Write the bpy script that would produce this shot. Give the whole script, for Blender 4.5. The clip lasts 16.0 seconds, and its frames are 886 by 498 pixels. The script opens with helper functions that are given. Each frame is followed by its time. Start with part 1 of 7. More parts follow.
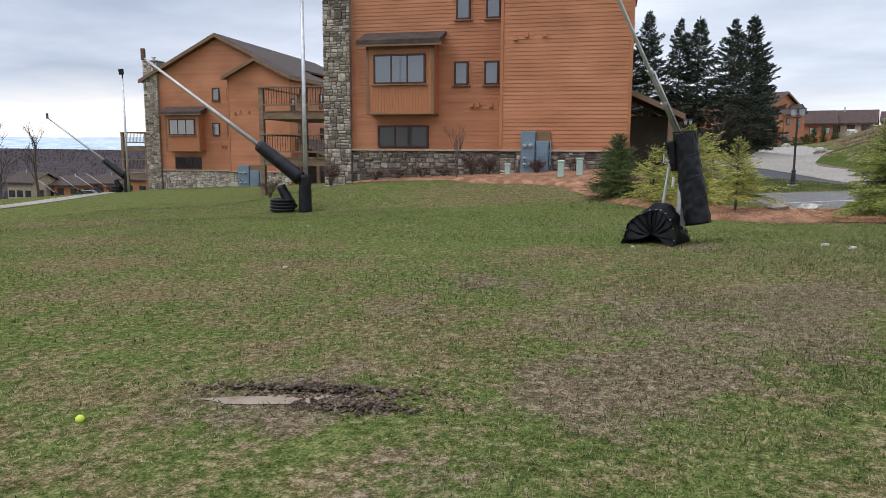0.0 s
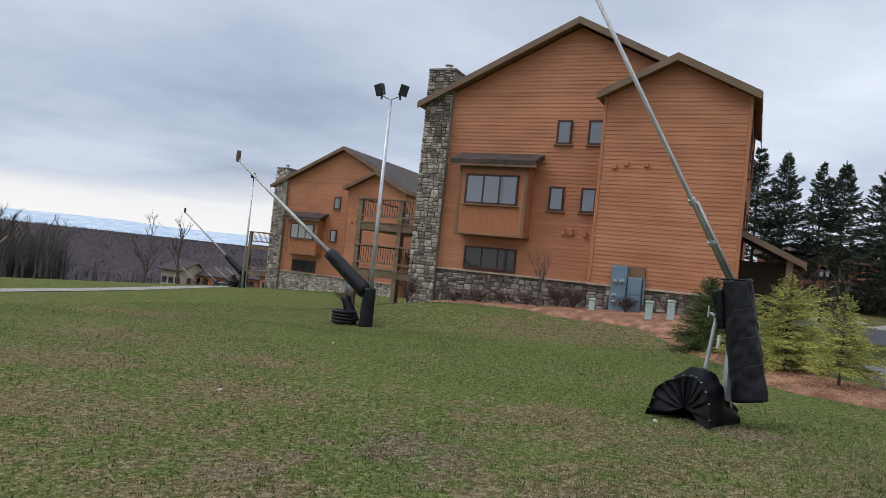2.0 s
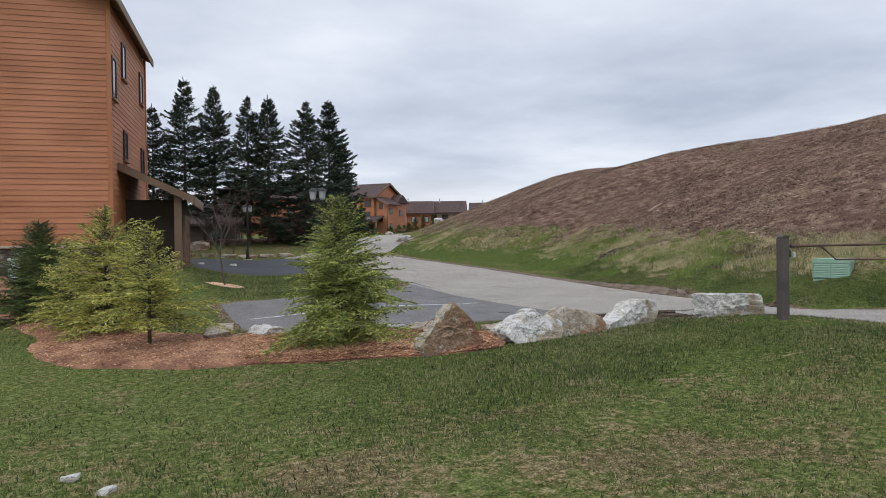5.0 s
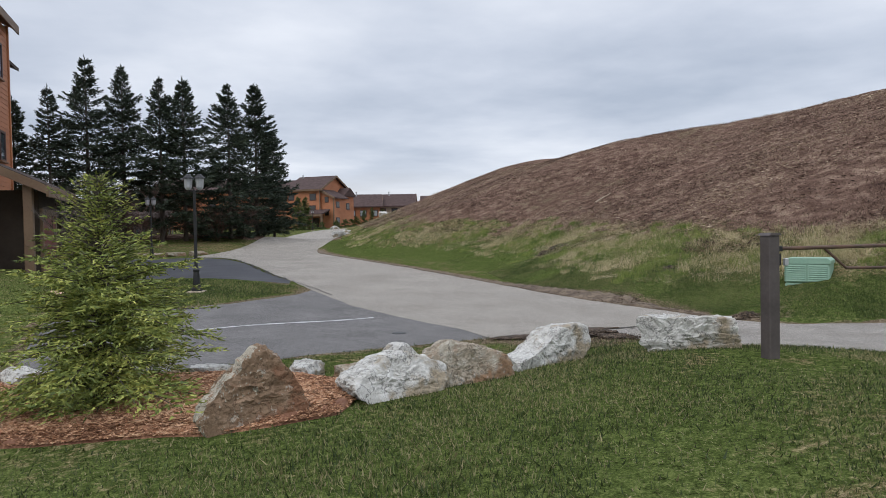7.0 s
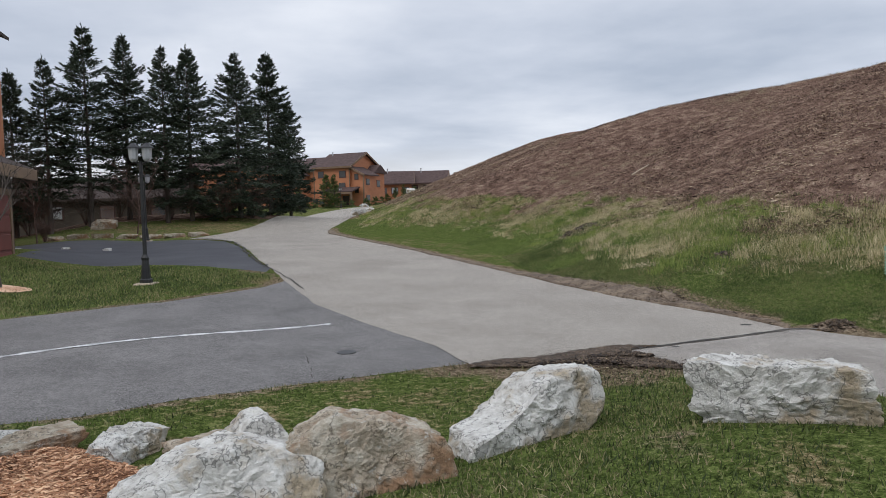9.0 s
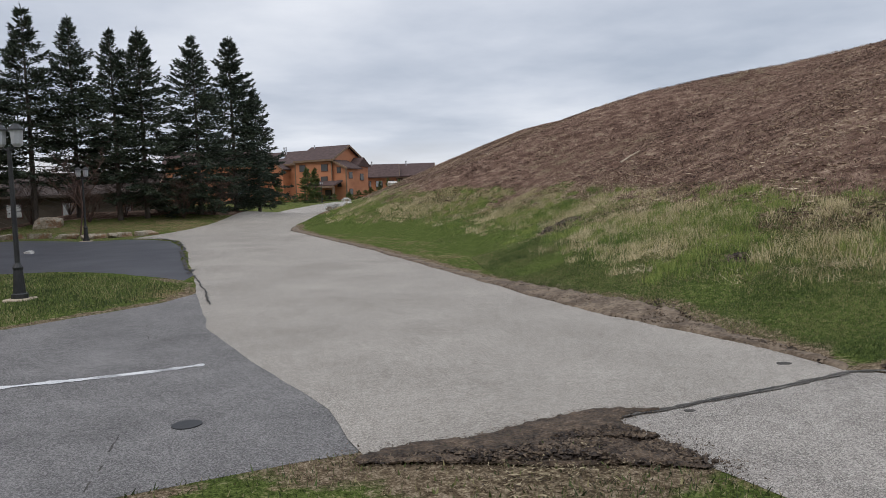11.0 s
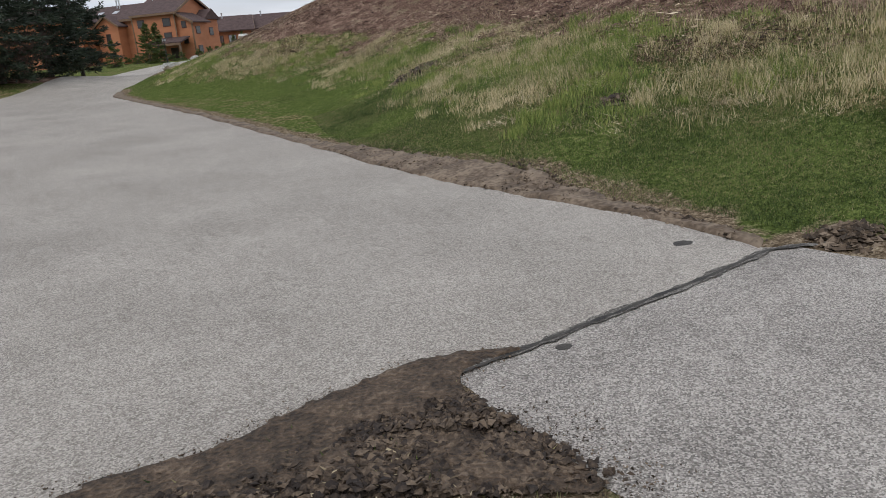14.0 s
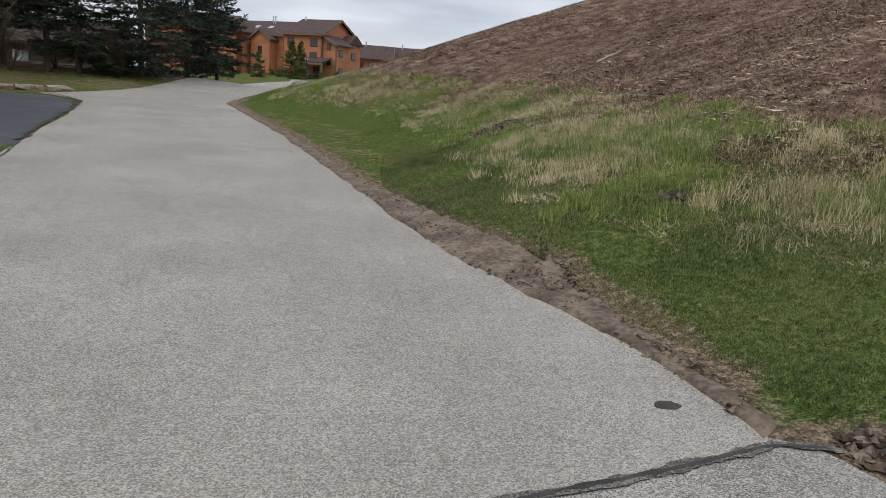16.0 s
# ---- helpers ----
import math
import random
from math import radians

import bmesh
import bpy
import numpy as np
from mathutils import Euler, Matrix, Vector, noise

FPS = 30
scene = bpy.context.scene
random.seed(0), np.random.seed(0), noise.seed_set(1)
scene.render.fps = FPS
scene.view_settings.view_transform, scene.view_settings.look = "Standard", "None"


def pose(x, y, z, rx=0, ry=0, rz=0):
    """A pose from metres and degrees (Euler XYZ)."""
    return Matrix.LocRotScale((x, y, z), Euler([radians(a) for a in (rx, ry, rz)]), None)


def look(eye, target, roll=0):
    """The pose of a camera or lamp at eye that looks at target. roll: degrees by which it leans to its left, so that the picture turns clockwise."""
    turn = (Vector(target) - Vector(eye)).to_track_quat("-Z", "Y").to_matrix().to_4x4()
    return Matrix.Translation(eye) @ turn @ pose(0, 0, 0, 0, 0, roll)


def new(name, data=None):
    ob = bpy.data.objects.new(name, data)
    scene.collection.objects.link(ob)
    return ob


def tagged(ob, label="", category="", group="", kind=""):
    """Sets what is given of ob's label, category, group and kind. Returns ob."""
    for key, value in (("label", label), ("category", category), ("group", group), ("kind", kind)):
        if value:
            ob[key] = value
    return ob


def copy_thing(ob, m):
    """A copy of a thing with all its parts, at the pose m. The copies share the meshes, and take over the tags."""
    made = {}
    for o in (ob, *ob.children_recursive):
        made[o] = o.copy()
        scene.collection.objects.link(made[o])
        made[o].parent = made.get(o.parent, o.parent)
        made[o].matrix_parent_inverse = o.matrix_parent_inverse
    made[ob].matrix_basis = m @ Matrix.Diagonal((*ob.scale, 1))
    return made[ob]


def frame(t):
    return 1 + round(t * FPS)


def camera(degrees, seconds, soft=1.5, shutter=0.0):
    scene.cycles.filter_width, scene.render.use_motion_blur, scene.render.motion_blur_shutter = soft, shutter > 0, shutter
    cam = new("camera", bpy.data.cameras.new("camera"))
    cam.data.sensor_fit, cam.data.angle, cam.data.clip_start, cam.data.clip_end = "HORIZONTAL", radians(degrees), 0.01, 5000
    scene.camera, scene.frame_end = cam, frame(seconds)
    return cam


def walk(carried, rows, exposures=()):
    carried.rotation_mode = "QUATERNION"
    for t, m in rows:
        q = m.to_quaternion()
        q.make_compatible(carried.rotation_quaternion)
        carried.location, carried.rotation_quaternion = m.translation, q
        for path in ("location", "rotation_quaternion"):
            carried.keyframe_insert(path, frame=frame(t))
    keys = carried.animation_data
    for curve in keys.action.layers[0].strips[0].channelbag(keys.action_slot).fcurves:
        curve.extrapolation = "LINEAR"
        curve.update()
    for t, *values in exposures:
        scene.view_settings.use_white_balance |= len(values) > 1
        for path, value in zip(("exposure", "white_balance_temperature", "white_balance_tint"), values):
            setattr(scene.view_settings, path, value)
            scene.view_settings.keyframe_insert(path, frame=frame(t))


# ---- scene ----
cam = camera(64.6, 16.0, soft=0.8)
PATH = [
    (0, (-12.681, -16.004, 1.442), (-13.131, -14.075, 1.164), 0.3),
    (0.5, (-12.401, -15.191, 1.475), (-13.282, -13.402, 1.321), 1.2),
    (1, (-12.014, -14.549, 1.544), (-13.151, -12.904, 1.54), 4.0),
    (1.2, (-11.836, -14.303, 1.561), (-13.013, -12.686, 1.619), 5.8),
    (1.5, (-11.57, -13.933, 1.575), (-12.658, -12.256, 1.629), 6.2),
    (2, (-11.061, -13.259, 1.576), (-11.891, -11.44, 1.623), 5.9),
    (2.5, (-10.562, -12.529, 1.604), (-11.047, -10.589, 1.649), 4.2),
    (2.7, (-10.349, -12.234, 1.591), (-10.685, -10.263, 1.64), 3.3),
    (3, (-10.04, -11.773, 1.581), (-10.162, -9.777, 1.631), 2.0),
    (3.4, (-9.623, -11.131, 1.579), (-9.48, -9.137, 1.637), 0.4),
    (3.5, (-9.487, -10.962, 1.563), (-9.294, -8.972, 1.613), -0.0),
    (4, (-8.96, -10.186, 1.56), (-8.607, -8.218, 1.575), -1.0),
    (4.5, (-8.435, -9.413, 1.541), (-7.976, -7.467, 1.516), -0.9),
    (5, (-7.895, -8.653, 1.553), (-7.362, -6.725, 1.524), -0.7),
    (5.2, (-7.68, -8.319, 1.56), (-7.118, -6.4, 1.538), -0.8),
    (7.3, (-5.448, -5.294, 1.619), (-4.796, -3.404, 1.561), -1.0),
    (7.5, (-5.257, -5.023, 1.625), (-4.617, -3.13, 1.556), -1.1),
    (8, (-4.773, -4.322, 1.626), (-4.181, -2.415, 1.519), -1.3),
    (8.5, (-4.318, -3.614, 1.62), (-3.77, -1.694, 1.503), -1.4),
    (8.7, (-4.145, -3.339, 1.618), (-3.598, -1.419, 1.506), -1.4),
    (10.8, (-2.552, -0.686, 1.611), (-2.011, 1.236, 1.492), -1.8),
    (11, (-2.407, -0.46, 1.599), (-1.835, 1.452, 1.467), -2.0),
    (11.5, (-2.055, 0.057, 1.6), (-1.384, 1.933, 1.423), -2.2),
    (12, (-1.751, 0.488, 1.61), (-1.05, 2.344, 1.359), -2.1),
    (12.5, (-1.537, 0.892, 1.605), (-0.892, 2.754, 1.264), -2.5),
    (13, (-1.366, 1.242, 1.565), (-0.728, 3.093, 1.157), -3.3),
    (13.5, (-1.25, 1.348, 1.521), (-0.535, 3.158, 1.06), -4.5),
    (14, (-1.103, 1.318, 1.454), (-0.266, 3.047, 0.897), -4.9),
    (14.5, (-0.867, 1.429, 1.435), (0.09, 3.06, 0.784), -3.9),
    (15, (-0.535, 1.582, 1.466), (0.498, 3.165, 0.812), -1.3),
    (15.5, (-0.19, 1.726, 1.522), (0.7, 3.436, 0.99), 1.9),
    (16, (0.18, 1.829, 1.522), (0.763, 3.694, 1.093), 4.1),
]
walk(cam, [(t, look(eye, target, roll)) for t, eye, target, roll in PATH],
     [(0, 0.60, 6400, 12), (0.5, 0.28, 6250, 11), (1.0, 0.10, 5850, 10), (1.5, 0.03, 5850, 10), (2.0, 0.32, 6250, 11), (2.5, 0.33, 6400, 11), (3.0, 0.33, 6450, 11), (3.5, 0.38, 6450, 11), (5.0, 0.36, 6400, 12), (8.0, 0.30, 6400, 12), (11.0, 0.25, 6520, 12), (12.0, 0.20, 6520, 12), (13.0, 0.15, 6520, 12), (14.0, 0.27, 6520, 12), (16.0, 0.27, 6500, 11)])

# ---- light ----
SUN_EL, SUN_AZ = radians(48), radians(-120)
world = bpy.data.worlds.new("overcast_sky")
scene.world = world
world.use_nodes = True
wn, wl = world.node_tree.nodes, world.node_tree.links
sky = wn.new("ShaderNodeTexSky")
sky.sky_type, sky.sun_disc, sky.sun_elevation, sky.sun_rotation = "NISHITA", False, SUN_EL, SUN_AZ
tc = wn.new("ShaderNodeTexCoord")
sep = wn.new("ShaderNodeSeparateXYZ")
wl.new(tc.outputs["Generated"], sep.inputs[0])


def wmath(op, a, b=None, clamp=False):
    n = wn.new("ShaderNodeMath")
    n.operation, n.use_clamp = op, clamp
    for k, v in enumerate((a, b)):
        if v is None:
            continue
        if isinstance(v, (int, float)):
            n.inputs[k].default_value = v
        else:
            wl.new(v, n.inputs[k])
    return n.outputs[0]


def wramp(fac, stops):
    n = wn.new("ShaderNodeValToRGB")
    wl.new(fac, n.inputs[0])
    while len(n.color_ramp.elements) < len(stops):
        n.color_ramp.elements.new(0.5)
    for e, (p, c) in zip(n.color_ramp.elements, stops):
        e.position, e.color = p, (*c, 1)
    return n.outputs[0]


# clouds lie on a level sheet: x/z, y/z
up = wmath("MAXIMUM", wmath("ADD", sep.outputs[2], 0.10), 0.03)
cx, cy = wmath("DIVIDE", sep.outputs[0], up), wmath("DIVIDE", sep.outputs[1], up)
comb = wn.new("ShaderNodeCombineXYZ")
wl.new(cx, comb.inputs[0]), wl.new(cy, comb.inputs[1])
cn = wn.new("ShaderNodeTexNoise")
cn.inputs["Scale"].default_value, cn.inputs["Detail"].default_value, cn.inputs["Roughness"].default_value = 0.55, 7, 0.52
wl.new(comb.outputs[0], cn.inputs["Vector"])
clouds = wramp(cn.outputs[0], [(0.34, (0.36, 0.41, 0.49)), (0.48, (0.49, 0.535, 0.61)), (0.64, (0.66, 0.695, 0.75))])
# the western clouds are heavier, with a bright strip over the horizon
west = wmath("ADD", wmath("MULTIPLY", sep.outputs[0], -0.9), wmath("MULTIPLY", sep.outputs[1], 0.1))
dark = wramp(west, [(0.15, (1.06, 1.06, 1.05)), (0.75, (0.80, 0.82, 0.86))])
mul = wn.new("ShaderNodeMix")
mul.data_type, mul.blend_type = "RGBA", "MULTIPLY"
mul.inputs[0].default_value = 1.0
wl.new(clouds, mul.inputs[6]), wl.new(dark, mul.inputs[7])
strip = wramp(wmath("ADD", sep.outputs[2], wmath("MULTIPLY", wmath("SUBTRACT", cn.outputs[0], 0.5), 0.14)), [(0.0, (1, 1, 1)), (0.045, (0.85, 0.85, 0.85)), (0.085, (0, 0, 0))])
glow = wn.new("ShaderNodeMix")
glow.data_type = "RGBA"
wl.new(wmath("MULTIPLY", strip, wramp(west, [(0.05, (0.35, 0.35, 0.35)), (0.6, (0.9, 0.9, 0.9))])), glow.inputs[0])
wl.new(mul.outputs[2], glow.inputs[6])
glow.inputs[7].default_value = (0.86, 0.83, 0.78, 1)
# overcast: brightest overhead
zen = wramp(sep.outputs[2], [(0.40, (1, 1, 1)), (0.95, (2.1, 2.1, 2.1))])
zm = wn.new("ShaderNodeMix")
zm.data_type, zm.blend_type = "RGBA", "MULTIPLY"
zm.inputs[0].default_value = 1.0
wl.new(glow.outputs[2], zm.inputs[6]), wl.new(zen, zm.inputs[7])
bg_sky, bg_cloud, both = wn.new("ShaderNodeBackground"), wn.new("ShaderNodeBackground"), wn.new("ShaderNodeAddShader")
wl.new(sky.outputs[0], bg_sky.inputs[0])
bg_sky.inputs[1].default_value = 0.006
wl.new(zm.outputs[2], bg_cloud.inputs[0])
bg_cloud.inputs[1].default_value = 0.92
wl.new(bg_sky.outputs[0], both.inputs[0]), wl.new(bg_cloud.outputs[0], both.inputs[1])
wl.new(both.outputs[0], wn["World Output"].inputs[0])
sun_data = bpy.data.lights.new("sun", "SUN")
sun_data.energy, sun_data.angle, sun_data.color = 0.8, radians(35), (1.0, 0.96, 0.9)
sun = new("sun", sun_data)
sun.matrix_world = look((0, 0, 50), (-50 * math.sin(SUN_AZ) * math.cos(SUN_EL), -50 * math.cos(SUN_AZ) * math.cos(SUN_EL), 50 - 50 * math.sin(SUN_EL)))


# ---- materials ----
def material(name, stops, scale=3.0, fine=40.0, rough=0.8, bump=0.3, fine_mix=0.35, metal=0.0, island=0.0, objvar=0.0, stretch=(1, 1, 1), detail=5, dist=0.02, spec=0.4):
    """A surface with large stains and fine grain in real-world size."""
    m = bpy.data.materials.new(name)
    m.use_nodes = True
    n, l = m.node_tree.nodes, m.node_tree.links
    b = n["Principled BSDF"]
    b.inputs["Roughness"].default_value, b.inputs["Metallic"].default_value, b.inputs["Specular IOR Level"].default_value = rough, metal, spec
    co = n.new("ShaderNodeTexCoord")
    mp = n.new("ShaderNodeMapping")
    mp.inputs["Scale"].default_value = stretch
    l.new(co.outputs["Object"], mp.inputs[0])
    big, small = n.new("ShaderNodeTexNoise"), n.new("ShaderNodeTexNoise")
    for t, s, d in ((big, scale, detail), (small, fine, 3)):
        t.inputs["Scale"].default_value, t.inputs["Detail"].default_value = s, d
        l.new(mp.outputs[0], t.inputs["Vector"])
    add = n.new("ShaderNodeMath")
    add.operation = "MULTIPLY_ADD"
    l.new(small.outputs[0], add.inputs[0])
    add.inputs[1].default_value = fine_mix
    l.new(big.outputs[0], add.inputs[2])
    sub = n.new("ShaderNodeMath")
    sub.operation = "SUBTRACT"
    l.new(add.outputs[0], sub.inputs[0])
    sub.inputs[1].default_value = fine_mix * 0.5
    value = sub.outputs[0]
    for amount, node, out in ((island, "ShaderNodeNewGeometry", "Random Per Island"), (objvar, "ShaderNodeObjectInfo", "Random")):
        if amount:
            g = n.new(node)
            k = n.new("ShaderNodeMath")
            k.operation = "MULTIPLY_ADD"
            l.new(g.outputs[out], k.inputs[0])
            k.inputs[1].default_value = amount
            o = n.new("ShaderNodeMath")
            o.operation = "SUBTRACT"
            l.new(value, k.inputs[2])
            l.new(k.outputs[0], o.inputs[0])
            o.inputs[1].default_value = amount * 0.5
            value = o.outputs[0]
    r = n.new("ShaderNodeValToRGB")
    while len(r.color_ramp.elements) < len(stops):
        r.color_ramp.elements.new(0.5)
    for e, (p, c) in zip(r.color_ramp.elements, stops):
        e.position, e.color = p, (*c, 1)
    l.new(value, r.inputs[0])
    l.new(r.outputs[0], b.inputs["Base Color"])
    if bump:
        bp = n.new("ShaderNodeBump")
        bp.inputs["Strength"].default_value, bp.inputs["Distance"].default_value = bump, dist
        l.new(add.outputs[0], bp.inputs["Height"])
        l.new(bp.outputs[0], b.inputs["Normal"])
    return m


M = {}
M["siding"] = material("cedar_siding", [(0.25, (0.35, 0.136, 0.062)), (0.5, (0.43, 0.174, 0.082)), (0.75, (0.50, 0.212, 0.106))], 0.5, 14, 0.62, 0.0, 0.25, island=0.22, stretch=(1, 1, 2))
M["panel"] = material("cedar_panel", [(0.3, (0.36, 0.138, 0.060)), (0.7, (0.44, 0.180, 0.080))], 1.5, 20, 0.6, 0.15, 0.3, stretch=(6, 6, 1))
M["trim"] = material("brown_trim", [(0.3, (0.17, 0.095, 0.05)), (0.7, (0.25, 0.145, 0.08))], 1.0, 22, 0.6, 0.1)
M["fascia"] = material("tan_fascia", [(0.3, (0.15, 0.092, 0.055)), (0.7, (0.215, 0.14, 0.085))], 1.0, 18, 0.6, 0.1)
M["shingle"] = material("roof_shingles", [(0.3, (0.040, 0.028, 0.024)), (0.7, (0.085, 0.062, 0.052))], 2.0, 9, 0.9, 0.5, 0.6, stretch=(1, 1, 1))
M["roofred"] = material("red_brown_shingles", [(0.3, (0.050, 0.030, 0.027)), (0.7, (0.095, 0.060, 0.053))], 2.0, 9, 0.9, 0.4, 0.6)
M["frame"] = material("dark_window_frame", [(0.3, (0.045, 0.016, 0.012)), (0.7, (0.07, 0.026, 0.02))], 3, 40, 0.45, 0.05)
M["stone"] = material("field_stone", [(0.15, (0.105, 0.082, 0.066)), (0.40, (0.255, 0.212, 0.172)), (0.58, (0.38, 0.325, 0.265)), (0.85, (0.60, 0.54, 0.46))], 2.2, 24, 0.85, 0.5, 0.4, objvar=0.5, island=0.5)
M["mortar"] = material("dark_mortar", [(0.3, (0.17, 0.150, 0.128)), (0.7, (0.30, 0.270, 0.232))], 3, 30, 0.95, 0.3)
M["deck"] = material("weathered_deck", [(0.3, (0.14, 0.092, 0.058)), (0.7, (0.25, 0.175, 0.115))], 2, 30, 0.8, 0.2, stretch=(1, 1, 3))
M["steel"] = material("galvanized_steel", [(0.3, (0.42, 0.43, 0.44)), (0.7, (0.60, 0.61, 0.62))], 4, 30, 0.45, 0.05, metal=0.7)
M["lance"] = material("aluminium_lance", [(0.3, (0.36, 0.35, 0.34)), (0.7, (0.52, 0.51, 0.49))], 4, 30, 0.45, 0.05, metal=0.55)
M["vinyl"] = material("black_vinyl_cover", [(0.3, (0.006, 0.006, 0.008)), (0.7, (0.016, 0.016, 0.019))], 5, 40, 0.42, 0.4, dist=0.01, spec=0.22)
M["black"] = material("black_metal", [(0.3, (0.012, 0.012, 0.013)), (0.7, (0.03, 0.03, 0.03))], 5, 40, 0.5, 0.1)
M["ebox"] = material("grey_blue_enamel", [(0.3, (0.12, 0.175, 0.225)), (0.7, (0.17, 0.235, 0.29))], 2, 30, 0.5, 0.05)
M["pedestal"] = material("pale_green_plastic", [(0.3, (0.33, 0.42, 0.37)), (0.7, (0.42, 0.50, 0.45))], 3, 30, 0.6, 0.05)
M["transformer"] = material("mint_green_enamel", [(0.3, (0.22, 0.37, 0.27)), (0.7, (0.30, 0.45, 0.34))], 1.5, 20, 0.5, 0.06)
M["post"] = material("brown_steel_post", [(0.3, (0.068, 0.056, 0.053)), (0.7, (0.115, 0.096, 0.090))], 3, 30, 0.55, 0.1)
M["rust"] = material("rusty_bar", [(0.3, (0.07, 0.05, 0.04)), (0.7, (0.16, 0.09, 0.06))], 6, 40, 0.7, 0.1)
M["lampglass"] = material("milky_lamp_glass", [(0.3, (0.30, 0.31, 0.32)), (0.7, (0.40, 0.41, 0.42))], 3, 30, 0.3, 0)
M["bark"] = material("grey_bark", [(0.3, (0.045, 0.035, 0.030)), (0.7, (0.12, 0.10, 0.085))], 6, 40, 0.9, 0.5, stretch=(1, 1, 0.3))
M["spruce"] = material("spruce_needles", [(0.2, (0.014, 0.023, 0.014)), (0.55, (0.036, 0.052, 0.031)), (0.85, (0.075, 0.095, 0.055))], 1.2, 30, 0.75, 0, 0.3, island=0.4)
M["hemlock"] = material("hemlock_needles", [(0.2, (0.13, 0.15, 0.036)), (0.5, (0.34, 0.35, 0.075)), (0.85, (0.62, 0.56, 0.14))], 3.0, 30, 0.7, 0, 0.3, island=0.5)
M["hemlock_green"] = material("green_hemlock_needles", [(0.2, (0.085, 0.115, 0.028)), (0.5, (0.22, 0.265, 0.058)), (0.85, (0.46, 0.46, 0.11))], 3.0, 30, 0.7, 0, 0.3, island=0.5)
M["yew"] = material("dark_evergreen_needles", [(0.2, (0.032, 0.050, 0.013)), (0.5, (0.078, 0.110, 0.026)), (0.85, (0.145, 0.175, 0.045))], 3.0, 30, 0.7, 0, 0.3, island=0.5)
M["twig"] = material("bare_red_twigs", [(0.3, (0.060, 0.036, 0.030)), (0.7, (0.13, 0.080, 0.064))], 6, 40, 0.9, 0)
M["mulch"] = material("cedar_mulch", [(0.2, (0.19, 0.088, 0.050)), (0.5, (0.44, 0.235, 0.135)), (0.8, (0.68, 0.46, 0.31))], 2.5, 45, 0.9, 0.6, 0.9, island=0.5, dist=0.03)
M["chip"] = material("loose_cedar_chips", [(0.2, (0.17, 0.078, 0.040)), (0.5, (0.44, 0.225, 0.120)), (0.8, (0.70, 0.45, 0.28))], 2.5, 20, 0.9, 0, 0.4, island=0.7)
M["asphalt_dark"] = material("fresh_asphalt", [(0.25, (0.035, 0.035, 0.042)), (0.75, (0.068, 0.068, 0.075))], 0.8, 60, 0.8, 0.4, 0.4, dist=0.008)
M["tar"] = material("tar_crack", [(0.3, (0.022, 0.020, 0.018)), (0.7, (0.06, 0.053, 0.045))], 6, 60, 0.85, 0.6, 0.6)
M["paint"] = material("worn_white_paint", [(0.35, (0.26, 0.26, 0.26)), (0.6, (0.60, 0.60, 0.59))], 5, 60, 0.7, 0.1, 0.6)
M["mud"] = material("brown_mud", [(0.2, (0.032, 0.022, 0.014)), (0.5, (0.094, 0.063, 0.040)), (0.8, (0.205, 0.150, 0.102))], 7, 45, 0.85, 1.0, 1.0, island=0.5, dist=0.04)
M["clod"] = material("dark_wet_clods", [(0.2, (0.020, 0.013, 0.009)), (0.5, (0.060, 0.041, 0.027)), (0.8, (0.15, 0.108, 0.072))], 7, 45, 0.8, 0.8, 1.0, island=0.6, dist=0.02)
M["soilbits"] = material("dry_brown_soil", [(0.2, (0.036, 0.025, 0.016)), (0.5, (0.098, 0.069, 0.045)), (0.8, (0.205, 0.155, 0.108))], 4, 22, 0.9, 0.6, 0.8, island=0.6)
M["wetmud"] = material("pale_wet_mud", [(0.3, (0.21, 0.155, 0.105)), (0.7, (0.33, 0.255, 0.185))], 3, 30, 0.35, 0.3, 0.4)
M["reddoor"] = material("dark_red_door", [(0.3, (0.13, 0.030, 0.022)), (0.7, (0.18, 0.045, 0.034))], 2, 30, 0.5, 0.05)
M["greenroof"] = material("green_metal_roof", [(0.3, (0.10, 0.15, 0.125)), (0.7, (0.15, 0.20, 0.17))], 1, 10, 0.5, 0.1)
M["wood_dark"] = material("dark_brown_boards", [(0.3, (0.035, 0.025, 0.018)), (0.7, (0.06, 0.045, 0.034))], 1, 10, 0.8, 0.1)
M["tanwall"] = material("tan_stucco", [(0.3, (0.36, 0.29, 0.21)), (0.7, (0.45, 0.37, 0.28))], 1, 10, 0.8, 0.1)
# Bare wood tones with the bluish cast of distance haze mixed in.
M["farwood"] = material("bare_forest", [(0.2, (0.050, 0.040, 0.042)), (0.5, (0.080, 0.066, 0.067)), (0.85, (0.125, 0.104, 0.102))], 0.05, 0.6, 0.95, 0, 0.5, island=0.4)
M["blade"] = material("grass_blades", [(0.14, (0.060, 0.045, 0.022)), (0.30, (0.048, 0.074, 0.016)), (0.46, (0.090, 0.134, 0.030)), (0.58, (0.140, 0.165, 0.048)), (0.66, (0.22, 0.185, 0.09)), (0.85, (0.38, 0.31, 0.18))], 0.8, 6, 0.8, 0, 0.6, island=0.75)
M["blade_green"] = material("green_grass_blades", [(0.2, (0.024, 0.040, 0.009)), (0.5, (0.080, 0.114, 0.027)), (0.66, (0.135, 0.158, 0.045)), (0.80, (0.28, 0.24, 0.12))], 0.8, 6, 0.8, 0, 0.6, island=0.75)
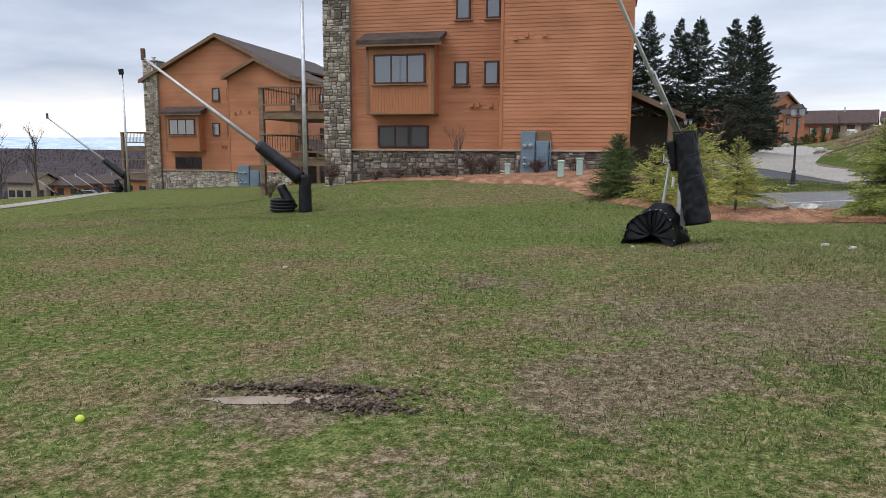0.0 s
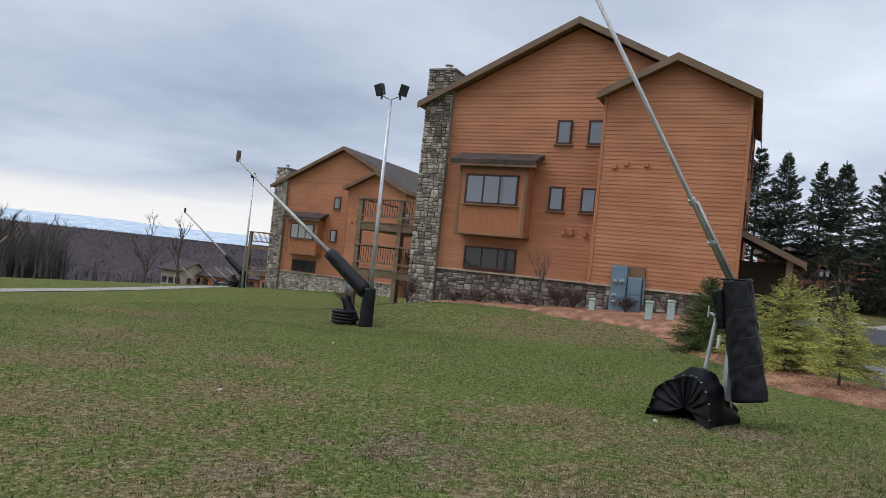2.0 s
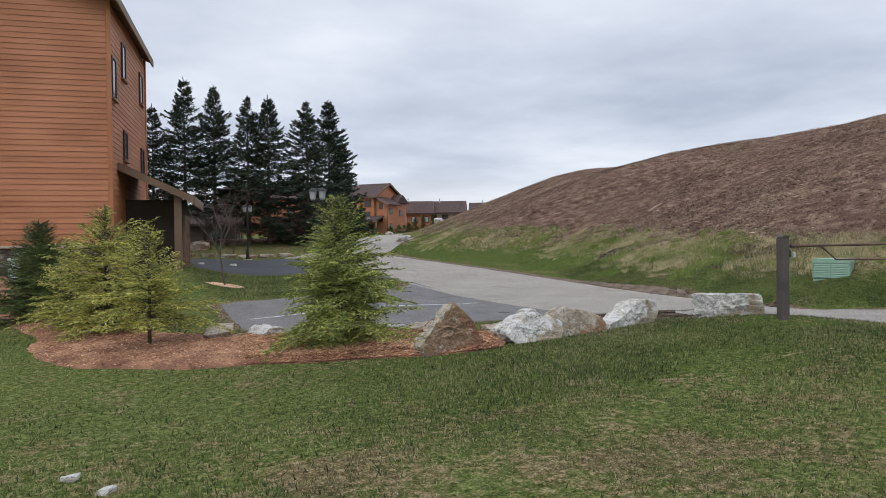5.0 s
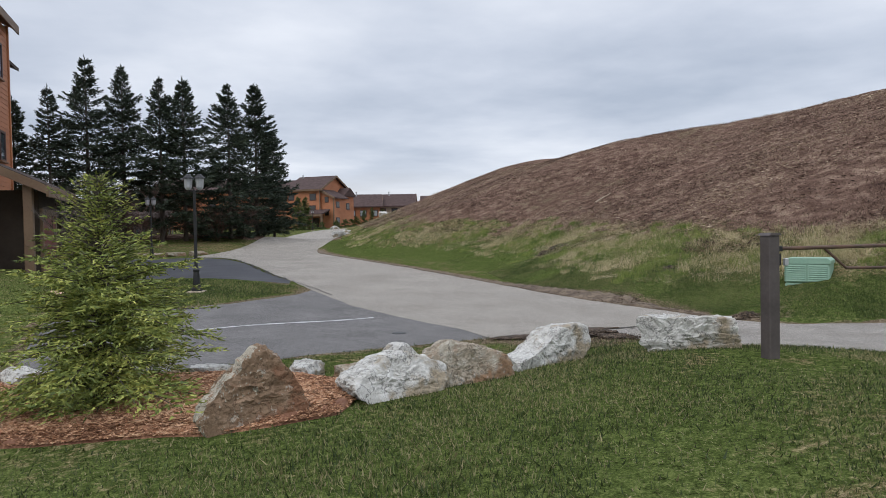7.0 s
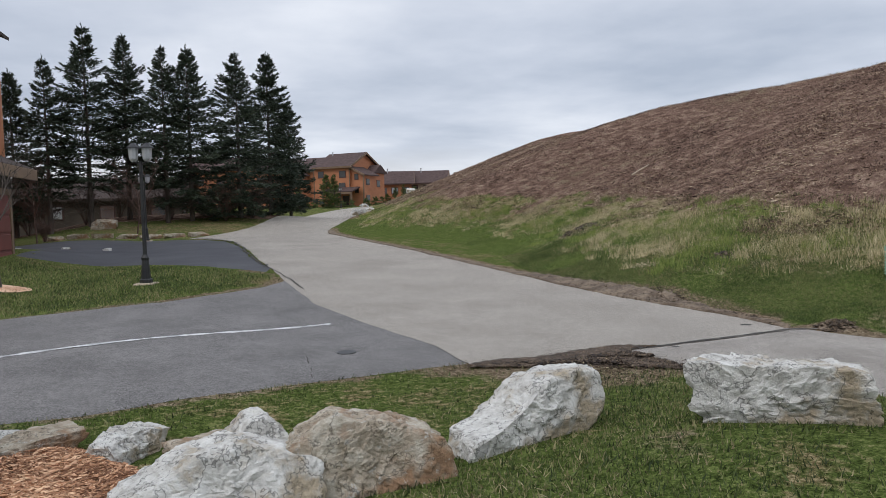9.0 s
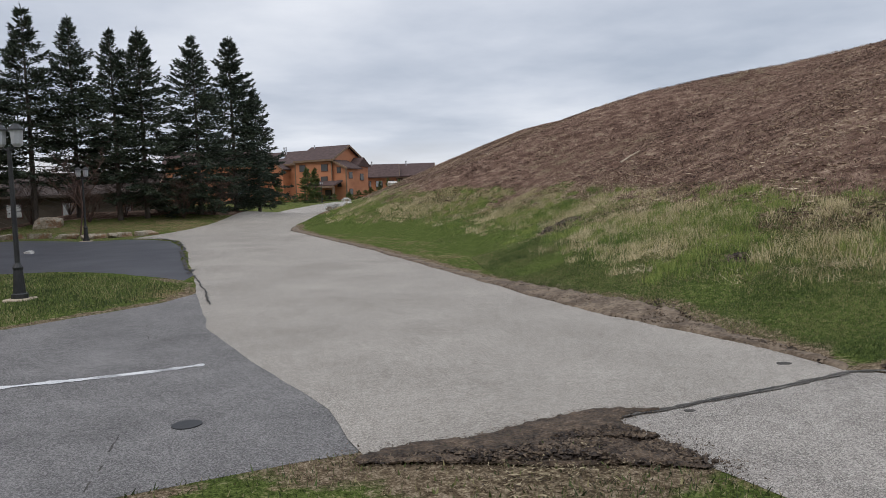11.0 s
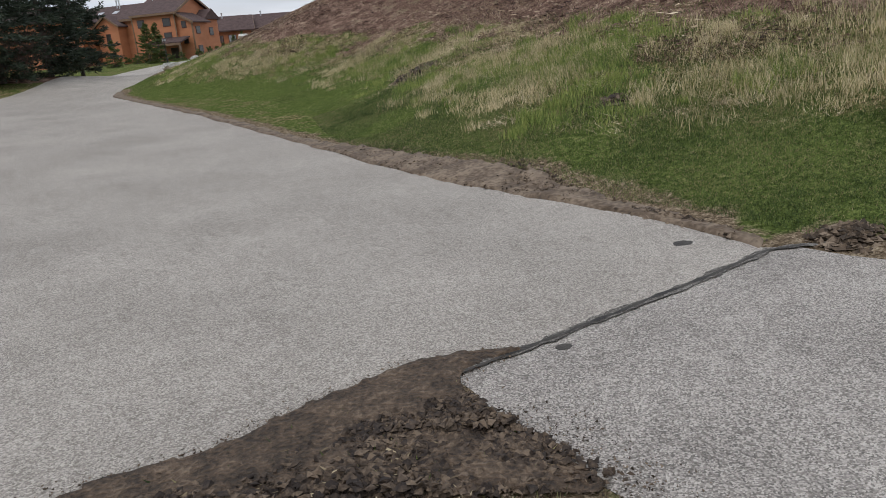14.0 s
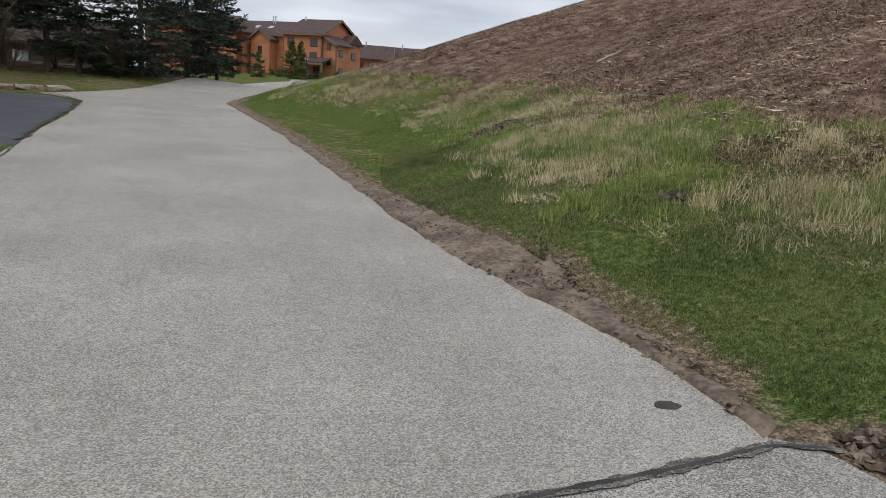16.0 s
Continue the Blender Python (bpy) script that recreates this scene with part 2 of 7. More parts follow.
M["weed"] = material("tall_dry_grass", [(0.2, (0.11, 0.14, 0.040)), (0.38, (0.22, 0.225, 0.075)), (0.48, (0.46, 0.38, 0.21)), (0.85, (0.72, 0.61, 0.40))], 0.6, 6, 0.85, 0, 0.5, island=0.6)
M["brush"] = material("dead_brown_weeds", [(0.2, (0.030, 0.017, 0.013)), (0.42, (0.130, 0.078, 0.057)), (0.58, (0.25, 0.168, 0.120)), (0.72, (0.40, 0.30, 0.20)), (0.9, (0.66, 0.54, 0.39))], 0.3, 6, 0.9, 0, 0.5, island=0.6)
M["blade_bank"] = material("bank_grass_blades", [(0.2, (0.030, 0.052, 0.010)), (0.45, (0.070, 0.112, 0.022)), (0.66, (0.135, 0.165, 0.042)), (0.80, (0.28, 0.235, 0.12))], 0.8, 6, 0.8, 0, 0.6, island=0.75)
M["blade_tall"] = material("fresh_tall_grass", [(0.2, (0.075, 0.120, 0.024)), (0.5, (0.165, 0.235, 0.050)), (0.8, (0.32, 0.35, 0.10))], 0.8, 6, 0.8, 0, 0.6, island=0.75)
M["blade_lush"] = material("lush_grass_blades", [(0.2, (0.020, 0.034, 0.007)), (0.45, (0.066, 0.092, 0.022)), (0.62, (0.125, 0.140, 0.042)), (0.78, (0.28, 0.235, 0.125))], 0.8, 6, 0.8, 0, 0.6, island=0.75)
M["straw"] = material("pale_straw", [(0.2, (0.20, 0.145, 0.090)), (0.45, (0.48, 0.38, 0.24)), (0.8, (0.74, 0.63, 0.45))], 0.8, 6, 0.85, 0, 0.5, island=0.7)
M["thatch"] = material("dead_lawn_thatch", [(0.2, (0.045, 0.032, 0.020)), (0.45, (0.135, 0.100, 0.058)), (0.8, (0.40, 0.33, 0.21))], 0.8, 6, 0.9, 0, 0.5, island=0.8)
M["lime"] = material("lime_felt", [(0.3, (0.50, 0.60, 0.06)), (0.7, (0.60, 0.70, 0.10))], 8, 60, 0.9, 0.2)
M["yellow"] = material("yellow_paint", [(0.3, (0.55, 0.36, 0.02)), (0.7, (0.62, 0.42, 0.03))], 2, 20, 0.4, 0)
M["carblue"] = material("dark_car_paint", [(0.3, (0.02, 0.025, 0.04)), (0.7, (0.03, 0.036, 0.055))], 2, 20, 0.3, 0)


def aggregate(name, dark, mid, pale, cell, contrast, stain=0.5, dist=0.006):
    """Paving of small stones: each stone has its own tone; stains lie over them."""
    m = bpy.data.materials.new(name)
    m.use_nodes = True
    n, l = m.node_tree.nodes, m.node_tree.links
    b = n["Principled BSDF"]
    b.inputs["Roughness"].default_value, b.inputs["Specular IOR Level"].default_value = 0.9, 0.25
    co, vo, no, fi, r, bp = (n.new("ShaderNode" + k) for k in ("TexCoord", "TexVoronoi", "TexNoise", "TexNoise", "ValToRGB", "Bump"))
    vo.inputs["Scale"].default_value = cell
    no.inputs["Scale"].default_value, no.inputs["Detail"].default_value, no.inputs["Roughness"].default_value = stain, 8, 0.62
    fi.inputs["Scale"].default_value, fi.inputs["Detail"].default_value = 9, 5
    for t in (vo, no, fi):
        l.new(co.outputs["Object"], t.inputs["Vector"])
    sep_ = n.new("ShaderNodeSeparateColor")
    l.new(vo.outputs["Color"], sep_.inputs[0])

    def calc(op, a, c):
        k = n.new("ShaderNodeMath")
        k.operation = op
        for i, v in enumerate((a, c)):
            if isinstance(v, (int, float)):
                k.inputs[i].default_value = v
            else:
                l.new(v, k.inputs[i])
        return k.outputs[0]

    stones = calc("MULTIPLY", calc("SUBTRACT", sep_.outputs[0], 0.5), contrast)
    v = calc("ADD", calc("ADD", stones, calc("ADD", calc("MULTIPLY", no.outputs[0], 0.50), 0.15)), calc("MULTIPLY", fi.outputs[0], 0.2))
    for e, (p, c) in zip((r.color_ramp.elements[0], r.color_ramp.elements.new(0.5), r.color_ramp.elements[-1]), ((0.22, dark), (0.5, mid), (0.8, pale))):
        e.position, e.color = p, (*c, 1)
    l.new(v, r.inputs[0]), l.new(r.outputs[0], b.inputs["Base Color"])
    bp.inputs["Strength"].default_value, bp.inputs["Distance"].default_value = 0.7, dist
    l.new(vo.outputs["Distance"], bp.inputs["Height"]), l.new(bp.outputs[0], b.inputs["Normal"])
    return m


M["chipseal"] = aggregate("pale_chip_seal_stones", (0.165, 0.148, 0.126), (0.292, 0.264, 0.228), (0.46, 0.42, 0.368), 145, 0.60, 0.55)
M["chipseal_coarse"] = aggregate("coarse_chip_seal_stones", (0.128, 0.115, 0.102), (0.268, 0.243, 0.214), (0.48, 0.44, 0.39), 150, 0.62, 1.3, 0.007)
M["dampgrit"] = aggregate("damp_grit", (0.05, 0.044, 0.038), (0.105, 0.095, 0.083), (0.23, 0.215, 0.19), 120, 0.6, 2.0)
M["asphalt"] = aggregate("grey_asphalt_stones", (0.072, 0.068, 0.065), (0.145, 0.138, 0.134), (0.275, 0.263, 0.25), 120, 0.5, 1.1)


def glass():
    m = bpy.data.materials.new("window_glass")
    m.use_nodes = True
    b = m.node_tree.nodes["Principled BSDF"]
    b.inputs["Base Color"].default_value = (0.055, 0.065, 0.075, 1)
    b.inputs["Roughness"].default_value = 0.06
    b.inputs["Specular IOR Level"].default_value = 1.0
    b.inputs["IOR"].default_value = 1.85
    return m


def rock_material(name, base, patch, cracks, pale=None):
    """Broken stone: three tones of the fresh face, stained patches, dark thin cracks and a pitted relief."""
    m = bpy.data.materials.new(name)
    m.use_nodes = True
    n, l = m.node_tree.nodes, m.node_tree.links
    b = n["Principled BSDF"]
    b.inputs["Roughness"].default_value, b.inputs["Specular IOR Level"].default_value = 0.92, 0.2
    co = n.new("ShaderNodeTexCoord")

    def tex(scale, detail, rough=0.6):
        t = n.new("ShaderNodeTexNoise")
        t.inputs["Scale"].default_value, t.inputs["Detail"].default_value, t.inputs["Roughness"].default_value = scale, detail, rough
        l.new(co.outputs["Object"], t.inputs["Vector"])
        return t.outputs[0]

    def ramp(v, stops):
        r = n.new("ShaderNodeValToRGB")
        while len(r.color_ramp.elements) < len(stops):
            r.color_ramp.elements.new(0.5)
        for e, (p, c) in zip(r.color_ramp.elements, stops):
            e.position, e.color = p, (*c, 1)
        l.new(v, r.inputs[0])
        return r.outputs[0]

    def blend(f, a, c, kind="MIX"):
        k = n.new("ShaderNodeMix")
        k.data_type, k.blend_type = "RGBA", kind
        if kind == "MULTIPLY":
            k.inputs[0].default_value = 1.0
        else:
            l.new(f, k.inputs[0])
        l.new(a, k.inputs[6]), l.new(c, k.inputs[7])
        return k.outputs[2]

    fine, mid, large = tex(38, 6, 0.7), tex(7, 7, 0.68), tex(2.4, 5)
    col = ramp(mid, [(0.30, base[0]), (0.47, base[1]), (0.66, base[2])])
    col = blend(ramp(large, [(0.50, (0, 0, 0)), (0.60, (1, 1, 1))]), col, ramp(fine, [(0.3, tuple(0.6 * v for v in patch)), (0.7, patch)]))
    if pale:
        col = blend(ramp(tex(11, 8, 0.75), [(0.585, (0, 0, 0)), (0.63, (1, 1, 1))]), col, ramp(fine, [(0.3, tuple(0.7 * v for v in pale)), (0.7, pale)]))
    line = ramp(tex(4.6, 4, 0.62), [(0.486, (1, 1, 1)), (0.498, (cracks,) * 3), (0.502, (cracks,) * 3), (0.514, (1, 1, 1))])
    col = blend(None, col, line, "MULTIPLY")
    col = blend(None, col, ramp(fine, [(0.30, (0.72, 0.72, 0.72)), (0.50, (1, 1, 1))]), "MULTIPLY")
    l.new(col, b.inputs["Base Color"])
    add, bp = n.new("ShaderNodeMath"), n.new("ShaderNodeBump")
    add.operation = "MULTIPLY_ADD"
    l.new(fine, add.inputs[0]), l.new(mid, add.inputs[2])
    add.inputs[1].default_value = 0.35
    bp.inputs["Strength"].default_value, bp.inputs["Distance"].default_value = 1.0, 0.03
    l.new(add.outputs[0], bp.inputs["Height"]), l.new(bp.outputs[0], b.inputs["Normal"])
    return m


M["whiterock"] = rock_material("white_limestone", ((0.34, 0.325, 0.295), (0.54, 0.525, 0.485), (0.68, 0.67, 0.63)), (0.42, 0.35, 0.25), 0.4)
M["tanrock"] = rock_material("tan_sandstone", ((0.22, 0.18, 0.13), (0.37, 0.315, 0.24), (0.52, 0.48, 0.40)), (0.32, 0.20, 0.12), 0.5, (0.52, 0.49, 0.43))
M["brownrock"] = rock_material("brown_sandstone", ((0.15, 0.10, 0.064), (0.25, 0.165, 0.105), (0.33, 0.23, 0.155)), (0.28, 0.145, 0.085), 0.6, (0.50, 0.44, 0.36))
M["paleedge"] = rock_material("pale_broken_edge", ((0.30, 0.27, 0.20), (0.42, 0.38, 0.30), (0.52, 0.48, 0.40)), (0.34, 0.27, 0.17), 0.4)
M["glass"] = glass()
# Darker glass copy: dim reflections of trees and hill, set into the material.
M["glass_dark"] = glass()
M["glass_dark"].name = "screened_glass"
M["glass_dark"].node_tree.nodes["Principled BSDF"].inputs["IOR"].default_value = 1.35
M["glass_dark"].node_tree.nodes["Principled BSDF"].inputs["Base Color"].default_value = (0.03, 0.03, 0.03, 1)


# Haze is painted in: pale blue tones that glow on their own.
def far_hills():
    m = bpy.data.materials.new("painted_haze_hills")
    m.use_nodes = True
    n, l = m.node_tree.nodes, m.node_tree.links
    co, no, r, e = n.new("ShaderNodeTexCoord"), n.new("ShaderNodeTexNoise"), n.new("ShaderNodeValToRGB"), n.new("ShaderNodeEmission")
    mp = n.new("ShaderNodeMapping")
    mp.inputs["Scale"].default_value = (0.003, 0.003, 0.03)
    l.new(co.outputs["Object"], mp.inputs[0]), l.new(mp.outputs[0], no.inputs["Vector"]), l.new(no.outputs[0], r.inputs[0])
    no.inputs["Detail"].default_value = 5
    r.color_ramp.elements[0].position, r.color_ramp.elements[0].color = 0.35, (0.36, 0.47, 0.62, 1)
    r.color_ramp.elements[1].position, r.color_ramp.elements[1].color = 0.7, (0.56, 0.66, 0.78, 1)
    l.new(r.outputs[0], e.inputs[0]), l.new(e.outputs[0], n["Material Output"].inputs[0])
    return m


M["farhills"] = far_hills()


def ground_material():
    """Lawn, dead grass, bare soil and the brown weeds of the bank, by three zone weights and noise."""
    m = bpy.data.materials.new("lawn_and_soil")
    m.use_nodes = True
    n, l = m.node_tree.nodes, m.node_tree.links
    b = n["Principled BSDF"]
    b.inputs["Roughness"].default_value, b.inputs["Specular IOR Level"].default_value = 0.95, 0.0
    co = n.new("ShaderNodeTexCoord")

    def noise_at(s, d=5, rough=0.55):
        t = n.new("ShaderNodeTexNoise")
        t.inputs["Scale"].default_value, t.inputs["Detail"].default_value, t.inputs["Roughness"].default_value = s, d, rough
        l.new(co.outputs["Object"], t.inputs["Vector"])
        return t.outputs[0]

    def ramp(v, stops):
        r = n.new("ShaderNodeValToRGB")
        while len(r.color_ramp.elements) < len(stops):
            r.color_ramp.elements.new(0.5)
        for e, (p, c) in zip(r.color_ramp.elements, stops):
            e.position, e.color = p, (*c, 1)
        l.new(v, r.inputs[0])
        return r.outputs[0]

    def calc(op, a, c, clamp=False):
        k = n.new("ShaderNodeMath")
        k.operation, k.use_clamp = op, clamp
        for i, v in enumerate((a, c)):
            if isinstance(v, (int, float)):
                k.inputs[i].default_value = v
            else:
                l.new(v, k.inputs[i])
        return k.outputs[0]

    def mixed(f, a, c):
        k = n.new("ShaderNodeMix")
        k.data_type = "RGBA"
        l.new(f, k.inputs[0]), l.new(a, k.inputs[6]), l.new(c, k.inputs[7])
        return k.outputs[2]

    def zone(name):
        a = n.new("ShaderNodeAttribute")
        a.attribute_name = name
        return a.outputs["Fac"]

    n1, n2, n3, n4 = noise_at(0.35, 4), noise_at(2.2, 6, 0.65), noise_at(14, 4, 0.7), noise_at(55, 3, 0.7)
    green = ramp(calc("ADD", calc("MULTIPLY", n3, 0.5), calc("MULTIPLY", n4, 0.5)), [(0.38, (0.030, 0.038, 0.012)), (0.5, (0.100, 0.128, 0.036)), (0.62, (0.225, 0.245, 0.088))])
    tan = ramp(calc("ADD", calc("MULTIPLY", n3, 0.5), calc("MULTIPLY", n4, 0.5)), [(0.38, (0.060, 0.046, 0.025)), (0.5, (0.152, 0.117, 0.058)), (0.62, (0.36, 0.295, 0.17))])
    soil = ramp(calc("ADD", calc("MULTIPLY", n3, 0.5), calc("MULTIPLY", n4, 0.5)), [(0.38, (0.042, 0.030, 0.019)), (0.5, (0.150, 0.112, 0.072)), (0.62, (0.36, 0.29, 0.205))])
    brown = ramp(calc("ADD", calc("MULTIPLY", n2, 0.5), calc("MULTIPLY", n4, 0.5)), [(0.36, (0.034, 0.020, 0.016)), (0.47, (0.115, 0.070, 0.053)), (0.55, (0.21, 0.138, 0.104)), (0.64, (0.48, 0.37, 0.27))])
    f_tan = calc("MULTIPLY", calc("SUBTRACT", calc("ADD", calc("ADD", calc("MULTIPLY", n1, 0.40), calc("MULTIPLY", n2, 1.40)), calc("ADD", calc("MULTIPLY", zone("tan"), 0.8), calc("MULTIPLY", n3, 1.1))), 1.45), 4.0, True)
    f_soil = calc("MULTIPLY", calc("SUBTRACT", calc("ADD", calc("MULTIPLY", n2, 0.9), calc("ADD", zone("dirt"), calc("MULTIPLY", n3, 0.45))), 0.94), 6.0, True)
    f_brown = calc("MULTIPLY", calc("SUBTRACT", calc("ADD", zone("brown"), calc("MULTIPLY", calc("SUBTRACT", n2, 0.5), 0.9)), 0.45), 7.0, True)
    olive = ramp(calc("ADD", calc("MULTIPLY", n3, 0.5), calc("MULTIPLY", n4, 0.5)), [(0.38, (0.032, 0.031, 0.016)), (0.5, (0.090, 0.087, 0.042)), (0.63, (0.24, 0.21, 0.12))])
    f_olive = calc("MULTIPLY", calc("SUBTRACT", calc("ADD", calc("MULTIPLY", noise_at(0.13, 3), 0.6), calc("MULTIPLY", n2, 0.6)), 0.69), 6.0, True)
    lush = ramp(calc("ADD", calc("MULTIPLY", n3, 0.5), calc("MULTIPLY", n4, 0.5)), [(0.38, (0.016, 0.024, 0.007)), (0.5, (0.056, 0.082, 0.020)), (0.62, (0.130, 0.165, 0.045))])
    green = mixed(calc("MULTIPLY", zone("lush"), 0.6, True), green, lush)
    col = mixed(f_soil, mixed(f_brown, mixed(f_tan, green, tan), mixed(f_olive, brown, olive)), soil)
    # Woodland floor: browns shifted towards blue to carry distance haze.
    leaf = ramp(noise_at(0.05, 8, 0.7), [(0.35, (0.045, 0.037, 0.041)), (0.65, (0.095, 0.078, 0.080))])
    col = mixed(zone("wood"), col, leaf)
    l.new(col, b.inputs["Base Color"])
    bp = n.new("ShaderNodeBump")
    bp.inputs["Strength"].default_value, bp.inputs["Distance"].default_value = 0.8, 0.05
    l.new(calc("ADD", calc("MULTIPLY", n4, 0.5), n3), bp.inputs["Height"])
    l.new(bp.outputs[0], b.inputs["Normal"])
    return m


M["ground"] = ground_material()


# ---- building blocks ----
def np_mesh(name, verts, faces, smooth=False):
    """A mesh from arrays; all faces have the same number of corners."""
    verts, faces = np.asarray(verts, float), np.asarray(faces, np.int32)
    me = bpy.data.meshes.new(name)
    k = faces.shape[1]
    me.vertices.add(len(verts)), me.loops.add(faces.size), me.polygons.add(len(faces))
    me.vertices.foreach_set("co", verts.ravel())
    me.loops.foreach_set("vertex_index", faces.ravel())
    me.polygons.foreach_set("loop_start", np.arange(0, faces.size, k, dtype=np.int32))
    me.update(calc_edges=True)
    me.polygons.foreach_set("use_smooth", np.full(len(faces), smooth))
    return me


def bm_mesh(name, bm, smooth=False):
    bmesh.ops.recalc_face_normals(bm, faces=bm.faces[:])
    me = bpy.data.meshes.new(name)
    bm.to_mesh(me)
    bm.free()
    if smooth:
        for p in me.polygons:
            p.use_smooth = True
    return me


def part(name, data, mat, parent=None, label="", smooth=False):
    if isinstance(data, bmesh.types.BMesh):
        data = bm_mesh(name, data, smooth)
    if not data.materials:
        data.materials.append(M[mat])
    ob = new(name, data)
    if parent:
        ob.parent = parent
    return tagged(ob, label)


def thing(name, at, label, category, group="", rz=0, kind=""):
    ob = new(name)
    ob.empty_display_size = 0.2
    ob.matrix_world = pose(*at, 0, 0, rz)
    return tagged(ob, label, category, group, kind)


def boxes(items, bevel=0.0, bm=None):
    """Boxes (x0, y0, z0, x1, y1, z1), their edges bevelled."""
    bm = bm or bmesh.new()
    for x0, y0, z0, x1, y1, z1 in items:
        vs = [bm.verts.new(p) for p in ((x0, y0, z0), (x1, y0, z0), (x1, y1, z0), (x0, y1, z0), (x0, y0, z1), (x1, y0, z1), (x1, y1, z1), (x0, y1, z1))]
        for f in ((0, 3, 2, 1), (4, 5, 6, 7), (0, 1, 5, 4), (1, 2, 6, 5), (2, 3, 7, 6), (3, 0, 4, 7)):
            bm.faces.new([vs[i] for i in f])
    if bevel:
        bmesh.ops.bevel(bm, geom=bm.edges[:], offset=bevel, segments=1, affect="EDGES")
    return bm


def prism(outline, a, b, bm=None, axis="y"):
    """An outline in (x, z) drawn out along y from a to b; axis "x": an outline in (y, z) along x; "z": (x, y) along z."""
    bm = bm or bmesh.new()
    put = {"y": lambda p, v: (p[0], v, p[1]), "x": lambda p, v: (v, p[0], p[1]), "z": lambda p, v: (p[0], p[1], v)}[axis]
    near, far = [bm.verts.new(put(p, a)) for p in outline], [bm.verts.new(put(p, b)) for p in outline]
    bm.faces.new(near), bm.faces.new(far[::-1])
    for i in range(len(outline)):
        j = (i + 1) % len(outline)
        bm.faces.new((near[j], near[i], far[i], far[j]))
    return bm


def tube(points, radii, sides=8, bm=None, cap=True):
    """A round rod through points."""
    bm = bm or bmesh.new()
    rings, pts = [], [Vector(p) for p in points]
    if isinstance(radii, (int, float)):
        radii = [radii] * len(pts)
    for i, p in enumerate(pts):
        d = (pts[min(i + 1, len(pts) - 1)] - pts[max(i - 1, 0)]).normalized()
        u = d.cross(Vector((0.3, 0.2, 1)) if abs(d.z) < 0.9 else Vector((1, 0.1, 0))).normalized()
        v = d.cross(u)
        rings.append([bm.verts.new(p + radii[i] * (math.cos(2 * math.pi * k / sides) * u + math.sin(2 * math.pi * k / sides) * v)) for k in range(sides)])
    for a, b in zip(rings, rings[1:]):
        for k in range(sides):
            bm.faces.new((a[k], a[(k + 1) % sides], b[(k + 1) % sides], b[k]))
    if cap:
        bm.faces.new(rings[0][::-1]), bm.faces.new(rings[-1])
    return bm


# ---- the lie of the land ----
def ss(a, b, v):
    v = np.clip((np.asarray(v, float) - a) / (b - a), 0, 1)
    return v * v * (3 - 2 * v)


def toe(y):
    """Where the bank east of the road begins."""
    near = 3.0 + np.maximum(0, 4 - y) * 1.6 + 0.25 * ss(4, 16, y) - 1.0 * ss(5, 9, y) * (1 - ss(11, 18, y)) - 3.0 * ss(22, 31, y)
    return near + np.maximum(0, y - 31) * 0.16 + np.clip(y - 44, 0, 16) * 0.03


def hill(x, y):
    u = np.maximum(0, x - toe(y))
    top, k = 6.4 + 2.63 * (1 - ss(6.6, 38.4, y)) + 1.6 * ss(48, 62, y), 0.71
    rise = 0.395 * u - 0.38 * (1 - np.exp(-u / 1.6))
    h = -k * np.log(np.exp(-np.minimum(rise, 60) / k) + np.exp(-top / k)) + k * np.log(1 + np.exp(-top / k))
    h = h + ss(2.0, 5.5, u) * (0.028 * np.sin(1.1 * x + 0.8 * np.sin(0.7 * y)) * np.cos(0.9 * y - 0.5 * x) + 0.020 * np.sin(2.6 * x - 1.7 * y + np.sin(y)) * np.cos(2.9 * y + x))
    return np.maximum(0, h) * (1 - 0.85 * ss(63.4, 99.3, y)) * (1 - ss(60, 140, x) * 0.7)


def land(x, y):
    x, y = np.asarray(x, float), np.asarray(y, float)
    z = 0.0235 * np.clip(y - 6, 0, 150) * ss(-26, -8, x)
    z = z + np.where(x < -3, (0.10 + 0.045 * (np.maximum(x, -70) + 5)) * (1 - ss(-6.5, -3.0, x)), 0)
    z = z + 0.38 * np.exp(-((x + 0.9) / 2.6) ** 2 - (np.maximum(0, y + 0.2) / 1.6) ** 2)
    z = z + 0.75 * ss(8.5, 12.5, y) * ss(-30, -23, x) * (1 - ss(-11.5, -7.5, x)) * (1 - ss(19, 26, y) * 0.6)
    z = z - 0.10 * np.exp(-((x + 9.5) / 3) ** 2 - ((y - 0.5) / 2.5) ** 2) - 0.16 * np.exp(-((x + 24) / 5) ** 2 - ((y - 8) / 4) ** 2)
    # rise under the spruces
    z = z + 0.9 * np.exp(-((x + 7) / 9) ** 2 - ((y - 43) / 5.5) ** 2)
    # the valley to the west
    s = np.maximum(0, -0.85 * x + 0.35 * y - 48)
    drop = np.where(s < 60, 0.0012 * s * s, np.where(s < 100, 4.32 + 0.06 * (s - 60), 6.72 + 0.16 * (s - 100)))
    drop = drop * (1 + 1.6 * (1 - ss(30, 75, y)) * ss(20, 60, s))
    far = -62 + 66 * ss(500, 2300, s) + 10 * np.sin(s / 310 + x / 500) * ss(400, 1500, s)
    z = z - np.minimum(drop, 60)
    z = np.where(s > 460, np.maximum(z, far), z)
    return z + hill(x, y)


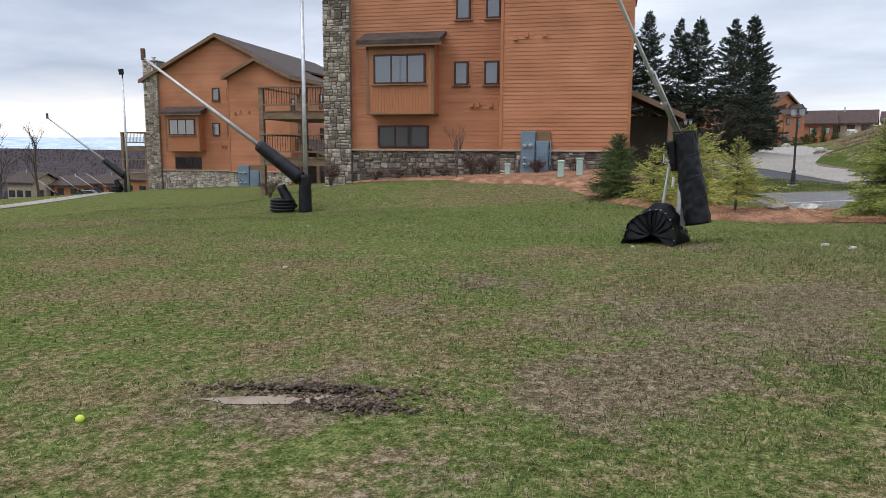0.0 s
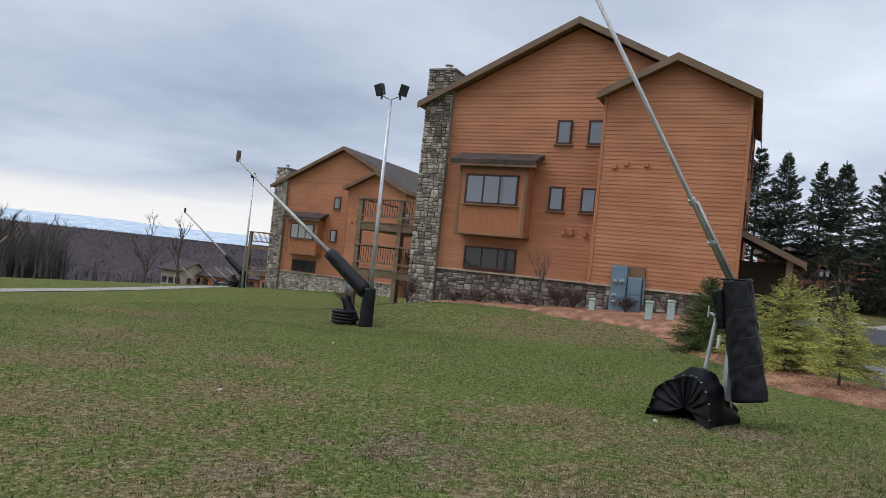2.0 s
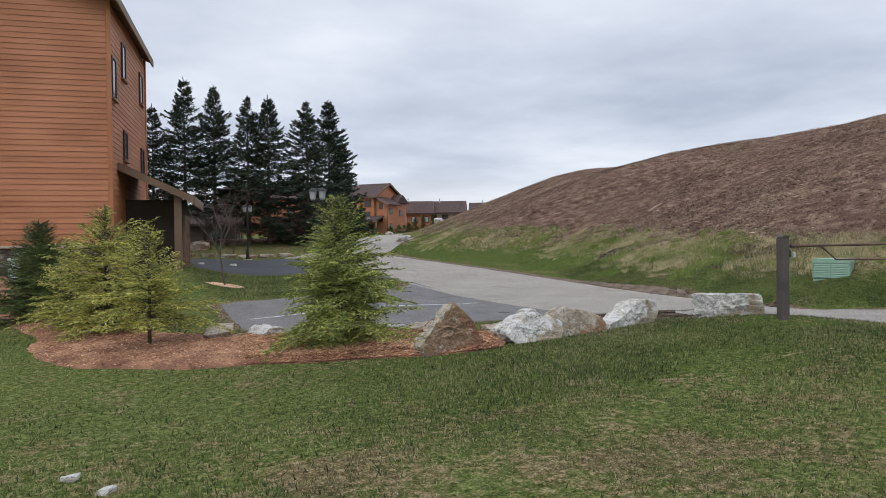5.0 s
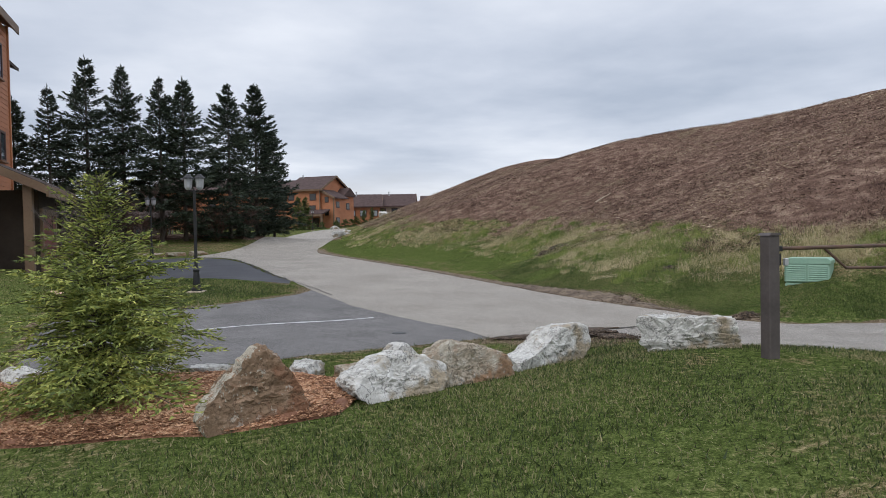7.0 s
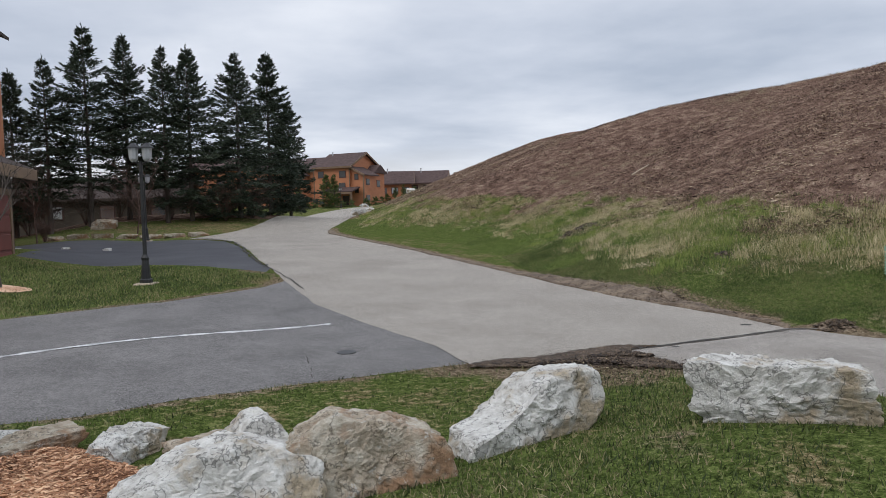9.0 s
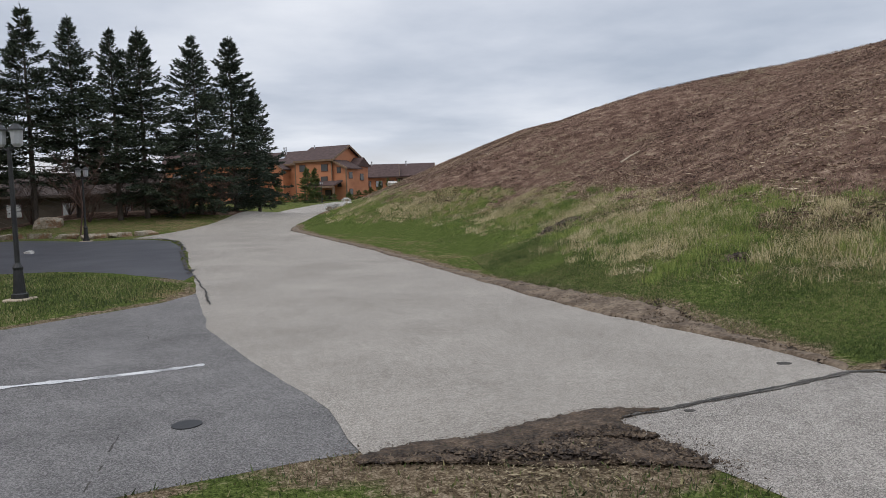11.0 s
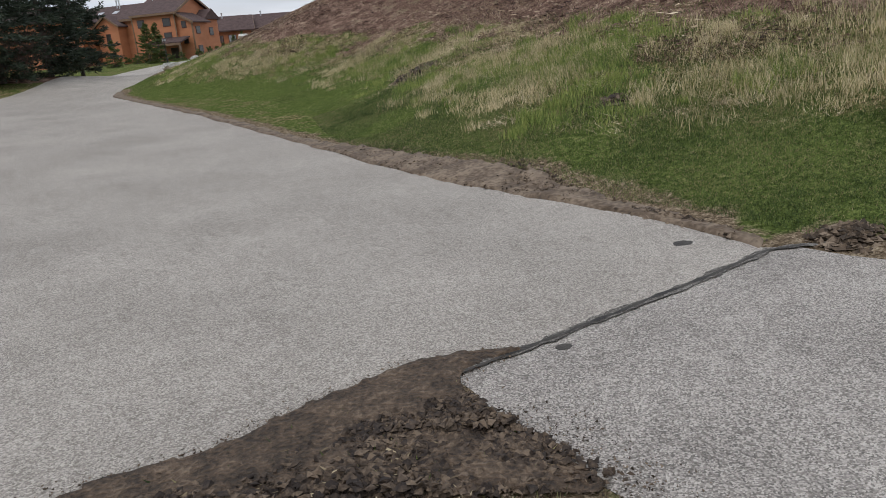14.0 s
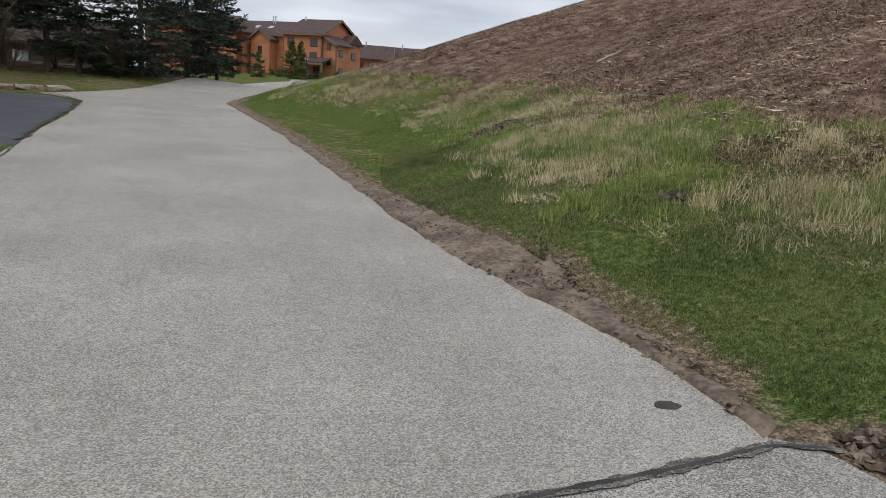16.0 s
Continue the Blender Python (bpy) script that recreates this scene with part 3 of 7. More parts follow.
def inside(px, py, outline):
    px, py = np.asarray(px), np.asarray(py)
    hit = np.zeros(px.shape, bool)
    for (x0, y0), (x1, y1) in zip(outline, outline[1:] + outline[:1]):
        if y0 != y1:
            hit ^= ((y0 > py) != (y1 > py)) & (px < (x1 - x0) * (py - y0) / (y1 - y0) + x0)
    return hit


def rounded(outline, times=2, closed=True):
    """Cut the corners of an outline."""
    for _ in range(times):
        out = []
        pairs = list(zip(outline, outline[1:] + outline[:1])) if closed else list(zip(outline, outline[1:]))
        for (x0, y0), (x1, y1) in pairs:
            out += [(0.75 * x0 + 0.25 * x1, 0.75 * y0 + 0.25 * y1), (0.25 * x0 + 0.75 * x1, 0.25 * y0 + 0.75 * y1)]
        outline = out if closed else [outline[0]] + out + [outline[-1]]
    return outline


def ragged(outline, step=0.25, amount=0.05, seed=0):
    """Split an outline into short pieces and shake them."""
    out = []
    for (x0, y0), (x1, y1) in zip(outline, outline[1:] + outline[:1]):
        k = max(1, int(math.hypot(x1 - x0, y1 - y0) / step))
        for i in range(k):
            x, y = x0 + (x1 - x0) * i / k, y0 + (y1 - y0) * i / k
            out.append((x + amount * noise.noise((x * 1.7, y * 1.7, seed)) * 1.6, y + amount * noise.noise((x * 1.7, y * 1.7, seed + 9)) * 1.6))
    return out


def sheet(name, outline, lift, mat, cell=0.8, rim_lift=None, dome=0.0, rough=0.0):
    """A thin slab that follows the land within an outline."""
    bm = bmesh.new()
    vs = [bm.verts.new((x, y, 0)) for x, y in outline]
    edges = [bm.edges.new((vs[i], vs[(i + 1) % len(vs)])) for i in range(len(vs))]
    bmesh.ops.triangle_fill(bm, use_beauty=True, edges=edges)
    xs, ys = [p[0] for p in outline], [p[1] for p in outline]
    for axis, lo, hi in ((0, min(xs), max(xs)), (1, min(ys), max(ys))):
        v = lo + cell
        while v < hi:
            co, no = [0, 0, 0], [0, 0, 0]
            co[axis], no[axis] = v, 1
            bmesh.ops.bisect_plane(bm, geom=bm.verts[:] + bm.edges[:] + bm.faces[:], plane_co=co, plane_no=no)
            v += cell * (1 if v < 40 else 3)
    rim = {v for e in bm.edges if e.is_boundary for v in e.verts}
    pts = np.array([(v.co.x, v.co.y) for v in bm.verts])
    zs = land(pts[:, 0], pts[:, 1])
    for v, z in zip(bm.verts, zs):
        v.co.z = z + ((lift - 0.006 if rim_lift is None else rim_lift) if v in rim else lift + dome * (0.6 + 0.8 * noise.noise((v.co.x * 1.3, v.co.y * 1.3, 3))) + rough * (0.7 + noise.noise((v.co.x * 4, v.co.y * 4, 5)) + 0.8 * noise.noise((v.co.x * 13, v.co.y * 13, 7))))
    me = bm_mesh(name, bm, True)
    me.materials.append(M[mat])
    return new(name, me)


# ---- plan of the paved and planted areas ----
ROAD = [(2.66, 4.25), (2.74, 5.0), (2.68, 5.8), (2.58, 6.55), (2.30, 7.6), (2.14, 9.0), (1.86, 13), (1.5, 19.5), (0.7, 26), (0.15, 31), (0.7, 35.5), (3.0, 42), (5.2, 47), (6.6, 56), (9.5, 72), (12, 84), (17, 100),
        (12, 101), (7.5, 86), (3.5, 70), (0.9, 58), (0.6, 50), (-2.7, 38.7), (-5.3, 31.4), (-6.2, 29.6), (-4.3, 27), (-3.7, 21.5), (-3.5, 18), (-3.25, 15.5), (-3.05, 12.2), (-2.75, 8.8), (-2.3, 7.0), (-2.0, 6.0), (-1.75, 5.0), (-1.7, 3.84), (-1.31, 3.82), (-0.9, 3.88), (-0.57, 3.94), (-0.2, 4.0), (0.1, 3.95), (0.7, 3.97), (1.4, 4.1)]
LOT = [(-1.7, 3.98), (-2.8, 3.85), (-3.6, 3.7), (-4.5, 3.35), (-5.2, 3.1), (-6.4, 3.1), (-7.6, 3.2), (-8.0, 4.4), (-8.3, 6.6), (-8.6, 9.3), (-8.2, 9.45), (-6.9, 9.5), (-5.3, 9.8), (-4.3, 10.7), (-3.5, 11.7), (-3.1, 12.6), (-2.9, 13.2), (-2.4, 12), (-2.0, 8.0), (-1.5, 5.0)]
LOT2 = [(-3.4, 14.6), (-3.9, 15.2), (-4.8, 16.1), (-6.4, 17.6), (-8.3, 18.7), (-9.9, 18.6), (-10.1, 22.5), (-12.8, 26.5), (-14, 31), (-9, 30.6), (-6.4, 29.4), (-4.6, 26.8), (-4.0, 23.4), (-3.65, 18.0), (-3.25, 15.6)]
DRIVE = [(0.12, 4.06), (0.7, 4.12), (1.4, 4.22), (2.6, 4.38), (2.86, 4.22), (2.97, 3.9), (3.13, 3.5), (3.4, 3.12), (4.6, 2.7), (8, 1.8), (14, 0.6), (14, -2.6), (8, -1.6), (4.0, -0.9), (2.2, -0.2), (1.2, 0.5), (0.5, 1.5), (0.25, 2.4), (0.15, 3.2)]
ISLAND = [(-8.4, 9.55), (-6.9, 9.6), (-5.3, 9.95), (-4.3, 10.9), (-3.5, 11.9), (-3.15, 12.9), (-3.35, 14.2), (-3.9, 15.0), (-4.9, 16.0), (-6.4, 17.3), (-8.3, 18.4), (-9.8, 18.3), (-10, 14.5), (-9.2, 10.5)]
MULCH = [(-4.6, 0.15), (-5.0, 0.0), (-5.9, 0.05), (-6.8, 0.45), (-7.9, 1.0), (-9.0, 1.45), (-10.0, 1.9), (-10.8, 2.7), (-11.4, 4.2), (-11.5, 5.4), (-12.3, 7.0), (-13.0, 8.6), (-13.9, 10.3), (-15.4, 11.0), (-17.5, 11.2), (-19.5, 12.6), (-22, 13.9), (-24.3, 14.6), (-24.5, 15.9), (-17.4, 15.9), (-17.3, 14.4), (-12.0, 14.4), (-11.2, 11.0), (-11.2, 8.4), (-10.2, 6.0), (-8.9, 4.0), (-8.0, 3.4), (-6.6, 2.7), (-5.4, 2.3), (-4.7, 1.9), (-4.3, 1.0)]
TRACK = [(-24, -40), (-29.5, -22), (-34, -10), (-37.5, -3.5), (-40.7, 3.6), (-43.5, 14.5), (-49, 27), (-58, 44), (-75, 62), (-96, 80)]
paved = [ROAD, LOT, LOT2, DRIVE]


def steps_of(*runs):
    return np.unique(np.concatenate([np.arange(a, b, s) for a, b, s in runs]).round(4))


far_out = np.array([140, 180, 240, 320, 420, 560, 750, 1000, 1350, 1800, 2400, 3200, 4200])
gx = np.unique(np.concatenate([-far_out, steps_of((-130, -60, 5), (-60, -28, 1.0), (-28, 14, 0.25), (14, 50, 1.0), (50, 131, 6)), far_out]))
gy = np.unique(np.concatenate([-far_out, steps_of((-130, -24, 8), (-24, 34, 0.25), (34, 70, 0.8), (70, 131, 4)), far_out]))
X, Y = np.meshgrid(gx, gy)
Z = land(X, Y)
dirt, tan, brown = np.zeros_like(X), np.zeros_like(X), np.zeros_like(X)
near = (np.abs(X) < 60) & (np.abs(Y) < 110)
def along(px, py, line):
    """Distance from a broken line."""
    best = np.full(np.shape(px), 1e9)
    for (x0, y0), (x1, y1) in zip(line, line[1:]):
        dx, dy = x1 - x0, y1 - y0
        t = np.clip(((px - x0) * dx + (py - y0) * dy) / (dx * dx + dy * dy), 0, 1)
        best = np.minimum(best, np.hypot(px - x0 - t * dx, py - y0 - t * dy))
    return best


for zone in paved:
    ring_ = zone + zone[:1]
    deep = near & inside(X, Y, zone)
    px_, py_ = X[deep], Y[deep]
    Z[deep] -= 0.05 * (along(px_, py_, ring_) > 0.45)


# bare soil: beside the road, round the island, the ruts and the worn lawn
dirt += 0.75 * np.exp(-(along(X, Y, [(2.9, 5.0), (2.95, 6.2), (2.85, 7.4), (2.5, 8.6), (2.1, 12), (1.6, 19.5), (0.8, 26), (0.25, 31), (0.8, 35)]) / 0.34) ** 2)
dirt += 0.5 * np.exp(-(along(X, Y, ISLAND[0:8]) / 0.22) ** 2) + 0.5 * np.exp(-(along(X, Y, LOT[0:7]) / 0.2) ** 2)
dirt += 0.6 * np.exp(-(along(X, Y, LOT[7:10]) / 0.3) ** 2) + 0.7 * np.exp(-(along(X, Y, DRIVE[4:11]) / 0.22) ** 2)
for cx_, cy_, r_, a_ in ((-14.9, -11.55, 0.75, 0.38), (-12.7, -11.4, 0.9, 0.24), (-14.2, -6.8, 0.8, 0.28), (-11.0, -3.2, 0.45, 0.55), (3.1, 4.0, 0.4, 0.5), (-0.3, 3.4, 0.8, 0.7), (-1.2, 3.5, 0.5, 0.55), (-0.8, 3.05, 0.6, 0.45), (-1.9, 3.65, 0.35, 0.4), (5.75, 15.6, 0.6, 0.6), (4.48, 7.85, 0.32, 0.6), (4.5, 10.4, 0.3, 0.45), (3.8, 3.95, 0.28, 0.45), (-15.0, -8.44, 0.35, 0.20), (-13.55, -12.7, 0.42, 0.23), (-12.65, -11.0, 0.55, 0.21), (-12.1, -7.85, 0.6, 0.17), (-11.1, -9.3, 0.8, 0.17), (-10.3, -10.1, 0.7, 0.17), (-10.0, -7.4, 0.6, 0.17), (-12.0, -10.4, 0.5, 0.20), (-10.4, -7.8, 1.0, 0.3), (-12.0, -9.2, 1.4, 0.22), (-4.4, -1.9, 0.5, 0.3), (-1.6, 0.4, 0.35, 0.4)):
    dirt += a_ * np.exp(-(((X - cx_) ** 2 + (Y - cy_) ** 2) / r_ ** 2))
dirt += 0.10 * (Y < -2) * (X > -16) * (X < 4) + 0.10 * np.exp(-((X + 17) / 5) ** 2 - ((Y + 8) / 4) ** 2)
for cx_, cy_, rx_, ry_, a_ in ((-22, -4.9, 1.6, 1.0, 0.45), (-19.5, -2.6, 1.6, 0.8, 0.4), (-17.5, -5.2, 1.2, 0.7, 0.4), (-19.0, -7.6, 1.6, 0.8, 0.35), (-24.5, -1.5, 2.2, 0.9, 0.38), (-13.4, -3.8, 1.3, 0.9, 0.35), (-7.2, -3.9, 0.5, 0.4, 0.5), (-5.3, -4.6, 0.6, 0.4, 0.4), (-1.4, -0.3, 0.35, 0.3, 0.5), (-30, 4, 4, 1.4, 0.3), (-15, -10, 5, 4, 0.12), (-27, 0, 5, 3, 0.05), (-9, -7, 5, 3, 0.20), (-16.5, 9.6, 4, 1.8, 0.34), (-13, -2, 2.5, 1.5, -0.30), (-18, 4.5, 7, 3, -0.22), (-5, -1.5, 4, 0.9, -0.3), (-3.3, 12.6, 0.9, 0.9, 0.5), (-7, 13.5, 2.6, 3.0, -0.6), (-2, 0.6, 4, 1.2, -0.3), (-6, 36, 6, 3, 0.2)):
    tan += a_ * np.exp(-((X - cx_) / rx_) ** 2 - ((Y - cy_) / ry_) ** 2)
U = X - toe(Y)
on_bank = (U > 0) & (Y > -6) & (X < 130)
WAVE = 0.9 * np.sin(X * 0.9 + 1.3 * np.sin(Y * 0.45)) * np.cos(Y * 0.62 + X * 0.3) + 0.6 * np.sin(Y * 1.4 + X * 1.1) * np.sin(X * 1.9 - Y * 0.5)
tan += np.where(on_bank, -0.30 * np.exp(-((U - 1.0) / 1.1) ** 2) + 0.24 * ss(1.4, 3.2, U + 1.4 * WAVE), 0)
brown += np.where(on_bank, ss(2.9, 5.9, U + 0.9 * WAVE - 0.06 * np.maximum(0, Y - 24)), 0)
brown += np.where(along(X, Y, [(-17, 42), (3, 43)]) < 3.6, 0.9, 0) * (1 - ss(2.2, 3.6, along(X, Y, [(-17, 42), (3, 43)])))
wood = ss(95, 120, -0.85 * X + 0.35 * Y) * (X < -50) * (1 - 0.8 * np.exp(-((X + 105) / 30) ** 2 - ((Y - 90) / 22) ** 2))
lush = ss(-9, -5, X) * ss(-5.0, -2.0, Y + 0.8 * WAVE)
nx, ny = len(gx), len(gy)
idx = np.arange(nx * ny).reshape(ny, nx)
quads = np.stack([idx[:-1, :-1], idx[:-1, 1:], idx[1:, 1:], idx[1:, :-1]], -1).reshape(-1, 4)
me = np_mesh("ground", np.stack([X, Y, Z], -1).reshape(-1, 3), quads, True)
for zone_name, w in (("dirt", dirt), ("tan", tan), ("brown", brown), ("wood", wood), ("lush", lush)):
    me.attributes.new(zone_name, "FLOAT", "POINT").data.foreach_set("value", w.astype(np.float32).ravel())
me.materials.append(M["ground"])
ground = tagged(new("ground", me), "patchy spring lawn, worn soil and a brown weedy bank", "ground", kind="structure")


def surface(name, outline, lift, mat, label, category="road", **kw):
    return tagged(sheet(name, outline, lift, mat, **kw), label, category, kind="structure")


lot = surface("parking_lot", ragged(LOT, 0.3, 0.04, 1), 0.008, "asphalt", "weathered grey asphalt parking lot with worn paint", "pavement")
lot2 = surface("upper_drive", ragged(LOT2, 0.4, 0.05, 2), 0.008, "asphalt_dark", "dark newer asphalt drive beside the garage", "pavement")
drive = surface("side_drive", ragged(DRIVE, 0.25, 0.05, 3), 0.010, "chipseal_coarse", "coarse pale chip-seal drive behind the gate post", "road")
road = surface("road", ragged(ROAD, 0.3, 0.03, 4), 0.016, "chipseal", "pale chip-sealed road curving past the bank", "road", cell=1.0)


def ribbon(line, width, lift, seed=0, wobble=0.3):
    """A narrow strip on the land along a line."""
    pts = []
    for (x0, y0), (x1, y1) in zip(line, line[1:]):
        k = max(2, int(math.hypot(x1 - x0, y1 - y0) / 0.035))
        pts += [(x0 + (x1 - x0) * i / k, y0 + (y1 - y0) * i / k) for i in range(k)]
    pts.append(line[-1])
    vs, fs = [], []
    for i, (x, y) in enumerate(pts):
        xa, ya = pts[max(0, i - 1)]
        xb, yb = pts[min(len(pts) - 1, i + 1)]
        d = math.hypot(xb - xa, yb - ya)
        nx_, ny_ = -(yb - ya) / d, (xb - xa) / d
        side = wobble * width * noise.noise((x * 2.2, y * 2.2, seed)) * 2
        w = width * (0.5 + 0.30 * noise.noise((x * 5, y * 5, seed + 4)) + 0.35 * noise.noise((x * 17, y * 17, seed + 5)))
        side += 0.5 * wobble * width * noise.noise((x * 9, y * 9, seed + 7))
        for s in (side - w, side + w):
            px, py = x + nx_ * s, y + ny_ * s
            vs.append((px, py, float(land(px, py)) + lift))
    for i in range(len(pts) - 1):
        fs.append((2 * i, 2 * i + 1, 2 * i + 3, 2 * i + 2))
    return np_mesh("strip", vs, fs)


part("damp_strip", ribbon([(-0.1, 3.93), (0.7, 3.98), (1.4, 4.08), (2.0, 4.15), (2.66, 4.27), (2.9, 4.2), (3.05, 4.1)], 0.065, 0.0172, 9, 0.25), "dampgrit", road, "damp dark grit along the crack")
part("tar_crack", ribbon([(0.1, 3.93), (0.7, 3.98), (1.4, 4.08), (2.0, 4.15), (2.66, 4.27), (2.9, 4.2)], 0.026, 0.0188, 1, 0.5), "tar", road, "dark open crack filled with grit")
part("tar_crack", ribbon([(-5.9, 29.4), (-5.2, 28.6), (-4.4, 26.8), (-3.95, 23.4), (-3.6, 18.2), (-3.3, 15.7)], 0.09, 0.022, 2, 0.8), "tar", road)
part("tar_crack", ribbon([(-3.25, 15.3), (-2.95, 13.0), (-2.8, 11.0)], 0.03, 0.022, 3, 0.8), "tar", road)
part("tar_crack", ribbon([(-3.3, 3.9), (-3.25, 5.5), (-3.4, 7.0), (-3.45, 8.6), (-3.6, 9.8)], 0.014, 0.0095, 5, 1.2), "tar", lot)
part("painted_line", ribbon([(-2.75, 7.02), (-5.0, 6.55), (-7.9, 5.95)], 0.095, 0.013, 6, 0.03), "paint", lot, "worn white painted parking line")
for k, (x, y, r) in enumerate(((2.38, 4.74, 0.060), (0.74, 3.88, 0.035))):
    rnd = random.Random(40 + k)
    ring = [(x + r * rnd.uniform(0.88, 1.12) * math.cos(i * 0.4488) * 1.25, y + r * rnd.uniform(0.88, 1.12) * math.sin(i * 0.4488) * 0.9) for i in range(14)]
    z = float(land(x, y)) + (0.0175 if k == 0 else 0.0115)
    part("pothole", prism(ring, z - 0.006, z, axis="z"), "tar", road if k == 0 else drive, "small dark pothole")
bm = bmesh.new()
bmesh.ops.create_cone(bm, cap_ends=True, segments=20, radius1=0.115, radius2=0.11, depth=0.022, matrix=pose(-2.81, 5.03, 0.005))
part("drain_cover", bm, "black", lot, "round dark iron drain cover")
track_pts = rounded(TRACK, 2, False)
bm = bmesh.new()
rows_ = []
for i, (x, y) in enumerate(track_pts):
    xa, ya = track_pts[max(0, i - 1)]
    xb, yb = track_pts[min(len(track_pts) - 1, i + 1)]
    d = math.hypot(xb - xa, yb - ya)
    rows_.append([bm.verts.new((x - (yb - ya) / d * s, y + (xb - xa) / d * s, float(land(x - (yb - ya) / d * s, y + (xb - xa) / d * s)) + 0.03)) for s in (-1.0, 0, 1.0)])
for a, b in zip(rows_, rows_[1:]):
    for k in range(2):
        bm.faces.new((a[k], a[k + 1], b[k + 1], b[k]))
tagged(part("gravel_track", bm, "chipseal"), "pale gravel track across the far lawn", "road", kind="structure")
CORNER = [(-1.75, 3.84), (-1.3, 3.89), (-0.9, 3.96), (-0.55, 4.06), (-0.25, 4.10), (0.0, 4.17), (0.20, 4.09), (0.50, 4.02), (0.62, 3.97), (0.36, 3.93), (0.17, 3.90), (0.12, 3.75), (0.12, 3.5), (0.22, 3.1), (0.27, 2.85), (0.0, 2.98), (-0.4, 3.2), (-0.9, 3.4), (-1.4, 3.62), (-1.75, 3.74)]
surface("mud_corner", ragged(rounded(CORNER, 1), 0.03, 0.07, 21), 0.020, "mud", "wet brown mud over the road's corner", "mud", cell=0.035, rim_lift=0.0168, rough=0.014)
VERGE = [(2.64, 4.35), (2.70, 5.0), (2.64, 5.8), (2.50, 6.6), (2.22, 7.6), (2.06, 8.9), (1.78, 12.7), (1.36, 19), (0.58, 26), (0.02, 31), (0.3, 33.5), (0.6, 33), (0.4, 31), (0.85, 26), (1.6, 19), (2.10, 12.5), (2.45, 10.0), (2.72, 8.2), (2.92, 7.2), (2.90, 6.1), (2.90, 5.3), (2.84, 4.5)]
surface("soil_verge", ragged(VERGE, 0.12, 0.045, 22), 0.022, "soilbits", "torn brown soil along the road's edge", "mud", cell=0.09, dome=0.012, rim_lift=0.004, rough=0.016)
mulch = surface("mulch_bed", ragged(rounded(MULCH, 1), 0.3, 0.10, 7), 0.05, "mulch", "orange cedar mulch bed along the house and lot", "mulch", cell=0.35, dome=0.035, rim_lift=0.0)
ring = [(-8.6 + 0.55 * math.cos(a * 0.5), 12.95 + 0.5 * math.sin(a * 0.5)) for a in range(12)]
surface("mulch_ring", ring, 0.03, "mulch", "small ring of mulch round a young tree", "mulch", dome=0.03)


# ---- houses ----
def siding(x0, x1, z0, top, put, gap=0.165):
    """Lapped boards on a wall; top(x) is the height of the roof's underside. put maps (along, out, height)."""
    vs, fs = [], []
    z = z0
    grid = np.linspace(x0, x1, 241)
    tops = np.array([top(v) for v in grid])
    while z < tops.max() - 0.02:
        ok = grid[tops > z + 0.02]
        ok2 = grid[tops > z + gap]
        if len(ok) < 2:
            break
        a, b = ok[0], ok[-1]
        a2, b2 = (ok2[0], ok2[-1]) if len(ok2) > 1 else ((a + b) / 2 - 0.02, (a + b) / 2 + 0.02)
        k = len(vs)
        for u, o, h in ((a, 0.018, z), (b, 0.018, z), (b2, 0.002, z + gap), (a2, 0.002, z + gap), (a, 0.0, z), (b, 0.0, z)):
            vs.append(put(u, o, h))
        fs += [(k, k + 1, k + 2, k + 3), (k + 4, k + 5, k + 1, k)]
        z += gap
    me = np_mesh("siding", vs, fs)
    return me


def window(parent, x0, x1, z0, z1, lights, y, pane="glass", sill=True):
    """A window in a wall that faces -y, its frame, panes and sill."""
    f = 0.085
    bm = boxes([(x0, y - 0.075, z0, x0 + f, y + 0.02, z1), (x1 - f, y - 0.075, z0, x1, y + 0.02, z1), (x0 + f, y - 0.075, z1 - f, x1 - f, y + 0.02, z1), (x0 + f, y - 0.075, z0, x1 - f, y + 0.02, z0 + f)], 0.008)
    w = part("window", bm, "frame", parent, "window with a dark red-brown frame")
    step = (x1 - x0 - 2 * f) / lights
    for i in range(lights):
        a, b = x0 + f + i * step, x0 + f + (i + 1) * step
        if i:
            part("mullion", boxes([(a - 0.035, y - 0.07, z0 + f, a + 0.035, y + 0.02, z1 - f)], 0.006), "frame", w)
        part("pane", boxes([(a, y - 0.045, z0 + f, b, y - 0.035, z1 - f)]), pane, w)
    if sill:
        part("sill", boxes([(x0 - 0.09, y - 0.11, z0 - 0.06, x1 + 0.09, y + 0.02, z0)], 0.01), "trim", w)
    return w


STONE_SHAPES = []
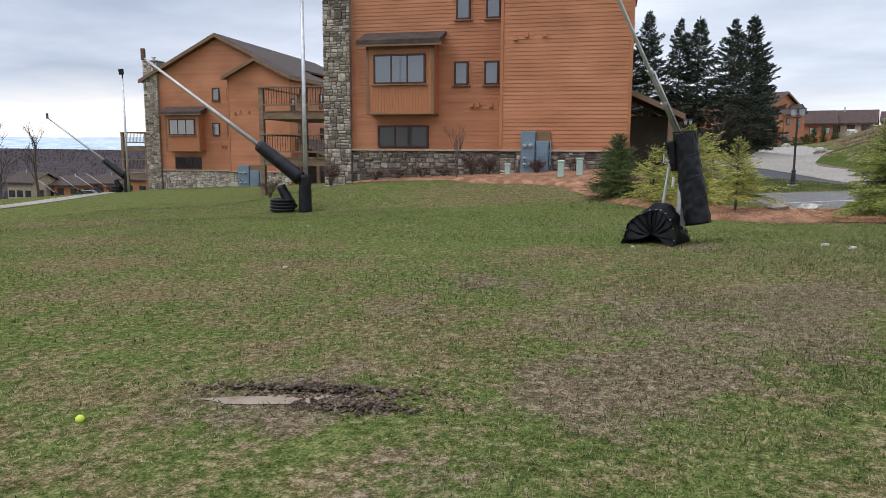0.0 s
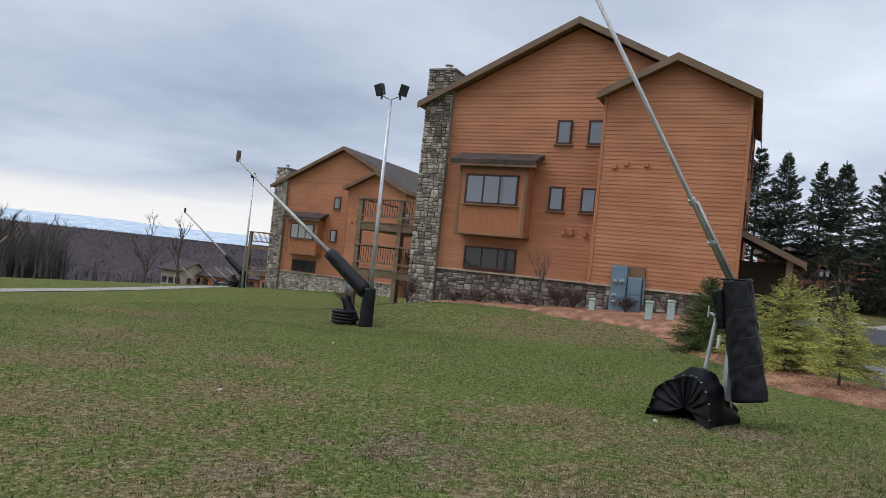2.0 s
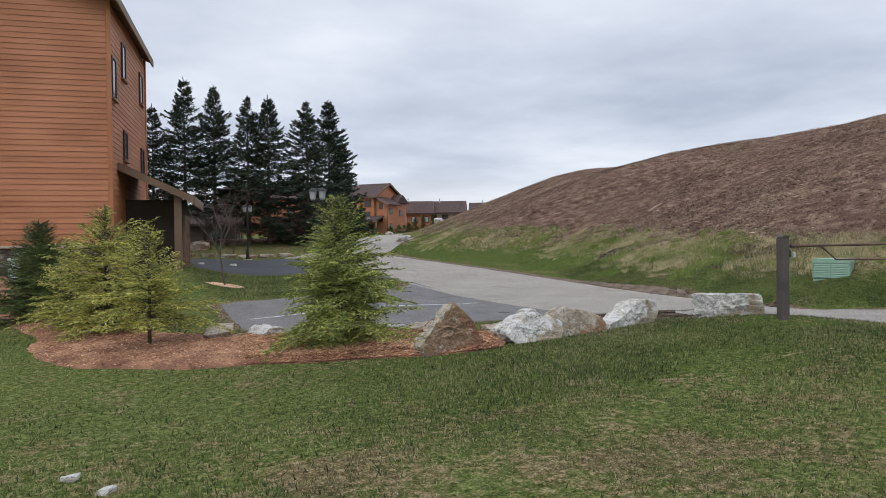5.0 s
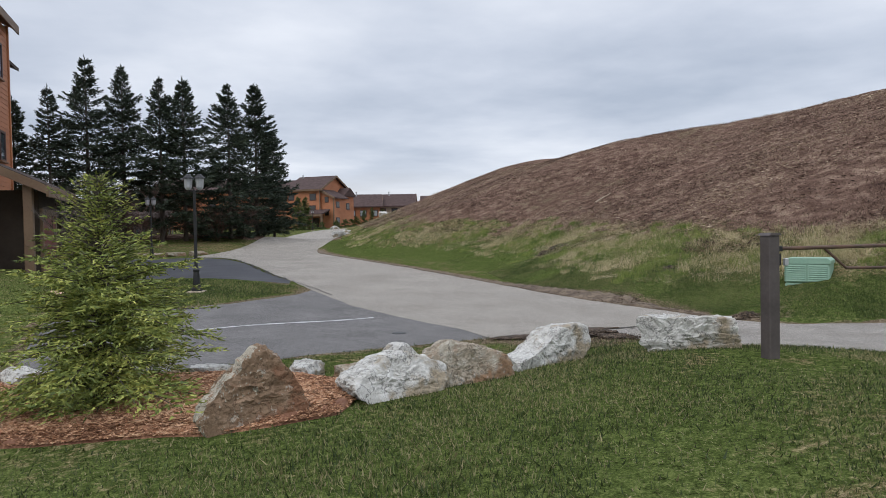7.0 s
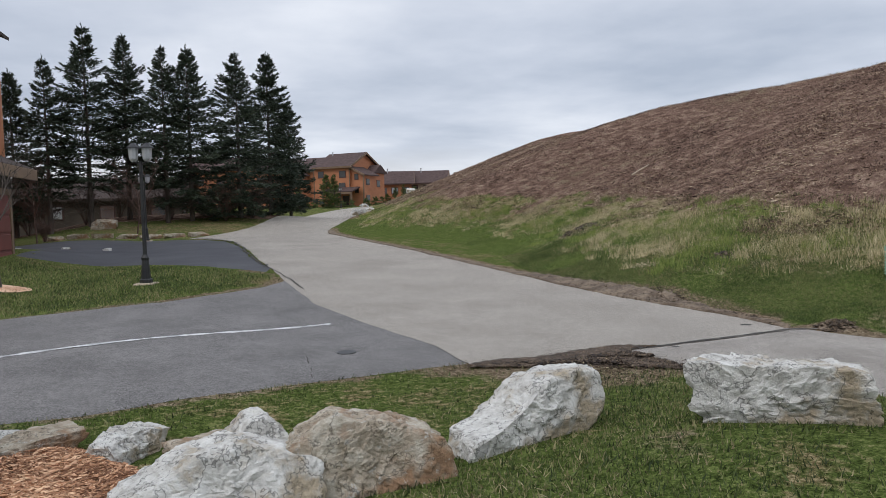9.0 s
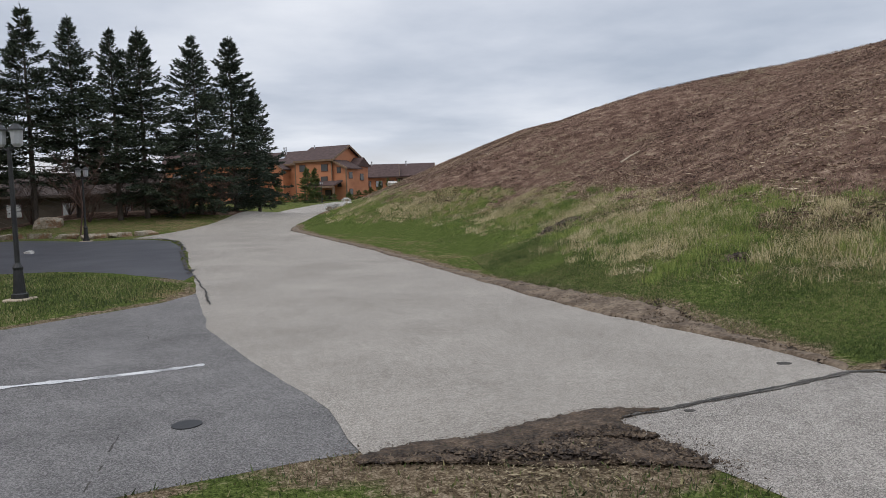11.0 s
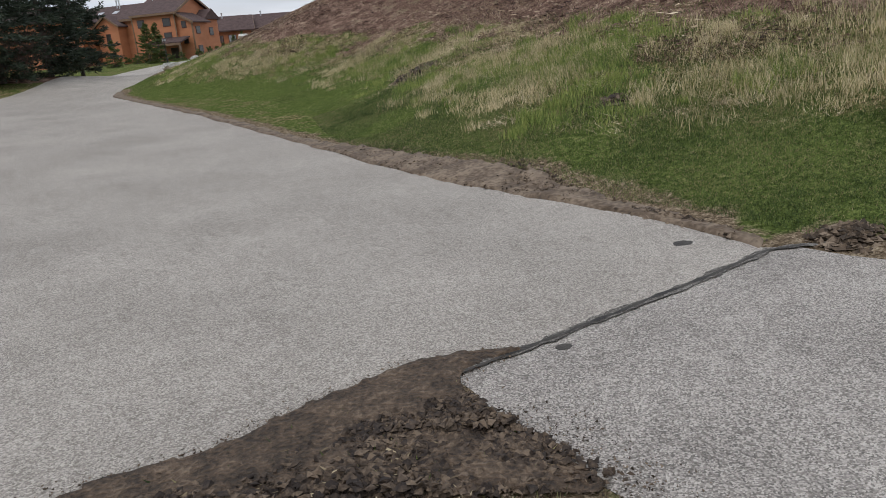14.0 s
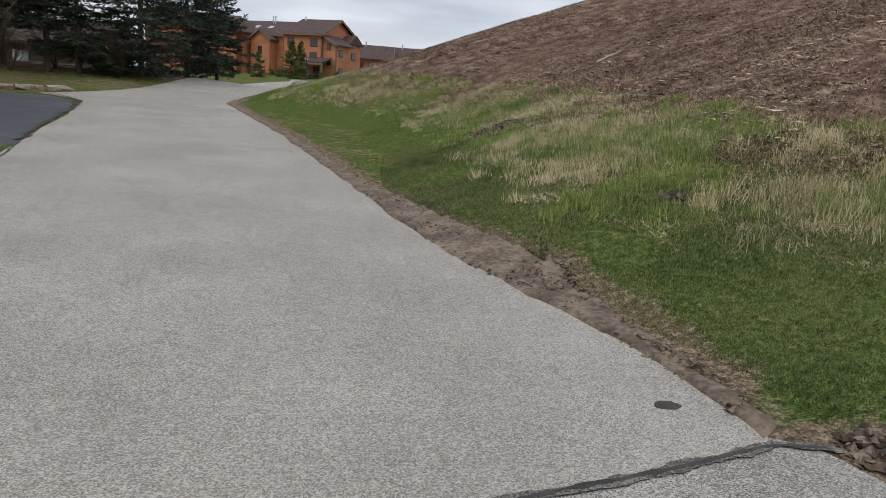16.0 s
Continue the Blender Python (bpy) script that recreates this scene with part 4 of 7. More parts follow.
for s in range(8):
    rnd = random.Random(s)
    n = rnd.choice((5, 6, 7))
    pts = [((0.5 + rnd.uniform(-0.06, 0.02)) * c, (0.5 + rnd.uniform(-0.06, 0.02)) * d) for c, d in ([(-1, -0.8), (-0.2, -1), (0.8, -1), (1, -0.1), (0.9, 0.9), (0.1, 1), (-0.9, 0.9)] if n == 7 else [(-1, -0.9), (0.3, -1), (1, -0.7), (0.95, 0.8), (-0.1, 1), (-0.95, 0.85)] if n == 6 else [(-0.95, -1), (0.9, -0.95), (1, 0.6), (0.2, 1), (-1, 0.8)])]
    bm = bmesh.new()
    a = [bm.verts.new((x, 0.3, z)) for x, z in pts]
    b = [bm.verts.new((x * 0.97, -0.35, z * 0.97)) for x, z in pts]
    c = [bm.verts.new((x * 0.72 + rnd.uniform(-.03, .03), -0.5 + rnd.uniform(-0.08, 0.05), z * 0.72)) for x, z in pts]
    for r0, r1 in ((a, b), (b, c)):
        for i in range(len(pts)):
            j = (i + 1) % len(pts)
            bm.faces.new((r0[i], r0[j], r1[j], r1[i]))
    bm.faces.new(c)
    sm = bm_mesh("stone", bm)
    sm.materials.append(M["stone"])
    STONE_SHAPES.append(sm)


def lay_stones(x0, x1, z0, z1, rnd):
    """Courses of rough stones, some tall, some split: middle x, z, width, height."""
    out, z = [], z0
    while z < z1 - 0.05:
        h = min(rnd.choice((0.22, 0.28, 0.34, 0.42)), z1 - z)
        x = x0
        while x < x1 - 0.03:
            w = min(rnd.uniform(0.15, 0.44), x1 - x)
            kind = rnd.random()
            if kind < 0.30:
                out.append((x + w / 2, z + h / 2, w, h))
            elif kind < 0.75:
                c = rnd.uniform(0.35, 0.65)
                out += [(x + w / 2, z + h * c / 2, w, h * c), (x + w / 2, z + h * (1 + c) / 2, w, h * (1 - c))]
            else:
                a = h / 3
                out += [(x + w / 2, z + a * (k + 0.5), w, a) for k in range(3)]
            x += w
        z += h
    return out


def stonework(house, walls, single):
    """Stone facings (x0, x1, z0, z1, y): the first ones as single stones, the rest joined."""
    rnd = random.Random(5)
    todo = [(s, y) for x0, x1, z0, z1, y in walls for s in lay_stones(x0, x1, z0, z1, rnd)]
    vs, fs = [], []
    for i, ((x, z, w, h), y) in enumerate(todo):
        sm = STONE_SHAPES[rnd.randrange(8)]
        sx, sz, sy = (w - 0.010) * (1 if rnd.random() < 0.5 else -1), h - 0.010, 0.075 + rnd.uniform(-0.02, 0.02)
        if i < single:
            ob = new("stone", sm)
            ob.parent = house
            ob.matrix_basis = Matrix.LocRotScale((x, y, z), None, (sx, sy, sz))
        else:
            k = len(vs)
            vs += [(x + v.co.x * sx, y + v.co.y * sy, z + v.co.z * sz) for v in sm.vertices]
            for p in sm.polygons:
                c = [k + q for q in p.vertices]
                fs += [(c[0], c[q], c[q + 1]) for q in range(1, len(c) - 1)]
    if vs:
        me = np_mesh("stonework", vs, fs)
        ob = part("stonework", me, "stone", house, "rough mixed grey and tan field stone")
        ob["kind"] = "stuff"


def main_top(x):
    return 12.45 - 0.497 * abs(x - 6.05)


def wing_top(x):
    return 10.30 - 0.497 * abs(x - 10.4)


def condo(at):
    """The gabled condominium: x from its chimney, y from its front wall, z from the world's zero at its place."""
    h = thing("condo_house", at, "three-storey orange cedar condominium with stone chimney and base", "house", "condominiums")
    # x: chimney -0.95..0.35, main wall to 7.75, wing to 13.1 (1.58 m proud)
    outline = [(-0.9, -2.2), (13.0, -2.2), (13.0, main_top(13.0) - 0.1), (6.05, 12.35), (-0.9, main_top(-0.9) - 0.1)]
    part("wall", prism(outline, 0.0, 5.9), "mortar", h)
    part("wall", prism([(-0.88, -2.2), (10.2, -2.2), (10.2, 8.8), (10.2, main_top(10.2) - 0.12), (6.05, 12.33), (-0.88, main_top(-0.88) - 0.12)], 5.9, 19.5), "siding", h)
    outline = [(7.75, -2.0), (13.1, -2.0), (13.1, wing_top(13.1) - 0.1), (10.4, 10.2), (7.75, wing_top(7.75) - 0.1)]
    part("wall", prism(outline, -1.56, 6.0), "mortar", h)
    part("siding", siding(0.3, 13.05, 1.5, lambda x: main_top(x) - 0.02, lambda u, o, z: (u, -o, z)), "siding", h, "lapped orange-stained cedar boards")
    part("siding", siding(7.75, 13.1, 1.5, lambda x: wing_top(x) - 0.02, lambda u, o, z: (u, -1.56 - o, z)), "siding", h)
    part("siding", siding(-1.56, 6.0, 0.4, lambda x: 8.9, lambda u, o, z: (13.1 + o, u, z)), "siding", h)
    part("siding", siding(-1.56, 0.0, 1.5, lambda x: 8.9, lambda u, o, z: (7.75 - o, u, z)), "siding", h)
    part("siding", siding(0.0, 19.5, 0.0, lambda x: 8.9, lambda u, o, z: (-0.9 - o, u, z)), "siding", h)
    for x, y in ((7.75, -1.56), (13.1, -1.56), (13.1, 6.0), (7.80, 0.0)):
        part("corner_board", boxes([(x - 0.07, y - 0.045, 1.45, x + 0.06, y + 0.07, 8.95)], 0.008), "panel", h)
    # roofs with their fascia
    for x0, x1, xr, zr, y0, y1, sl in ((-1.25, 13.4, 6.05, 12.62, -0.55, 6.3, 0.497), (7.45, 13.42, 10.4, 10.42, -2.1, 0.4, 0.497)):
        for xe in (x0, x1):
            ze = zr - sl * abs(xe - xr)
            part("roof", prism([(xe, ze - 0.06), (xr, zr - 0.06), (xr, zr + 0.10), (xe, ze + 0.10)], y0 + 0.05, y1), "shingle", h, "dark brown shingle roof")
            part("fascia", prism([(xe, ze - 0.22), (xr, zr - 0.22), (xr, zr + 0.07), (xe, ze + 0.07)], y0 - 0.04, y0 + 0.045), "fascia", h, "tan rake board")
            part("soffit", prism([(xe, ze - 0.13), (xr, zr - 0.13), (xr, zr - 0.07), (xe, ze - 0.07)], y0 + 0.05, y1 - 0.1), "trim", h)
        ze = zr - sl * abs(x1 - xr)
        part("fascia", boxes([(x1 - 0.02, y0, ze - 0.22, x1 + 0.03, y1, ze + 0.06)], 0.008), "fascia", h)
    for xe in (-1.25, 10.5):
        ze = 12.62 - 0.497 * abs(xe - 6.05)
        part("roof", prism([(xe, ze - 0.06), (6.05, 12.56), (6.05, 12.72), (xe, ze + 0.10)], 6.3, 20.1), "shingle", h)
    part("roof_vent", tube([(3.8, 12.5, 11.3), (3.8, 12.5, 12.0)], 0.06), "steel", h)
    # chimney
    part("chimney", boxes([(-0.95, -0.22, -2.2, 0.35, 0.9, 10.60)], 0.02), "mortar", h, "stone chimney")
    part("chimney_cap", boxes([(-1.0, -0.27, 10.60, 0.4, 0.95, 10.70)], 0.02), "mortar", h)
    part("flue", tube([(-0.25, 0.35, 10.7), (-0.25, 0.35, 10.95)], 0.13, 12), "steel", h)
    part("flue_cap", tube([(-0.25, 0.35, 10.98), (-0.25, 0.35, 11.02), (-0.25, 0.35, 11.05)], [0.2, 0.2, 0.15], 12), "steel", h)
    stonework(h, [(-0.98, 0.37, -1.2, 10.58, -0.25), (0.37, 7.72, -1.0, 1.42, -0.04), (7.72, 13.12, -0.4, 1.42, -1.60)], 300)
    part("ledge", boxes([(0.33, -0.16, 1.42, 7.75, 0.0, 1.50)], 0.012), "tanwall", h, "pale stone ledge")
    part("ledge", boxes([(7.68, -1.72, 1.42, 13.16, -1.56, 1.50)], 0.012), "tanwall", h)
    # windows
    for x0, z0 in ((5.33, 4.40), (6.72, 4.40), (5.40, 7.29), (6.77, 7.29)):
        window(h, x0, x0 + 0.66, z0, z0 + 1.06, 1, -0.03)
    window(h, 1.65, 4.12, 1.57, 2.60, 3, -0.03, "glass_dark", sill=False)
    # bay
    bay = part("bay", boxes([(1.40, -0.88, 3.12, 4.58, 0.0, 6.15)], 0.01), "panel", h, "boxed bay with vertical boards")
    for i in range(22):
        x = 1.55 + i * 0.135
        part("batten", boxes([(x, -0.893, 3.2, x + 0.02, -0.88, 4.25)]), "panel", bay)
    part("trim", boxes([(1.36, -0.92, 3.06, 4.62, 0.0, 3.14)], 0.01), "trim", bay)
    part("trim", boxes([(1.39, -0.905, 3.1, 1.52, -0.88, 6.1), (4.46, -0.905, 3.1, 4.59, -0.88, 6.1), (1.4, -0.905, 5.95, 4.58, -0.88, 6.12)], 0.0), "trim", bay)
    window(h, 1.76, 4.20, 4.42, 5.74, 3, -0.90)
    part("bay_roof", prism([(-1.28, 6.16), (0.0, 6.66), (0.0, 6.84), (-1.28, 6.34)], 1.05, 4.95, axis="x"), "shingle", h, "small dark shingle roof over the bay")
    part("bay_fascia", boxes([(1.0, -1.26, 6.05, 5.0, -1.20, 6.22)], 0.01), "trim", h)
    # vents
    for x, z, y in ((8.33, 6.15, -1.56), (8.78, 6.28, -1.56), (9.55, 6.26, -1.56), (6.15, 3.50, 0), (6.45, 3.50, 0), (7.05, 3.48, 0)):
        part("wall_vent", prism([(-0.09, -0.08), (0.09, -0.08), (0.07, 0.09), (-0.07, 0.09)], y - 0.16, y - 0.02, bm=None), "siding", h, "small orange vent hood").location = (x, 0, z)
    # windows of the side wall
    for y0, z0, z1 in ((-1.35, 6.0, 7.3), (0.5, 7.0, 8.2), (4.4, 6.9, 8.1), (0.6, 4.3, 5.3), (4.5, 4.2, 5.2)):
        w = part("window", boxes([(13.1, y0, z0, 13.17, y0 + 0.07, z1), (13.1, y0 + 0.63, z0, 13.17, y0 + 0.7, z1), (13.1, y0 + 0.07, z1 - 0.07, 13.17, y0 + 0.63, z1), (13.1, y0 + 0.07, z0, 13.17, y0 + 0.63, z0 + 0.07)]), "frame", h)
        part("pane", boxes([(13.135, y0 + 0.07, z0 + 0.07, 13.145, y0 + 0.63, z1 - 0.07)]), "glass", w)
        part("sill", boxes([(13.1, y0 - 0.05, z0 - 0.05, 13.22, y0 + 0.75, z0)]), "trim", w)
    # garage and its lean-to porch
    # Dark boards carry the shade of the porch recess in their colour.
    part("garage", boxes([(13.1, 0.9, -0.5, 14.9, 3.3, 3.0)], 0.01), "wood_dark", h, "low garage wing, porch shade put into its dark colour")
    part("porch_roof", prism([(13.12, 3.95), (15.35, 2.92), (15.35, 3.08), (13.12, 4.12)], -0.45, 3.9), "shingle", h)
    part("porch_fascia", prism([(13.12, 3.86), (15.4, 2.80), (15.4, 3.04), (13.12, 4.10)], -0.52, -0.45), "fascia", h)
    part("porch_fascia", boxes([(15.35, -0.5, 2.74, 15.42, 3.9, 3.05)], 0.01), "fascia", h)
    part("porch_post", boxes([(14.75, -0.3, -0.4, 14.98, -0.07, 3.1)], 0.015), "fascia", h)
    door = part("garage_door", boxes([(14.9, 1.1, -0.2, 14.95, 2.8, 2.3)], 0.01), "reddoor", h, "dark red garage door")
    for k in range(5):
        part("door_panel", boxes([(14.95, 1.14, -0.14 + k * 0.48, 14.975, 2.76, 0.28 + k * 0.48)], 0.01), "reddoor", door)
    part("door_frame", boxes([(14.9, 0.94, -0.3, 14.99, 1.1, 2.48), (14.9, 2.8, -0.3, 14.99, 2.96, 2.48), (14.9, 1.1, 2.3, 14.99, 2.8, 2.48)], 0.01), "fascia", h)
    # decks behind the chimney
    for z in (1.0, 3.5):
        deck = part("deck", boxes([(-6.2, 3.3, z - 0.42, -0.95, 8.5, z - 0.02)], 0.01), "deck", h, "weathered wooden balcony deck")
        part("deck_board", boxes([(-6.25, 3.25, z - 0.02, -0.95, 8.5, z + 0.02)], 0.0), "deck", deck)
        part("top_rail", boxes([(-6.25, 3.22, z + 1.22, -0.95, 3.42, z + 1.30)], 0.01), "deck", deck)
        part("bottom_rail", boxes([(-6.2, 3.28, z + 0.30, -0.95, 3.36, z + 0.40)], 0.0), "deck", deck)
        part("side_rail", boxes([(-6.25, 3.3, z + 1.22, -6.1, 8.5, z + 1.30)], 0.0), "deck", deck)
        for k in range(34):
            part("baluster", boxes([(-6.1 + k * 0.15, 3.31, z + 0.4, -6.075 + k * 0.15, 3.335, z + 1.22)]), "wood_dark", deck)
    for x in (-6.1, -3.6, -1.4):
        for y in (3.3, 8.2):
            part("deck_post", boxes([(x - 0.13, y - 0.03, -2.2, x + 0.13, y + 0.22, 4.8)], 0.012), "deck", h)
    part("patio_door", boxes([(-0.97, 4.2, 3.55, -0.92, 6.0, 5.7)]), "glass", h)
    return h


HOUSE_AT = (-25.0, 16.08, 0.0)
house = condo(HOUSE_AT)
copy_thing(house, pose(-50.6, 38.0, -1.8))


# ---- boulders ----
def boulder(name, at, size, mat, label, rz=0, seed=0, cuts=10):
    """A rock cut by random planes from a block, then roughened."""
    rnd = random.Random(seed)
    bm = bmesh.new()
    bmesh.ops.create_cube(bm, size=2.0)
    for k in range(cuts):
        n = Vector((rnd.gauss(0, 1), rnd.gauss(0, 1), rnd.gauss(0.25, 0.8))).normalized()
        res = bmesh.ops.bisect_plane(bm, geom=bm.verts[:] + bm.edges[:] + bm.faces[:], plane_co=n * rnd.uniform(0.86, 1.12), plane_no=n, clear_outer=True)
        edges = [e for e in res["geom_cut"] if isinstance(e, bmesh.types.BMEdge)]
        if len(edges) > 2:
            bmesh.ops.edgeloop_fill(bm, edges=edges)
    return finish_rock(bm, name, at, size, mat, label, rz, seed)


def finish_rock(bm, name, at, size, mat, label, rz, seed):
    """Split a rock's faces, then break its surface into ledges and grain."""
    bmesh.ops.triangulate(bm, faces=bm.faces[:])
    limit = max(0.024, 0.030 * max(size)) if max(size) > 0.3 else 0.3 * max(size)
    for _ in range(7):
        long = [e for e in bm.edges if (Vector(((e.verts[0].co - e.verts[1].co)[i] * size[i] / 2 for i in range(3)))).length > limit]
        if not long:
            break
        bmesh.ops.subdivide_edges(bm, edges=long, cuts=1)
        bmesh.ops.triangulate(bm, faces=[f for f in bm.faces if len(f.verts) > 3])
    k = min(1.0, max(size))
    for v in bm.verts:
        p = Vector((v.co.x * size[0] / 2, v.co.y * size[1] / 2, v.co.z * size[2] / 2))
        q = p * (3.2 / k) + Vector((seed * 3.1, 0, seed))
        ledge = p.z * 9 / k + 1.5 * noise.noise(q * 0.7)
        step = (ledge - math.floor(ledge)) - 0.5
        d = 0.035 * noise.noise(q) + 0.050 * (0.3 - abs(noise.noise(q * 2.1))) + 0.036 * (0.3 - abs(noise.noise(q * 5.0))) + 0.020 * (0.3 - abs(noise.noise(q * 11.0))) + 0.026 * step * (0.5 + noise.noise(q * 0.9))
        v.co = p + p.normalized() * d * k
        v.co.z = max(v.co.z, -size[2] / 2) + size[2] / 2
    ob = part(name, bm, mat)
    ob.matrix_world = pose(*at, 0, 0, rz)
    return tagged(ob, label, "rock", "boulders by the lot" if max(size) > 0.6 else "small stones")


def lz(x, y, d=0.0):
    return (x, y, float(land(x, y)) + d)


def outline_rock(at, size, outline, mat, label, rz, seed, lean=0.0, under=0.0, edge=None):
    """A rock with a given front outline: its top leans back, its foot is undercut; edge: material of its broken rim."""
    bm = prism(outline, -1.0, 1.0)
    for v in bm.verts:
        h = (v.co.z + 1) / 2
        v.co.y += lean * h * (1.0 if v.co.y < 0 else 0.25)
        if v.co.y > 0:
            v.co.x, v.co.z = v.co.x * 0.9, v.co.z - 0.06 * h
    bmesh.ops.bevel(bm, geom=bm.edges[:], offset=0.06, segments=1, affect="EDGES")
    for v in bm.verts:
        if v.co.z < -0.3:
            v.co.y += under * (-0.3 - v.co.z) * (1 if v.co.y < 0 else 0)
    ob = finish_rock(bm, "boulder", at, size, mat, label, rz, seed)
    if edge:
        ob.data.materials.append(M[edge])
        for p in ob.data.polygons:
            if p.normal.x > 0.5 or (p.normal.x < -0.6 and p.center.z < 0.3):
                p.material_index = 1
    return ob


outline_rock(lz(-5.40, 0.22, -0.06), (0.92, 0.34, 0.68), [(-1, -0.52), (-0.9, -0.33), (-0.75, -0.12), (-0.28, 0.42), (-0.18, 0.6), (0.08, 0.9), (0.22, 1.0), (0.32, 0.95), (0.52, 0.73), (0.6, 0.52), (0.82, 0.1), (0.9, -0.1), (1.0, -0.36), (0.97, -0.6), (0.9, -1.0), (-0.8, -1.0)], "brownrock", "brown pointed sandstone boulder at the mulch's edge", 12, 3, 0.55, 0.0, "paleedge")
outline_rock(lz(-4.06, 0.62, -0.05), (1.02, 0.54, 0.43), [(-1, -0.15), (-0.95, 0.1), (-0.8, 0.35), (-0.6, 0.5), (-0.3, 0.78), (0.2, 1.0), (0.55, 0.8), (0.9, 0.45), (1.0, 0.25), (0.97, -0.3), (0.8, -0.7), (0.4, -1.0), (-0.5, -1.0), (-0.7, -0.75), (-0.88, -0.45)], "whiterock", "white weathered limestone boulder", 14, 12, 0.95, 0.35)
outline_rock(lz(-3.88, 1.12, -0.05), (0.50, 0.40, 0.46), [(-1, -1), (-0.95, -0.2), (-0.7, 0.4), (-0.2, 0.95), (0.25, 1.0), (0.7, 0.55), (1.0, 0.0), (1.0, -1)], "whiterock", "smaller white boulder behind a larger one", 10, 17, 0.5)
outline_rock(lz(-3.28, 0.80, -0.05), (0.92, 0.46, 0.46), [(-1, 0.3), (-0.9, 0.6), (-0.4, 1.0), (-0.05, 0.85), (0.45, 0.65), (0.85, 0.35), (0.95, 0.0), (1.0, -0.65), (0.8, -1.0), (0.5, -1.0), (0.0, -0.8), (-0.5, -1.0), (-0.95, -0.95)], "tanrock", "tan lichen-stained boulder between white ones", 2, 21, 0.75, 0.45)
outline_rock(lz(-2.20, 1.16, -0.05), (1.10, 0.42, 0.46), [(-1, -0.9), (-0.95, -0.3), (-0.6, -0.12), (-0.3, 0.1), (0.1, 0.78), (0.5, 1.0), (0.95, 0.95), (1.0, 0.15), (0.88, -0.4), (0.6, -0.9), (0.0, -1.0), (-0.7, -1.0)], "whiterock", "white wedge-shaped limestone boulder", 17, 33, 0.5, 0.4)
outline_rock(lz(-0.86, 0.50, -0.05), (1.02, 0.38, 0.40), [(-1, 0.85), (-0.9, 1.0), (-0.3, 0.92), (0.3, 0.97), (0.9, 1.0), (0.95, 0.5), (1.0, -0.85), (0.8, -1.0), (-0.75, -1.0), (-0.92, -0.6)], "whiterock", "long white flat-topped limestone boulder", -42, 44, 0.2, 0.7)
for k, (x, y, s) in enumerate(((-5.62, 2.42, 0.36), (-5.30, 2.16, 0.40), (-4.70, 2.05, 0.42), (-8.4, 3.6, 0.55), (-7.7, 3.25, 0.5), (-9.6, 6.2, 0.45), (-10.2, 6.9, 0.4), (-4.1, 1.75, 0.4))):
    boulder("edging_stone", lz(x, y, -0.03), (s * 1.5, s * 0.8, s * 0.45), "tanrock" if k % 2 else "whiterock", "pale low edging stone by the mulch", 30 * k, 60 + k, 8)
for k in range(7):
    boulder("kerb_stone", lz(-12.2 + k * 1.05, 32.6 - k * 0.18, -0.05), (0.9, 0.35, 0.24), "tanrock", "rough kerb stone at the lot's far edge", -10 + 7 * k, 80 + k, 7)
for k, (x, y, s) in enumerate(((-10.9, 37.5, 1.2), (-11.8, 25.5, 0.4), (-10.0, 24.8, 0.35), (-8.6, 24.5, 0.4), (4.2, 47.5, 1.1), (6.9, 58, 0.7), (13.4, 100, 1.3), (14.8, 75, 1.5))):
    boulder("field_boulder", lz(x, y, -0.08), (s, s * 0.7, s * 0.45), "whiterock" if k != 0 else "tanrock", "grey boulder half sunk in the grass", 35 * k, 100 + k, 9)
for k, (x, y, s) in enumerate(((-9.12, -3.3, 0.085), (-8.82, -3.68, 0.075), (-12.2, -3.3, 0.06), (-17.8, -5.5, 0.05), (-5.9, -7.6, 0.09), (-4.9, -5.9, 0.05), (-20.5, 1.5, 0.05))):
    boulder("white_stone", lz(x, y, -0.01), (s * 1.4, s, s * 0.6), "whiterock", "small white stone lying on the lawn", 50 * k, 130 + k, 7)


